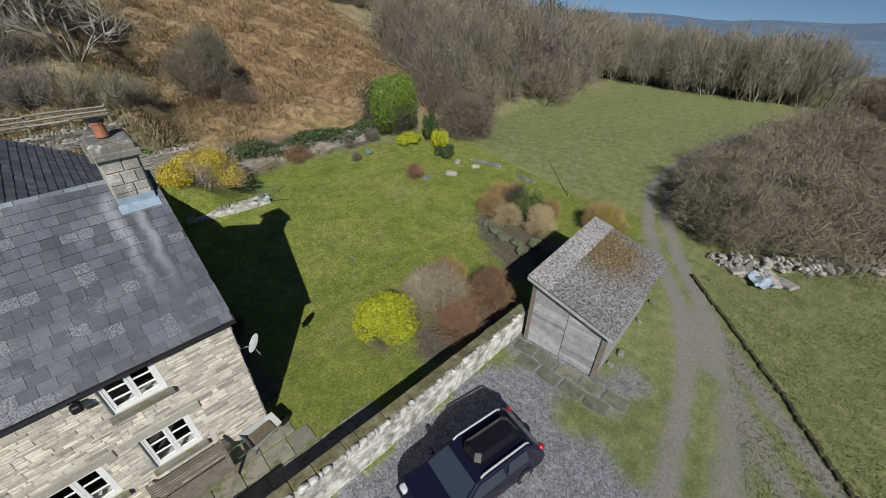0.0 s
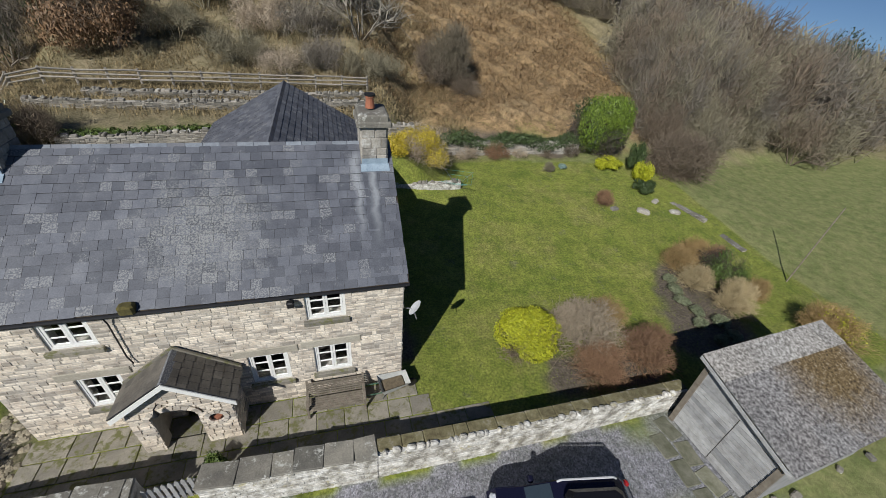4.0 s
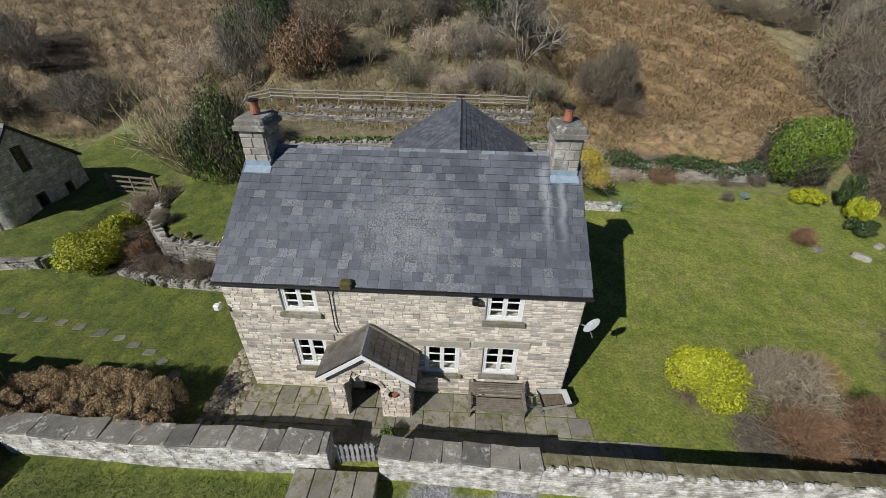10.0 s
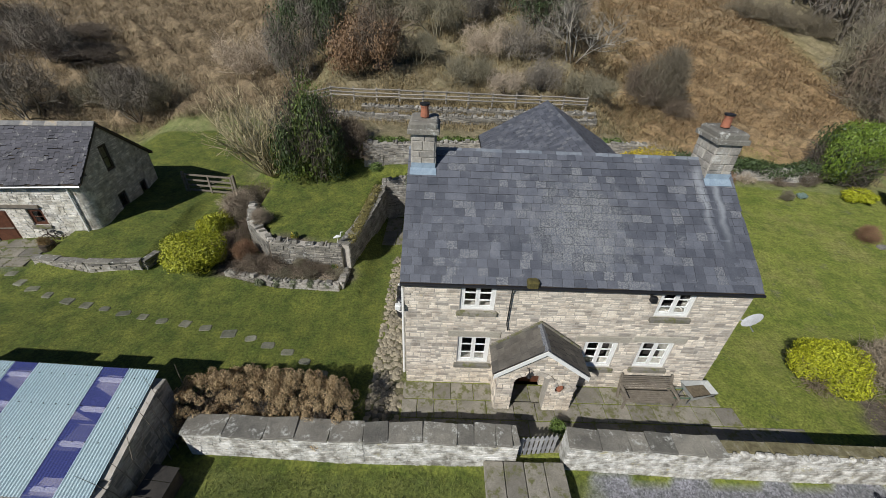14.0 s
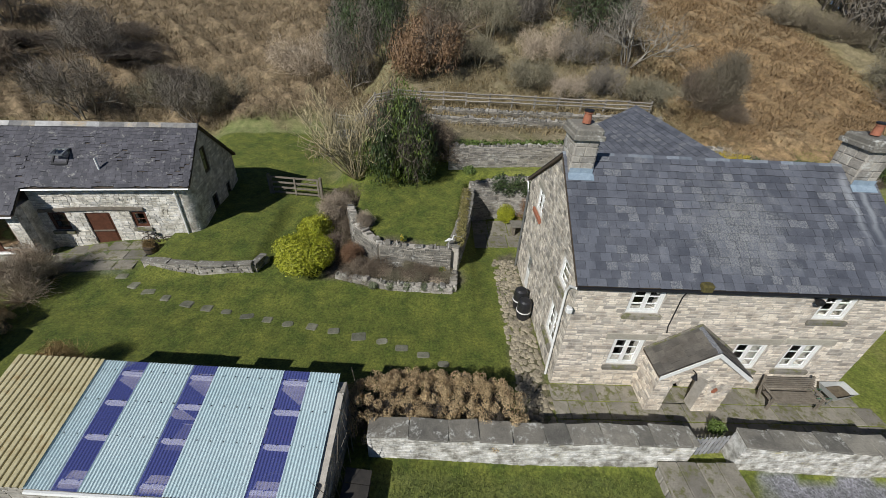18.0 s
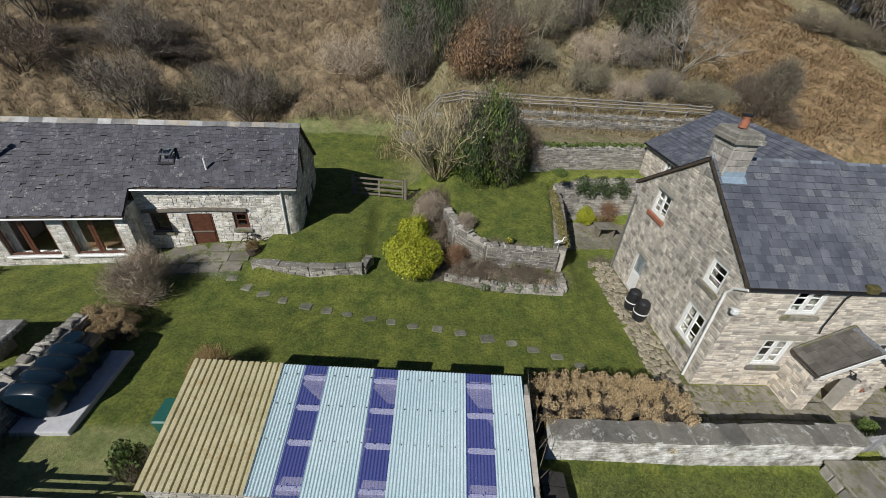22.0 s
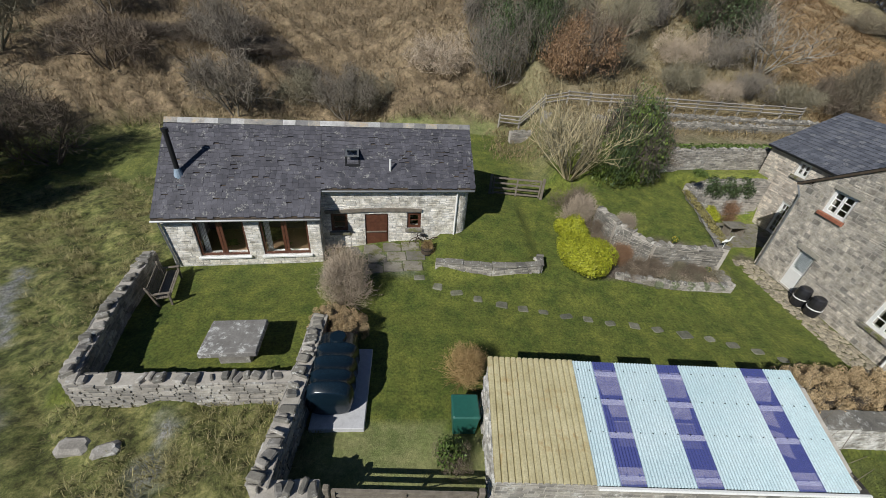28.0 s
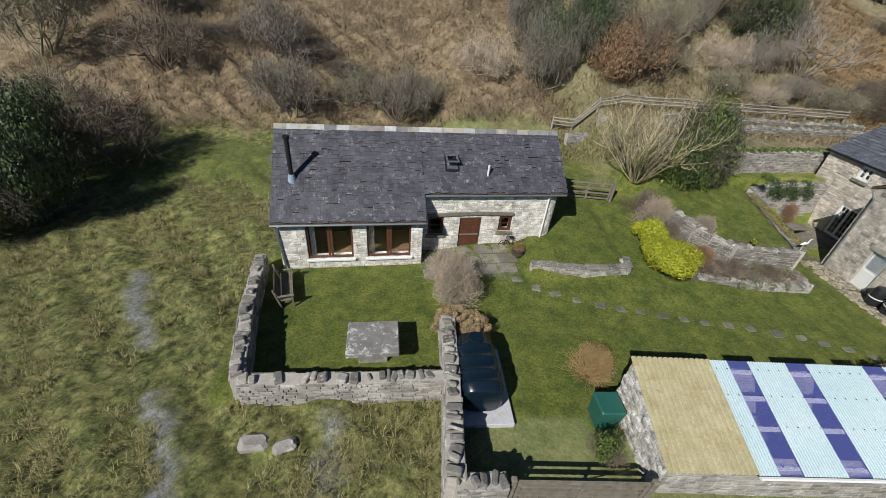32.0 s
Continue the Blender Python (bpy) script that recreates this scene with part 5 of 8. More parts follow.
stonework(shed, (0, -SD, 0), (1, 0, 0), (0, -1, 0), SL, 0, lambda s_: S0 - 0.03, [], wall_o, wall_i, 100)
stonework(shed, (0, -SD, 0), (0, 1, 0), (-1, 0, 0), SD, 0, lambda s_: S0 - 0.03 + (S1 - S0) * s_ / SD, [], lime_o, lime_i, 80, proud=0.12, course=(0.15, 0.32))
stonework(shed, (SL, -SD, 0), (0, 1, 0), (1, 0, 0), SD, 0, lambda s_: S0 - 0.03 + (S1 - S0) * s_ / SD, [], wall_o, wall_i, 60)
part("gutter", Geo().tube([(2.6, -SD - 0.17, S0 - 0.02), (SL + 0.1, -SD - 0.17, S0 - 0.04)], 0.055, 6), white, shed, "white gutter")

part("floor", Geo().box(0.4, SL - 0.4, -SD + 0.4, -0.4, -0.05, 0.04), plain("earth_floor", (0.10, 0.095, 0.09), 0.9), shed)
for x, y, w, d, h, c in ((3.5, -1.0, 0.6, 0.8, 0.7, (0.55, 0.5, 0.42)), (3.5, -2.2, 0.7, 0.5, 0.6, (0.45, 0.22, 0.12)), (5.7, -1.0, 0.5, 0.5, 0.9, (0.6, 0.58, 0.62)), (5.5, -2.25, 0.35, 0.4, 0.7, (0.02, 0.25, 0.6)), (8.3, -1.0, 0.8, 0.5, 0.8, (0.35, 0.07, 0.09)), (8.3, -2.3, 0.7, 0.45, 0.6, (0.4, 0.4, 0.38)), (8.3, -1.9, 0.8, 0.7, 0.5, (0.6, 0.6, 0.62))):
    solo("storage_box", Geo().rbox(-w / 2, w / 2, -d / 2, d / 2, 0, h, 0.05), plain("box_paint", c, 0.7), shed.matrix_basis @ pose(x, y, 0.05), "bundle stored under the clear roof strip", "box", "stored bundles")

store = thing("log_store", shed.matrix_basis @ pose(SL + 0.3, -SD + 0.1, 0), "low weathered board store in the shade of the shed", "store")
tarred = surface("tarred_board", [(0.3, (0.03, 0.028, 0.026)), (0.7, (0.07, 0.062, 0.052))], 4, 50, 0.85, random_by="object", spread=0.3)
for k in range(4):
    part("roof_board", Geo().slab([(0.0, -0.55 + 0.42 * k, 0.74), (0.72, -0.55 + 0.42 * k, 0.62), (0.72, -0.15 + 0.42 * k, 0.62), (0.0, -0.15 + 0.42 * k, 0.74)], (0, 0, 0.03)), tarred, store, "dark tarred board")
for y in (-0.5, 1.02):
    part("side_panel", Geo().box(0.04, 0.66, y, y + 0.06, 0, 0.61), dark_wood, store)
part("front_panel", Geo().box(0.6, 0.66, -0.43, 1.01, 0, 0.6), dark_wood, store)
for k in range(3):
    part("plank", Geo().rbox(-0.05, 1.0, -1.3 + 0.23 * k, -1.1 + 0.23 * k, 0.30, 0.34, 0.01), old_wood, store, "pale weathered plank")
for x in (0.1, 0.75):
    part("trestle", Geo().box(x, x + 0.1, -1.28, -0.65, 0, 0.30), dark_wood, store)
for k in range(9):
    y = -SD + 0.3 + 0.36 * k
    h_ = rng.uniform(1.6, 3.0)
    solo("bare_sapling", Geo().tube([(0, 0, -0.05), (rng.uniform(-0.2, 0.1), rng.uniform(-0.1, 0.1), h_ * 0.5), (rng.uniform(-0.5, 0.2), rng.uniform(-0.3, 0.3), h_)], [0.018, 0.012, 0.004], 5), old_wood, shed.matrix_basis @ pose(SL + 0.22, y, 0), "thin bare sapling beside the shed wall", "sapling", "saplings")

# ---------- the garage ----------
gar = thing("old_garage", pose(20.28, -3.5, 0, 0, 0, 4.4), "leaning timber garage with a mossy grey sheet roof", "garage")
GW, GL, GH1, GH0 = 3.0, 5.3, 3.2, 2.35
def roofing(name, lo, mid_, hi_):
    return surface(name, [(0.36, lo), (0.5, mid_), (0.64, hi_)], 11.0, 24, 0.95, relief=0.6, dist=0.02, random_by="object", spread=0.12)


grey_roof = roofing("lichened_sheet", (0.06, 0.056, 0.058), (0.20, 0.195, 0.195), (0.38, 0.375, 0.37))
pale_roof = roofing("pale_lichened_sheet", (0.11, 0.105, 0.095), (0.31, 0.30, 0.285), (0.54, 0.53, 0.51))
_nt = grey_roof.node_tree
_far = _nt.nodes.new("ShaderNodeVectorMath")
_far.operation = "DISTANCE"
_far.inputs[1].default_value = (24.3, -4.2, 2.9)
_nt.links.new(_nt.nodes.new("ShaderNodeNewGeometry").outputs["Position"], _far.inputs[0])
_sum = _nt.nodes.new("ShaderNodeMath")
_sum.operation = "MULTIPLY_ADD"
_nt.links.new(noise_of(_nt, 3.0, 6, 0.75), _sum.inputs[0])
_sum.inputs[1].default_value = 2.2
_nt.links.new(_far.outputs["Value"], _sum.inputs[2])
_mask = _nt.nodes.new("ShaderNodeMapRange")
for _k, _v in ((1, 2.0), (2, 3.6), (3, 1.0), (4, 0.0)):
    _mask.inputs[_k].default_value = _v
_nt.links.new(_sum.outputs[0], _mask.inputs[0])
_pb = _nt.nodes["Principled BSDF"]
_old = _pb.inputs["Base Color"].links[0].from_socket
_nt.links.new(mix(_nt, _mask.outputs[0], _old, ramp(_nt, noise_of(_nt, 11.0, 5, 0.75), [(0.38, (0.035, 0.022, 0.008)), (0.5, (0.14, 0.095, 0.04)), (0.6, (0.22, 0.165, 0.09)), (0.68, (0.50, 0.47, 0.40))])), _pb.inputs["Base Color"])
for j in range(4):
    y0, y1 = 0.2 - (GW + 0.4) * j / 4, 0.2 - (GW + 0.4) * (j + 1) / 4 - 0.06
    za, zb = GH1 + 0.08 - (GH1 - GH0) * j / 4 + 0.015 * (4 - j), GH1 + 0.08 - (GH1 - GH0) * (j + 1) / 4 + 0.015 * (4 - j) - 0.02
    for i in range(7):
        a, b = -0.3 + (GL + 0.6) * i / 7, -0.3 + (GL + 0.6) * (i + 1) / 7 - 0.008
        k = rng.uniform(-0.012, 0.012)
        part("roof_sheet", Geo().slab([(a, y0, za + k), (b, y0, za + k), (b, y1, zb + k), (a, y1, zb + k)], (0, 0, 0.02)), pale_roof if j == 0 else grey_roof, gar)
for k in range(13):
    z0, z1 = 0.05 + k * 0.17, 0.05 + (k + 1) * 0.17 - 0.022
    for a, b in ((-0.12, -GW / 2 - 0.0), (-GW / 2 - 0.03, -GW + 0.12)):
        part("board", Geo().box(-0.03 - 0.01 * (k % 2), 0.0, b, a, z0, z1), silver_wood, gar)
# Added dark sheet, so that the gaps between boards show dark.
part("backing", Geo().box(0.004, 0.03, -GW + 0.1, -0.1, 0.02, GH0), dark_wood, gar)
part("gable_board", Geo().slab([(-0.02, -0.1, 2.27), (-0.02, -GW + 0.1, 2.27), (-0.02, -GW + 0.1, GH0 + 0.02), (-0.02, -0.1, GH1)], (-0.02, 0, 0)), silver_wood, gar)
for y in (-0.06, -GW + 0.06):
    part("post", Geo().box(-0.09, 0.09, y - 0.08, y + 0.08, -0.1, GH1 - (GH1 - GH0) * (-y) / GW), old_wood, gar)
part("wall", Geo().box(0.1, GL, -GW, -GW + 0.12, 0, GH0), silver_wood, gar)
part("wall", Geo().box(0.1, GL, -0.14, 0, 0, GH1 - 0.04), old_wood, gar)
part("wall", Geo().slab([(GL, 0, 0), (GL, -GW, 0), (GL, -GW, GH0), (GL, 0, GH1)], (-0.1, 0, 0)), silver_wood, gar)
for k in range(9):
    solo("threshold_flag", Geo().rbox(-0.3, 0.3, -0.42, 0.42, -0.05, 0.025, 0.03), step_m, gar.matrix_basis @ pose(-0.45 - 0.62 * (k % 2), -0.3 - 0.46 * k, 0, 0, 0, rng.uniform(-8, 8)), "worn flagstone before the garage doors", "paving", "garage flags")
for k in (0, 1, 4, 6):
    r_ = rng.uniform(0.1, 0.18)
    solo("footing_stone", Geo().rbox(-r_, r_, -r_ * 0.7, r_ * 0.7, -0.1, r_ * 0.9, r_ * 0.25), coping_m, gar.matrix_basis @ pose(1.0 + 0.8 * k, -GW - 0.12 - rng.uniform(0, 0.25), 0, 0, 0, rng.uniform(0, 90)), "rough stone at the garage foot", "stone", "footing stones")
part("bargeboard", Geo().slab([(-0.27, 0.2, GH1 + 0.08), (-0.27, -GW - 0.2, GH0 + 0.02), (-0.27, -GW - 0.2, GH0 - 0.1), (-0.27, 0.2, GH1 - 0.04)], (-0.03, 0, 0)), silver_wood, gar)

# ---------- free-standing walls ----------
moss_cap = surface("mossy_wall_top", [(0.35, (0.10, 0.085, 0.045)), (0.55, (0.17, 0.155, 0.085)), (0.7, (0.26, 0.24, 0.19))], 4.0, 30, 1.0, relief=0.6, dist=0.02, random_by="object", spread=0.25)


def garden_wall(name, label, pts, h, thick, mat_o, mat_i, count, coping="flat", group="garden walls", base=None):
    """A rubble wall along a line, stones on both faces, with a coping; h may change from point to point."""
    x0, y0 = pts[0]
    t = thing(name, pose(x0, y0, 0), label, "wall", group)
    hs = h if isinstance(h, (list, tuple)) else [h] * len(pts)
    for k, ((ax, ay), (bx, by)) in enumerate(zip(pts, pts[1:])):
        d = Vector((bx - ax, by - ay, 0))
        ln = d.length
        u = d.normalized()
        n = Vector((u.y, -u.x, 0))
        z0 = base if base is not None else min(gz(ax, ay), gz(bx, by)) - 0.05
        o = Vector((ax - x0, ay - y0, 0))
        top = lambda s_, k=k, ln=ln, z0=z0: z0 + hs[k] + (hs[k + 1] - hs[k]) * s_ / ln
        lime = mat_o is lime_o
        part("core", wall_core(o + n * (thick / 2 - 0.03), u, n, ln, z0 - 0.2, lambda s_: top(s_) - 0.03, [], thick - 0.06), lime_core if lime else mortar, t)
        stonework(t, o + n * (thick / 2 - 0.03), u, n, ln, z0, top, [], mat_o, mat_i, int(count * 0.7), course=(0.06, 0.15) if lime else (0.06, 0.15), run=(0.14, 0.55), proud=0.02 if lime else 0.055, gap=0.009 if lime else 0.018, amp=0.03)
        stonework(t, o - n * (thick / 2 - 0.03) + u * ln, -u, -n, ln, z0, lambda s_: top(ln - s_), [], mat_o, mat_i, int(count * 0.3), course=(0.09, 0.22), run=(0.2, 0.5), proud=0.05, amp=0.03)
        if coping == "beaded":
            q_ = 0.0
            while q_ < ln - 0.03:
                w = min(rng.uniform(0.4, 1.1), ln - q_)
                ob_ = part("cap_turf", Geo().rbox(0, w, -thick / 2 + 0.1, thick / 2, -0.03, rng.uniform(0.01, 0.05), 0.03), moss_cap, t)
                ob_.matrix_basis = Matrix.Translation(o + u * q_ + Vector((0, 0, top(q_)))) @ pose(0, 0, 0, 0, 0, math.degrees(math.atan2(u.y, u.x)))
                q_ += w
        p = 0.0
        while p < ln - 0.03:
            if coping == "beaded":
                w = min(rng.uniform(0.12, 0.3), ln - p)
                if rng.random() < 0.35:
                    p += w
                    continue
                g = Geo().rbox(p + 0.01, p + w - 0.005, -thick / 2 - 0.05, -thick / 2 + rng.uniform(0.08, 0.16), -0.05, rng.uniform(0.05, 0.13), min(0.045, w * 0.3))
            elif coping == "flat":
                w = min(rng.uniform(0.45, 1.25), ln - p)
                g = Geo().rbox(p + 0.004, p + w - 0.004, -thick / 2 - rng.uniform(0.02, 0.07), thick / 2 + rng.uniform(0.0, 0.05), 0, rng.uniform(0.05, 0.08), 0.014)
            else:
                w = min(rng.uniform(0.08, 0.36), ln - p)
                if rng.random() < 0.2:
                    p += w
                    continue
                hh = rng.uniform(0.02, 0.15)
                g = Geo().rbox(p + 0.01, p + w - 0.01, -thick / 2 * rng.uniform(0.4, 1.1), thick / 2 * rng.uniform(0.4, 1.1), -0.03, hh, min(0.035, w * 0.2))
            m = Matrix.Translation(o + Vector((0, 0, top(p + w / 2)))) @ Matrix(((u.x, -u.y, 0, 0), (u.y, u.x, 0, 0), (0, 0, 1, 0), (0, 0, 0, 1))) @ (pose(p + w / 2, 0, 0, rng.uniform(-6, 6) * (2 if coping == "rough" else 0.35), rng.uniform(-7, 7) * (2.4 if coping == "rough" else 0.3), rng.uniform(-24, 24) if coping == "rough" else rng.uniform(-5, 5)) @ pose(-p - w / 2, 0, 0))
            g.v = [tuple(m @ Vector(q)) for q in g.v]
            part("coping_stone", g, lime_o if coping == "beaded" else coping_m if coping == "flat" or rng.random() < 0.7 else wall_o, t)
            p += w
    return t


garden_wall("front_wall", "whitish rubble garden wall with broad flat copings", [(-6.41, -2.68), (-1.04, -2.77), (3.63, -2.74)], 1.45, 0.62, lime_o, lime_i, 100, base=-0.3)
garden_wall("front_wall", "whitish rubble garden wall with flat and rough copings", [(5.12, -2.78), (9.77, -2.92)], 1.45, 0.6, lime_o, lime_i, 120, base=-0.3)
garden_wall("front_wall", "whitish rubble garden wall with mossy top and small cope stones", [(9.77, -2.94), (15.51, -3.03), (20.7, -3.02)], 1.45, 0.5, lime_o, lime_i, 110, coping="beaded", base=-0.3)
garden_wall("yard_wall", "grey drystone yard wall with rough copings", [(-31.37, 5.69), (-30.78, 2.16), (-29.89, -1.32)], [0.9, 1.05, 1.15], 0.5, wall_o, wall_i, 50, "rough")
garden_wall("yard_wall", "grey drystone yard wall with rough copings", [(-29.85, -1.38), (-23.18, -1.17)], 1.1, 0.5, wall_o, wall_i, 130, "rough")
garden_wall("yard_wall", "tall grey drystone wall beside the oil tank", [(-22.95, 1.59), (-22.96, -1.34), (-23.13, -4.68)], [1.2, 1.3, 1.5], 0.55, wall_o, wall_i, 60, "rough")
garden_wall("yard_wall", "short grey drystone stub beside the field gate", [(-23.13, -4.70), (-21.70, -4.61)], [1.4, 1.2], 0.5, wall_o, wall_i, 20, "rough")
garden_wall("low_wall", "low stone edging wall of the barn lawn", [(-18.43, 5.82), (-15.70, 5.53), (-13.28, 5.77), (-13.07, 6.69)], 0.46, 0.3, wall_o, wall_i, 60, "flat")
garden_wall("bed_wall", "curved drystone wall of the raised lawn", [(-9.15, 9.6), (-8.7, 8.1), (-7.25, 6.72), (-3.7, 6.5)], [1.75, 1.65, 1.25, 1.2], 0.45, coping_m, coping_i, 50, "rough", base=0.45)
garden_wall("bed_wall", "curved drystone wall of the raised lawn", [(-3.62, 6.5), (-3.1, 8.6), (-2.75, 10.4), (-2.55, 12.2)], [1.65, 1.8, 2.0, 2.25], 0.6, wall_o, wall_i, 40, "flat", base=0.05)
garden_wall("terrace_wall", "tall mossy wall round the sunken terrace", [(-2.5, 12.4), (-0.6, 12.95), (3.4, 13.1)], [2.5, 2.8, 2.9], 0.4, wall_o, wall_i, 40, "rough", base=0.0)
garden_wall("bed_edging", "low rough stone edging of the flower bed", [(-9.3, 5.75), (-6.6, 5.1), (-3.6, 5.0), (-3.5, 6.2)], 0.5, 0.35, wall_o, wall_i, 40, "rough", base=0.0)
garden_wall("retaining_wall", "old grey retaining wall below the bank", [(-3.8, 14.0), (-2.6, 14.1), (4.0, 15.0), (12.0, 15.6), (14.5, 15.9)], 1.45, 0.4, wall_o, wall_i, 60, "rough", base=2.85)
garden_wall("bank_wall", "tumbled drystone wall on the bank", [(-7, 18.6), (-1, 18.2), (6, 18.6), (12, 19.0)], 0.7, 0.4, coping_m, coping_i, 40, "rough", base=4.2)
garden_wall("bank_wall", "fallen mossy rubble terrace on the bank", [(-5, 20.6), (1, 20.3), (7, 20.5), (12.5, 20.8)], 0.5, 0.5, coping_m, coping_i, 30, "rough", base=4.42)
garden_wall("bank_wall", "drystone stub at the fence end", [(-12.3, 20.6), (-10.0, 20.9), (-8.0, 20.4)], 0.9, 0.5, wall_o, wall_i, 30, "rough")
garden_wall("back_wall", "pale ivy-topped garden wall", [(16.6, 17.7), (22.2, 17.45), (28.0, 17.1)], 1.0, 0.45, wall_o, wall_i, 50, "rough", base=1.35)
garden_wall("garden_stub_wall", "low pale stone wall on the lawn", [(12.68, 13.06), (17.08, 12.96)], 0.5, 0.45, lime_o, lime_i, 40, "rough")
garden_wall("side_wall", "tumbled low garden wall by the field", [(31.14, 11.73), (32.49, 7.70), (32.83, 4.79)], [0.3, 0.2, 0.1], 0.4, coping_m, coping_i, 20, "flat")

# ---------- paving ----------
pav = thing("paved_path", pose(0, 0, 0), "worn stone flags before the cottage", "paving", kind="structure")
for y0, y1 in ((-0.75, -0.05), (-1.5, -0.77), (-2.1, -1.52), (-2.62, -2.12)):
    x = -0.1
    while x < (11.6 if y0 > -1.6 else 13.0):
        w = rng.uniform(0.55, 1.25)
        if x > 11 and y0 > -0.8:
            break
        part("flag", Geo().rbox(x + 0.012, x + w - 0.012, y0 + 0.01, y1 - 0.01, -0.05, 0.02 + rng.uniform(0, 0.012), 0.012), flag_m, pav)
        x += w
edge_pts = [(29.9, -6.85), (27.0, -9.5), (24.95, -11.4), (23.0, -12.95), (21.0, -14.9)]
edge = Geo()
for (ax, ay), (bx, by) in zip(edge_pts, edge_pts[1:]):
    for k in range(14):
        u0, u1 = k / 14, (k + 1) / 14
        j0, j1 = rng.uniform(-0.05, 0.05), rng.uniform(0.08, 0.16)
        edge.rbox(-0.01, math.hypot(bx - ax, by - ay) / 14 + 0.02, j0 - 0.06, j0 + 0.10, -0.08, j1, 0.03, pose(ax + (bx - ax) * u0, ay + (by - ay) * u0, 0, 0, 0, math.degrees(math.atan2(by - ay, bx - ax))))
solo("track_edge", edge, surface("cut_turf", [(0.35, (0.03, 0.026, 0.018)), (0.65, (0.10, 0.095, 0.04))], 6, 40, 1.0, relief=0.6), pose(0, 0, 0), "dark cut turf edge along the track", "edging", kind="structure")
cob = Geo()
for i in range(760):
    x, y = rng.uniform(-1.3, -0.12), rng.uniform(-2.3, 8.0)
    r = rng.uniform(0.07, 0.13)
    cob.rbox(x - r, x + r * 0.8, y - r * 0.9, y + r, -0.03, rng.uniform(0.02, 0.06), r * 0.4)
part("cobbles", cob, cobble_m, pav, "rounded cobble strip", kind="stuff")
for k in range(5):
    part("flag", Geo().rbox(-2.6 + 1.2 * k, -1.45 + 1.2 * k, 9.2 + 0.1 * k, 10.7, -0.04, 0.03, 0.012), flag_m, pav)
    part("flag", Geo().rbox(-2.4 + 1.2 * k, -1.25 + 1.2 * k, 10.72, 12.4, -0.04, 0.03, 0.012), flag_m, pav)
for k in range(5):
    for j in range(3):
        q = barn.matrix_basis @ pose(MID + 0.5 + 0.95 * k + 0.2 * (j % 2), SET - 0.45 - 0.75 * j, -0.1)
        ob = part("flag", Geo().rbox(-0.46, 0.46, -0.36, 0.36, -0.05, 0.03, 0.02), flag_m, pav)
        q.translation.z = gz(q.translation.x, q.translation.y) + 0.01
        ob.matrix_basis = q
steps = thing("entrance_platform", pose(0, 0, 0), "broad raised platform of long worn stone slabs before the wicket gate", "steps")
for k in range(4):
    part("slab", Geo().rbox(2.62 + k * 0.62, 3.22 + k * 0.62, -6.4, -3.06 + rng.uniform(-0.03, 0.01), 0.2, 0.30 + rng.uniform(0, 0.02), 0.02), flag_m, steps)
for k in range(9):
    for x in (2.68, 4.86):
        part("side_stone", Geo().rbox(x, x + 0.18, -6.35 + 0.36 * k, -6.01 + 0.36 * k, -0.35, 0.198, 0.03), wall_o, steps)
STEPS = [(-19.24, 5.19), (-18.31, 4.65), (-17.48, 4.28), (-16.52, 3.97), (-15.51, 3.67), (-14.55, 3.44), (-13.59, 3.31), (-12.62, 3.07), (-11.65, 2.89), (-10.70, 2.69), (-9.68, 2.53), (-8.65, 2.35), (-7.62, 2.07), (-6.62, 1.84), (-5.71, 1.52), (-4.85, 1.19), (-4.05, 0.74), (-3.26, 0.18), (-2.64, -0.47)]
for x, y in STEPS:
    g = Geo().rbox(-rng.uniform(0.22, 0.36), rng.uniform(0.22, 0.36), -rng.uniform(0.18, 0.26), rng.uniform(0.18, 0.26), -0.04, 0.02, rng.uniform(0.04, 0.09))
    solo("stepping_stone", g, step_m, pose(x, y, gz(x, y), 0, 0, rng.uniform(-12, 12)), "grey stepping stone sunk in the lawn", "paving", "stepping stones")

# ---------- gates, fences, furniture ----------
gate = thing("wicket_gate", pose(3.74, -2.72, 0.05, 0, 0, 6), "small grey picket gate in the garden wall", "gate")
for z in (0.25, 0.75):
    part("rail", Geo().box(0, 1.2, -0.03, 0.01, z, z + 0.09), silver_wood, gate)
for k in range(8):
    part("picket", Geo().slab([(0.02 + k * 0.15, -0.03, 0.05), (0.11 + k * 0.15, -0.03, 0.05), (0.11 + k * 0.15, -0.03, 0.95), (0.065 + k * 0.15, -0.03, 1.02), (0.02 + k * 0.15, -0.03, 0.95)], (0, -0.025, 0)), silver_wood, gate)


def rail_gate(x, y, z, rz, w, h, label, name="field_gate", rails=5):
    g = thing(name, pose(x, y, z, 0, 0, rz), label, "gate")
    for k in range(rails):
        zz = 0.12 + (h - 0.2) * k / (rails - 1)
        part("rail", Geo().box(0, w, -0.03, 0.03, zz, zz + 0.1), old_wood, g)
    for a in (0, w / 2 - 0.05, w - 0.1):
        part("stile", Geo().box(a, a + 0.1, -0.055, -0.032, 0.05, h), old_wood, g)
    part("brace", Geo().slab([(0.1, 0.034, 0.15), (0.2, 0.034, 0.15), (w - 0.1, 0.034, h - 0.1), (w - 0.2, 0.034, h - 0.1)], (0, 0.02, 0)), old_wood, g)
    for a in (-0.2, w + 0.05):
        part("post", Geo().rbox(a, a + 0.16, -0.08, 0.08, -0.1, h + 0.15, 0.02), old_wood, g)
    return g


rail_gate(-21.4, -4.6, 0.0, -2, 3.7, 1.15, "grey weathered five-bar field gate")
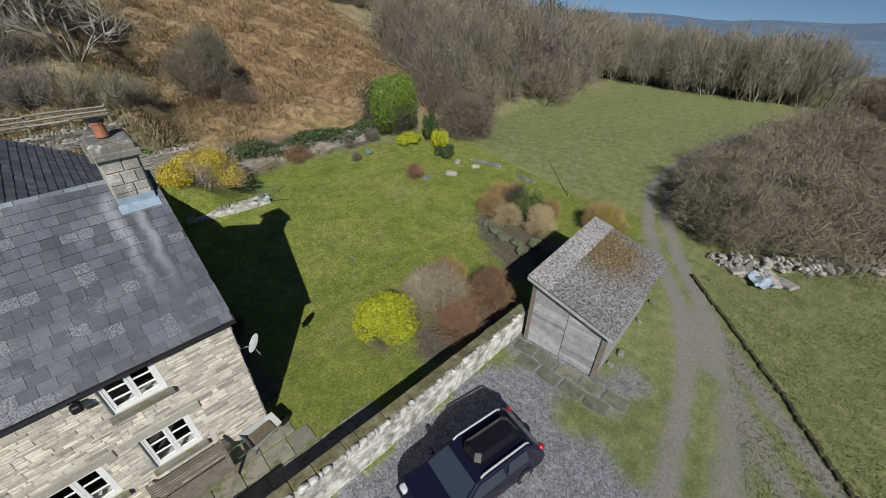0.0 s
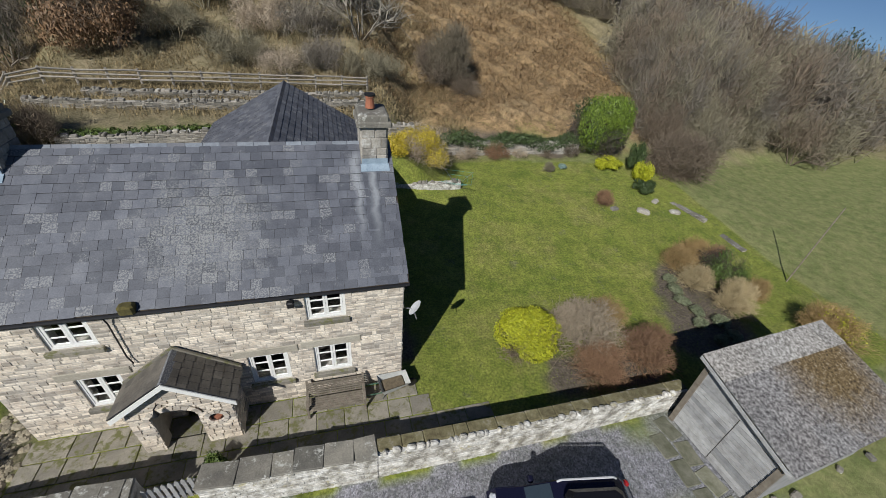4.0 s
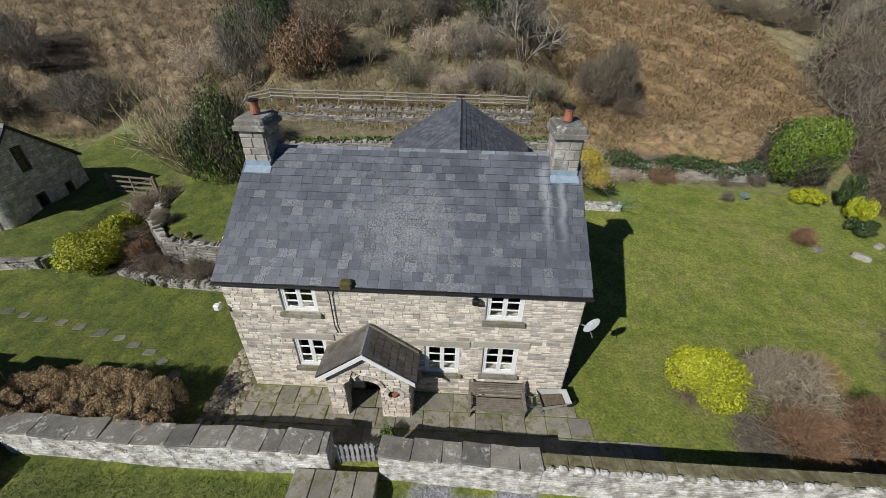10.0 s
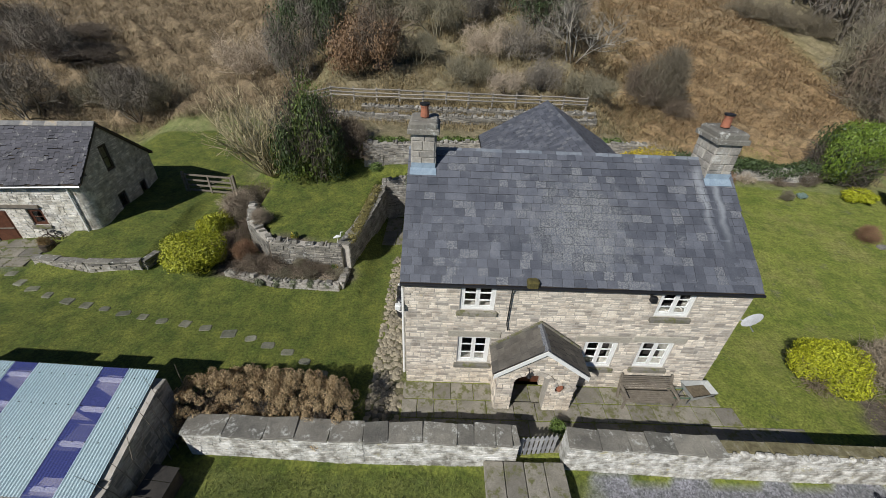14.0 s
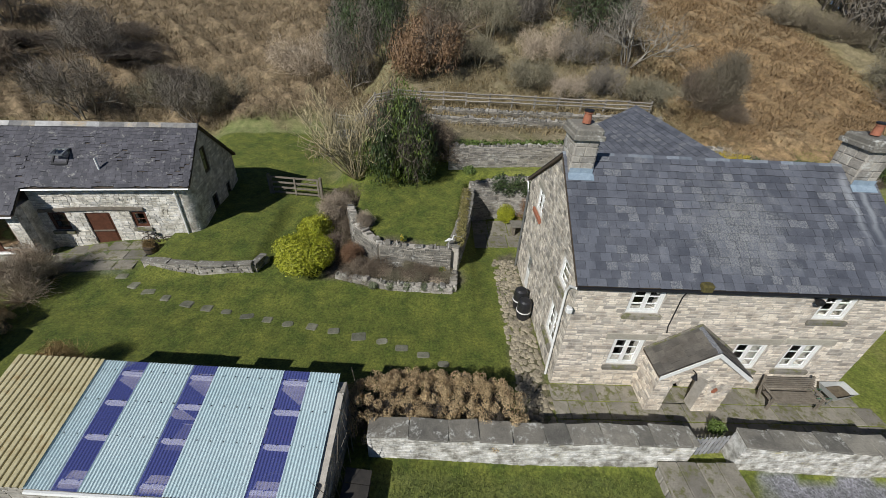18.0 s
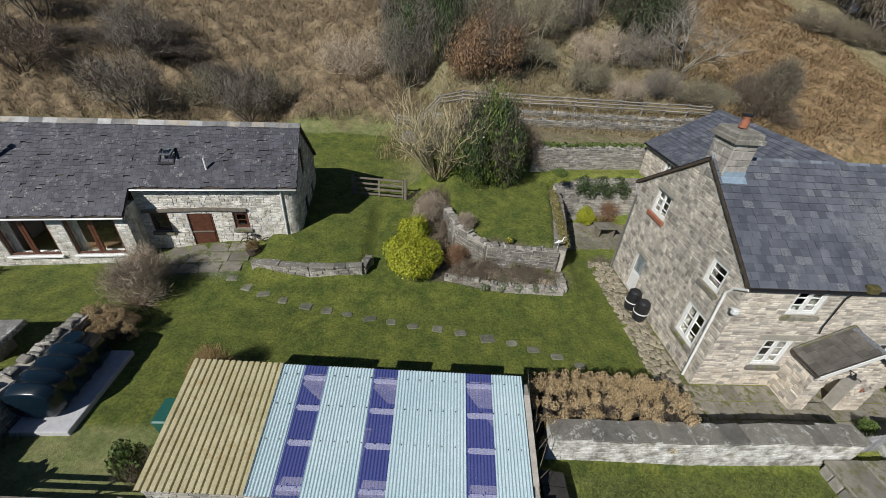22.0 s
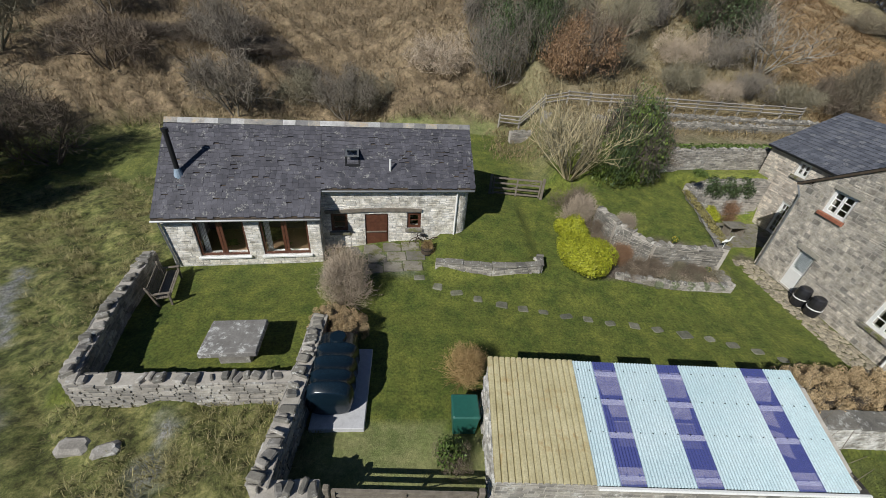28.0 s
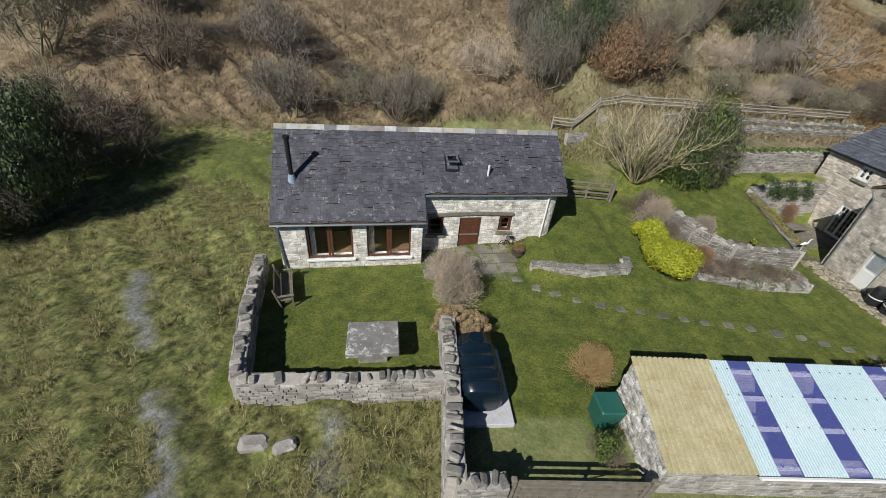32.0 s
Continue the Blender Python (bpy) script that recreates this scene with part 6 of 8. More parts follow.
rail_gate(-14.7, 12.9, gz(-13.4, 12.7), -6, 3.0, 1.2, "grey wooden rail gate by the barn", rails=4)


fence_wood = surface("bleached_rail", [(0.25, (0.20, 0.185, 0.16)), (0.7, (0.36, 0.34, 0.30))], 5, 60, 0.9, random_by="object", spread=0.3)


def fence(pts, h, label, rails=2):
    x0, y0 = pts[0]
    t = thing("post_and_rail_fence", pose(x0, y0, gz(x0, y0)), label, "fence", "field fences")
    z0 = gz(x0, y0)
    for (ax, ay), (bx, by) in zip(pts, pts[1:]):
        n = max(1, round(math.hypot(bx - ax, by - ay) / 1.9))
        for k in range(n + 1):
            x, y = ax + (bx - ax) * k / n, ay + (by - ay) * k / n
            lean = rng.uniform(-0.05, 0.05)
            part("post", Geo().tube([(x - x0, y - y0, gz(x, y) - z0 - 0.2), (x - x0 + lean, y - y0, gz(x, y) - z0 + h)], [0.09, 0.075], 6), fence_wood, t)
            if k < n:
                x2, y2 = ax + (bx - ax) * (k + 1) / n, ay + (by - ay) * (k + 1) / n
                for r in range(rails):
                    zz = h * (0.45 + 0.45 * r / max(1, rails - 1))
                    part("rail", Geo().tube([(x - x0, y - y0 - 0.09, gz(x, y) - z0 + zz + rng.uniform(-0.04, 0.04)), (x2 - x0, y2 - y0 - 0.09, gz(x2, y2) - z0 + zz + rng.uniform(-0.04, 0.04))], 0.06, 5), fence_wood, t)
    return t


fence([(-12.8, 23.0), (-9.5, 22.5), (3.0, 22.3), (12.2, 22.3)], 1.15, "silvered post-and-rail fence along the bank", 3)
bench = thing("garden_bench", pose(7.75, -0.95, 0.03, 0, 0, 0), "weathered slatted wooden bench against the cottage", "bench", "garden benches")
for k in range(6):
    part("seat_slat", Geo().box(0.0, 1.9, 0.0 + k * 0.085, 0.07 + k * 0.085, 0.40, 0.43), old_wood, bench)
for k in range(7):
    z = 0.48 + k * 0.07
    part("back_slat", Geo().box(0.0, 1.9, 0.50 + 0.03 * k, 0.525 + 0.03 * k, z, z + 0.055), old_wood, bench)
for x in (0.0, 1.83):
    part("leg", Geo().box(x, x + 0.07, 0.0, 0.07, 0, 0.62), old_wood, bench)
    part("leg", Geo().slab([(x, 0.48, 0), (x, 0.55, 0), (x, 0.78, 1.0), (x, 0.71, 1.0)], (0.07, 0, 0)), old_wood, bench)
    part("armrest", Geo().rbox(x - 0.02, x + 0.09, -0.05, 0.62, 0.62, 0.66, 0.015), old_wood, bench)
copy_thing(bench, pose(-29.3, 3.1, 0.12, 0, 0, 106))
barrow = thing("wheelbarrow", pose(10.3, -0.75, 0.02, 0, 0, 8), "grey galvanised wheelbarrow parked by the bench", "wheelbarrow")
part("tray", Geo().add([(0, 0, 0.32), (0.75, 0.08, 0.32), (0.75, 0.5, 0.32), (0, 0.58, 0.32), (-0.12, -0.08, 0.62), (0.95, 0.0, 0.58), (0.95, 0.58, 0.58), (-0.12, 0.66, 0.62), (0.03, 0.03, 0.34), (0.72, 0.1, 0.34), (0.72, 0.48, 0.34), (0.03, 0.55, 0.34)], [(3, 2, 1, 0), (0, 1, 5, 4), (1, 2, 6, 5), (2, 3, 7, 6), (3, 0, 4, 7), (8, 9, 10, 11), (4, 5, 9, 8), (5, 6, 10, 9), (6, 7, 11, 10), (7, 4, 8, 11)]), plain("galvanised_tray", (0.46, 0.47, 0.45), 0.55, 0.1), barrow)
part("earth_load", Geo().rbox(0.02, 0.8, 0.04, 0.54, 0.36, 0.47, 0.05), surface("wet_earth", [(0.3, (0.09, 0.07, 0.045)), (0.7, (0.18, 0.145, 0.095))], 9, 40, 1.0), barrow, "brown earth in the tray")
part("wheel", Geo().tube([(1.1, 0.25, 0.18), (1.1, 0.33, 0.18)], 0.18, 14), dark_metal, barrow)
for y in (0.08, 0.5):
    part("handle", Geo().tube([(1.1, 0.29, 0.18), (0.2, y, 0.33), (-0.75, y - 0.02, 0.52)], 0.02, 6), plain("green_tube", (0.06, 0.14, 0.09), 0.5), barrow)
    part("leg", Geo().tube([(0.05, y, 0.33), (-0.05, y, 0.0)], 0.018, 6), grey_metal, barrow)
butt = thing("water_butt", pose(-0.45, 3.55, 0.03), "black plastic water butt with a white band", "water butt")
part("body", Geo().tube([(0, 0, 0), (0, 0, 0.3), (0, 0, 0.75), (0, 0, 0.95)], [0.27, 0.32, 0.31, 0.26], 16), plain("black_plastic", (0.02, 0.02, 0.022), 0.35), butt)
part("lid", Geo().tube([(0, 0, 0.95), (0, 0, 1.02)], [0.28, 0.2], 16), plain("black_lid", (0.025, 0.025, 0.028), 0.35), butt)
part("band", Geo().tube([(0, 0, 0.42), (0, 0, 0.47)], [0.335, 0.335], 16), white, butt)
copy_thing(butt, pose(-0.5, 4.3, 0.03))
tb = thing("garden_table", pose(0.7, 10.95, 0.03, 0, 0, 2), "small grey stone-topped table on the terrace", "table")
part("top", Geo().rbox(-0.65, 0.65, -0.4, 0.4, 0.62, 0.7, 0.02), flag_m, tb)
for x in (-0.45, 0.45):
    part("leg", Geo().box(x - 0.05, x + 0.05, -0.3, 0.3, 0, 0.62), old_wood, tb)
slabt = thing("stone_table", pose(-25.75, 0.6, 0.1, 0, 0, 4), "massive lichen-spotted stone slab table in the yard", "table")
part("slab", Geo().rbox(-0.95, 0.95, -0.8, 0.8, 0.75, 0.95, 0.03), surface("lichened_slab", [(0.3, (0.17, 0.16, 0.145)), (0.7, (0.27, 0.26, 0.24))], 2, 30, 0.95, spot=(0.55, 0.55, 0.52), spot_scale=2.2, spot_at=0.5, speck=7.0), slabt)
part("support", Geo().rbox(-0.55, 0.55, -0.42, 0.42, -0.05, 0.75, 0.04), wall_o, slabt)
tank = thing("oil_tank", pose(-22.0, -0.75, 0.05, 0, 0, 1), "dark green ribbed plastic oil tank on a concrete base", "tank")
green_pl = plain("dark_green_plastic", (0.006, 0.015, 0.024), 0.22, var=0.1)
body = Geo()
TN = 22
prof = [(math.copysign(abs(math.cos(a)) ** 0.62, math.cos(a)) * 0.70, 0.62 + math.copysign(abs(math.sin(a)) ** 0.62, math.sin(a)) * 0.62) for a in (2 * math.pi * (k + 0.5) / TN for k in range(TN))]
ys = [-1.3, -1.25, -1.02, -0.98, -0.92, -0.88, -0.55, -0.5, -0.44, -0.4, 0.0, 0.05, 0.11, 0.15, 0.55, 0.6, 0.66, 0.7, 1.2, 1.3]
sc = [0.82, 0.95, 1, 1.05, 1.05, 1, 1, 1.05, 1.05, 1, 1, 1.05, 1.05, 1, 1, 1.05, 1.05, 1, 0.95, 0.8]
vs = [(px * s_, y, 0.25 + 0.62 + (pz - 0.62) * s_) for y, s_ in zip(ys, sc) for px, pz in prof]
fs = [(i * TN + k, i * TN + (k + 1) % TN, (i + 1) * TN + (k + 1) % TN, (i + 1) * TN + k) for i in range(len(ys) - 1) for k in range(TN)] + [tuple(range(TN)), tuple(range(len(vs) - 1, len(vs) - TN - 1, -1))]
part("body", body.add(vs, fs), green_pl, tank, smooth=True)
part("cap", Geo().tube([(0, 0.9, 1.45), (0, 0.9, 1.56)], [0.3, 0.26], 16), green_pl, tank, "round inspection lid")
part("base", Geo().rbox(-0.6, 1.1, -1.7, 1.5, 0.0, 0.24, 0.02), plain("concrete", (0.52, 0.52, 0.53), 0.9), tank, "pale concrete plinth")
bin_ = thing("compost_bin", pose(-17.75, -2.15, 0.02, 0, 0, 0), "green plastic compost bin with a hinged lid", "bin")
gm = plain("green_plastic", (0.02, 0.11, 0.085), 0.45)
part("body", Geo().add([(-0.35, -0.35, 0), (0.35, -0.35, 0), (0.35, 0.35, 0), (-0.35, 0.35, 0), (-0.4, -0.4, 0.95), (0.4, -0.4, 0.95), (0.4, 0.4, 0.95), (-0.4, 0.4, 0.95)], [(3, 2, 1, 0), (4, 5, 6, 7), (0, 1, 5, 4), (1, 2, 6, 5), (2, 3, 7, 6), (3, 0, 4, 7)]), gm, bin_)
part("lid", Geo().rbox(-0.43, 0.43, -0.43, 0.43, 0.952, 1.05, 0.04), gm, bin_)
bike = thing("old_bicycle", barn.matrix_basis @ pose(MID + 4.25, SET - 0.28, 0.1, -8, 0, 0), "rusty old bicycle leaning on the barn wall", "bicycle")
rust = surface("rusty_iron", [(0.3, (0.02, 0.016, 0.014)), (0.7, (0.07, 0.04, 0.025))], 12, 60, 0.7, 0.2)
for cx in (0.33, 1.35):
    wh = part("wheel", Geo().tube([(cx + 0.31 * math.cos(a), 0, 0.33 + 0.31 * math.sin(a)) for a in (2 * math.pi * k / 24 for k in range(25))], 0.022, 6), rust, bike)
    for k in range(6):
        a = math.pi * k / 6
        part("spoke", Geo().tube([(cx + 0.3 * math.cos(a), 0.0, 0.33 + 0.3 * math.sin(a)), (cx - 0.3 * math.cos(a), 0.0, 0.33 - 0.3 * math.sin(a))], 0.006, 4), rust, wh)
for pts_ in (((1.35, 0, 0.33), (0.85, 0, 0.30), (0.72, 0, 0.80)), ((0.85, 0, 0.30), (0.42, 0, 0.72)), ((0.74, 0, 0.74), (0.44, 0, 0.76)), ((1.35, 0, 0.33), (0.74, 0, 0.72)), ((0.33, 0, 0.33), (0.45, 0, 0.90))):
    part("frame_tube", Geo().tube(list(pts_), 0.018, 6), rust, bike)
part("handlebar", Geo().tube([(0.30, -0.26, 0.90), (0.47, -0.1, 0.93), (0.47, 0.1, 0.93), (0.30, 0.24, 0.90)], 0.015, 6), rust, bike)
part("saddle", Geo().rbox(0.58, 0.84, -0.07, 0.07, 0.80, 0.86, 0.025), dark_metal, bike)
part("crank", Geo().tube([(0.85, -0.05, 0.30), (0.85, 0.05, 0.30)], 0.09, 12), rust, bike)
pot = thing("barrel_planter", barn.matrix_basis @ pose(MID + 5.1, SET - 1.0, 0.2), "half-barrel planter beside the barn door", "planter")
part("barrel", Geo().tube([(0, 0, 0), (0, 0, 0.3), (0, 0, 0.5)], [0.25, 0.33, 0.33], 14), dark_wood, pot)
for r_ in (0.12, 0.4):
    part("hoop", Geo().tube([(0, 0, r_), (0, 0, r_ + 0.04)], [0.315 if r_ < 0.2 else 0.34] * 2, 14), dark_metal, pot)
solo("bird_figure", Geo().tube([(0, 0, 0), (0, 0, 0.45)], 0.012, 5).tube([(-0.2, 0, 0.45), (0, 0, 0.55), (0.16, 0, 0.58), (0.2, 0, 0.8), (0.32, 0, 0.82)], [0.02, 0.08, 0.04, 0.025, 0.01], 8), white, pose(-3.85, 6.4, 1.7), "white ornamental wading-bird figure on the wall", "ornament")
air = thing("rotary_airer", pose(16.86, 12.97, 0), "green rotary clothes airer on the lawn", "clothes airer")
part("pole", Geo().tube([(0, 0, 0), (0, 0, 1.75)], 0.025, 8), plain("green_steel", (0.05, 0.22, 0.18), 0.4, 0.3), air)
for k in range(4):
    a = math.pi / 2 * k + 0.4
    part("arm", Geo().tube([(0, 0, 1.2), (1.35 * math.cos(a), 1.35 * math.sin(a), 1.9)], 0.015, 5), grey_metal, air)
for r_ in (0.5, 0.85, 1.2):
    part("line", Geo().tube([(r_ * 1.1 * math.cos(math.pi / 2 * k + 0.4), r_ * 1.1 * math.sin(math.pi / 2 * k + 0.4), 1.25 + 0.5 * r_) for k in range(5)], 0.008, 4), plain("green_cord", (0.05, 0.3, 0.24), 0.5), air)
solo("tree_stump", Geo().tube([(0, 0, -0.1), (0, 0, 0.18), (0, 0, 0.25)], [0.36, 0.3, 0.27], 12), old_wood, pose(25.3, 7.03, 0), "sawn tree stump in the lawn", "stump")
for x, y, w, r_ in ((28.7, 9.2, 0.42, -40), (26.8, 9.7, 0.3, 10), (30.4, 10.2, 0.3, 30), (31.0, 8.9, 0.35, -20), (-29.0, -2.9, 0.45, 5), (-28.1, -3.0, 0.35, 20), (33.3, -8.8, 0.5, 0), (34.4, -9.5, 0.6, 0), (-13.2, 6.6, 0.35, 0)):
    solo("boulder", Geo().rbox(-w, w, -w * 0.6, w * 0.6, -0.1, w * 0.5, w * 0.25), wall_o, pose(x, y, gz(x, y), rng.uniform(-8, 8), rng.uniform(-8, 8), r_), "grey lichened boulder on the grass", "stone", "loose stones")
heap = Geo()
for i in range(90):
    a, q = rng.uniform(0, 6.28), rng.random() ** 0.6
    x, y = 32.6 + 0.9 * q * math.cos(a), -8.3 + 1.5 * q * math.sin(a)
    r_ = rng.uniform(0.08, 0.22)
    m = pose(x, y, gz(x, y) + 0.7 * (1 - q) * rng.random(), rng.uniform(0, 90), rng.uniform(0, 90), rng.uniform(0, 90))
    heap.rbox(-r_, r_, -r_ * 0.7, r_ * 0.7, -r_ * 0.5, r_ * 0.5, r_ * 0.25, m)
for i in range(170):
    u_ = rng.random()
    x, y = 33.0 + 6.0 * u_ + rng.gauss(0, 0.3), -8.9 - 6.0 * u_ + rng.gauss(0, 0.3)
    r_ = rng.uniform(0.09, 0.24)
    heap.rbox(-r_, r_, -r_ * 0.7, r_ * 0.7, -r_ * 0.5, r_ * 0.5, r_ * 0.25, pose(x, y, gz(x, y) + rng.uniform(0, 0.4), rng.uniform(0, 90), rng.uniform(0, 90), rng.uniform(0, 90)))
solo("rubble_heap", heap, wall_i, pose(0, 0, 0), "tumbled heap of pale field stones", "stones", kind="stuff")
tarp = Geo()
tn = 9
tarp.add([(0.16 * i + 0.03 * math.sin(j * 2.1), 0.13 * j + 0.04 * math.sin(i * 1.7), 0.10 + 0.07 * math.sin(i * 1.3 + j * 0.9) + 0.05 * math.cos(j * 1.9 - i)) for i in range(tn) for j in range(tn)], [(i * tn + j, (i + 1) * tn + j, (i + 1) * tn + j + 1, i * tn + j + 1) for i in range(tn - 1) for j in range(tn - 1)])
solo("tarpaulin", tarp, surface("faded_blue_sheet", [(0.4, (0.36, 0.38, 0.42)), (0.6, (0.36, 0.47, 0.55))], 4, 40, 0.6), pose(31.5, -10.2, 0.12, 0, 0, 35), "crumpled faded blue and grey sheeting", "tarpaulin")
for k in range(6):
    solo("stone_slab", Geo().rbox(-0.5, 0.5, -0.32, 0.32, -0.05, 0.1, 0.04), wall_o, pose(32.0 + 0.1 * k, -8.2 - 0.42 * k, 0.08, rng.uniform(-9, 9), rng.uniform(-9, 9), rng.uniform(0, 90)), "pale stone slab dumped on the grass", "stone", "dumped slabs")
for x, y, h, a, b in ((33.0, 2.1, 4.5, 0.85, 0.3), (60.4, 16.5, 3.2, 0.9, -0.9)):
    solo("telegraph_pole", Geo().tube([(0, 0, -0.3), (a, b, h)], [0.034, 0.026], 8), old_wood, pose(x, y, gz(x, y)), "thin leaning wooden pole in the field", "pole")

# ---------- the car ----------
car = thing("parked_car", pose(14.56, -5.75, gz(14.56, -5.75), 0, 0, 170), "dark navy hatchback with a black roof box parked on gravel", "car")
navy = plain("navy_paint", (0.012, 0.013, 0.034), 0.18, 0.3, var=0.05)
bright_rail = plain("satin_aluminium", (0.62, 0.63, 0.65), 0.35, 0.2)
tint = plain("dark_glass", (0.035, 0.05, 0.065), 0.06, 0.0, var=0.02)
prof = [(-2.0, 0.35), (-2.05, 0.75), (-1.95, 1.0), (-1.55, 1.55), (-1.3, 1.66), (0.2, 1.68), (0.45, 1.6), (1.1, 1.08), (1.85, 0.92), (2.08, 0.7), (2.05, 0.3)]
cb = Geo()
vs = []
for y, k, low in ((-0.86, 0.0, 1), (-0.82, 1.0, 1), (0.82, 1.0, 1), (0.86, 0.0, 1)):
    for x, z in prof:
        inset = max(0.0, z - 0.95) * 0.26
        vs.append((x, (abs(y) - inset) * (1 if y > 0 else -1), z if k or z < 1.0 else z - 0.03))
m_ = len(prof)
fs = [(r * m_ + i, r * m_ + (i + 1) % m_, (r + 1) * m_ + (i + 1) % m_, (r + 1) * m_ + i) for r in range(3) for i in range(m_)] + [tuple(range(m_)), tuple(range(4 * m_ - 1, 3 * m_ - 1, -1))]
part("body", cb.add(vs, fs), navy, car)
part("windscreen", Geo().slab([(0.48, -0.62, 1.58), (0.48, 0.62, 1.58), (1.08, 0.74, 1.12), (1.08, -0.74, 1.12)], (0.012, 0, 0.02)), tint, car, "dark windscreen")
part("rear_window", Geo().slab([(-1.6, -0.62, 1.52), (-1.6, 0.62, 1.52), (-1.94, 0.74, 1.08), (-1.94, -0.74, 1.08)], (-0.02, 0, 0.012)), tint, car)
for sy in (-1, 1):
    for a, b in ((-1.35, -0.55), (-0.48, 0.5)):
        part("side_window", Geo().slab([(a, sy * 0.815, 1.1), (b + (0.35 if b > 0 else 0), sy * 0.815, 1.1), (b - 0.1, sy * 0.70, 1.52), (a + 0.08, sy * 0.70, 1.52)], (0, sy * 0.016, 0.004)), tint, car)
    for x in (-1.3, 1.35):
        w = part("wheel", Geo().tube([(x, sy * 0.70, 0.31), (x, sy * 0.885, 0.31)], 0.31, 18), plain("tyre", (0.02, 0.02, 0.02), 0.8), car)
        part("rim", Geo().tube([(x, sy * 0.886, 0.31), (x, sy * 0.90, 0.31)], [0.2, 0.19], 12), grey_metal, w)
    part("mirror", Geo().rbox(0.75, 0.9, sy * 0.98 - 0.1, sy * 0.98 + 0.1, 1.02, 1.16, 0.03), navy, car)
    part("roof_rail", Geo().tube([(-1.4, sy * 0.62, 1.66), (-1.3, sy * 0.62, 1.75), (0.2, sy * 0.62, 1.75), (0.3, sy * 0.62, 1.66)], 0.03, 6), bright_rail, car, "silver roof rail")
    part("headlight", Geo().rbox(1.75, 2.03, sy * 0.62 - 0.14, sy * 0.62 + 0.14, 0.72, 0.9, 0.05), plain("lamp_glass", (0.6, 0.62, 0.65), 0.1), car)
    part("tail_light", Geo().rbox(-2.03, -1.85, sy * 0.72 - 0.1, sy * 0.72 + 0.08, 0.85, 1.15, 0.04), plain("red_lens", (0.4, 0.02, 0.02), 0.2), car)
part("roof_box", Geo().rbox(-1.3, 0.3, -0.3, 0.42, 1.76, 2.06, 0.13), plain("black_gloss", (0.010, 0.010, 0.012), 0.25), car, "black roof box")
part("number_plate", Geo().box(2.07, 2.085, -0.26, 0.26, 0.42, 0.53), white, car)

copy_thing(car, pose(9.75, -6.55, gz(9.75, -6.55), 0, 0, 176))

# ---------- plants ----------
def twig_mat(name, a, b):
    return surface(name, [(0.3, a), (0.7, b)], 3, 40, 0.9, relief=0.2, random_by="object", spread=0.25)


bark_grey = twig_mat("grey_twigs", (0.16, 0.143, 0.117), (0.265, 0.235, 0.192))
bark_brown = twig_mat("brown_twigs", (0.14, 0.11, 0.08), (0.23, 0.185, 0.135))
bark_red = twig_mat("russet_twigs", (0.20, 0.115, 0.065), (0.32, 0.20, 0.12))
bark_olive = twig_mat("olive_twigs", (0.185, 0.168, 0.112), (0.295, 0.27, 0.187))
bark_pale = twig_mat("pale_bark", (0.25, 0.23, 0.19), (0.39, 0.36, 0.30))
bark_straw = twig_mat("straw_twigs", (0.34, 0.28, 0.21), (0.50, 0.42, 0.32))
bark_bramble = twig_mat("bramble_stems", (0.12, 0.10, 0.08), (0.20, 0.165, 0.125))
bark_hay = twig_mat("hay_stems", (0.34, 0.275, 0.155), (0.50, 0.415, 0.25))
bark_thorn = twig_mat("thorn_twigs", (0.15, 0.128, 0.09), (0.26, 0.225, 0.16))
bark_hazel = twig_mat("hazel_twigs", (0.21, 0.185, 0.14), (0.33, 0.30, 0.235))
bark_gold = twig_mat("golden_stems", (0.30, 0.205, 0.085), (0.46, 0.33, 0.155))
bark_taupe = twig_mat("taupe_twigs", (0.27, 0.225, 0.165), (0.42, 0.36, 0.27))
bark_willow = twig_mat("willow_stems", (0.36, 0.31, 0.18), (0.54, 0.47, 0.29))
bark_dark = twig_mat("dark_bark", (0.06, 0.05, 0.04), (0.12, 0.10, 0.08))


def leaf_mat(name, a, b, rough=0.6):
    return surface(name, [(0.3, a), (0.7, b)], 2.0, 30, rough, relief=0.1, random_by="island", spread=0.45)


leaf_laurel = leaf_mat("laurel_leaf", (0.11, 0.19, 0.02), (0.20, 0.285, 0.035), 0.5)
leaf_evergreen = leaf_mat("evergreen_leaf", (0.07, 0.13, 0.025), (0.14, 0.21, 0.045), 0.5)
leaf_acid = leaf_mat("acid_lime_leaf", (0.31, 0.355, 0.012), (0.50, 0.52, 0.03))
leaf_sage = leaf_mat("sage_leaf", (0.13, 0.16, 0.09), (0.24, 0.27, 0.17))
leaf_glossy = leaf_mat("glossy_leaf", (0.065, 0.11, 0.02), (0.16, 0.215, 0.045), 0.4)
leaf_lime = leaf_mat("lime_leaf", (0.25, 0.29, 0.014), (0.43, 0.45, 0.03))
leaf_dark = leaf_mat("ivy_leaf", (0.035, 0.065, 0.02), (0.075, 0.11, 0.035), 0.6)
leaf_gold = leaf_mat("forsythia_flower", (0.42, 0.33, 0.02), (0.60, 0.49, 0.05))
leaf_orange = leaf_mat("beech_leaf", (0.18, 0.112, 0.06), (0.31, 0.195, 0.105))
leaf_dry = leaf_mat("dry_flowerhead", (0.39, 0.29, 0.155), (0.60, 0.465, 0.28), 0.9)
tuss_leaf = leaf_mat("dry_moss", (0.16, 0.15, 0.05), (0.30, 0.26, 0.10), 0.9)
leaf_blue = leaf_mat("glaucous_leaf", (0.16, 0.26, 0.24), (0.28, 0.38, 0.36))
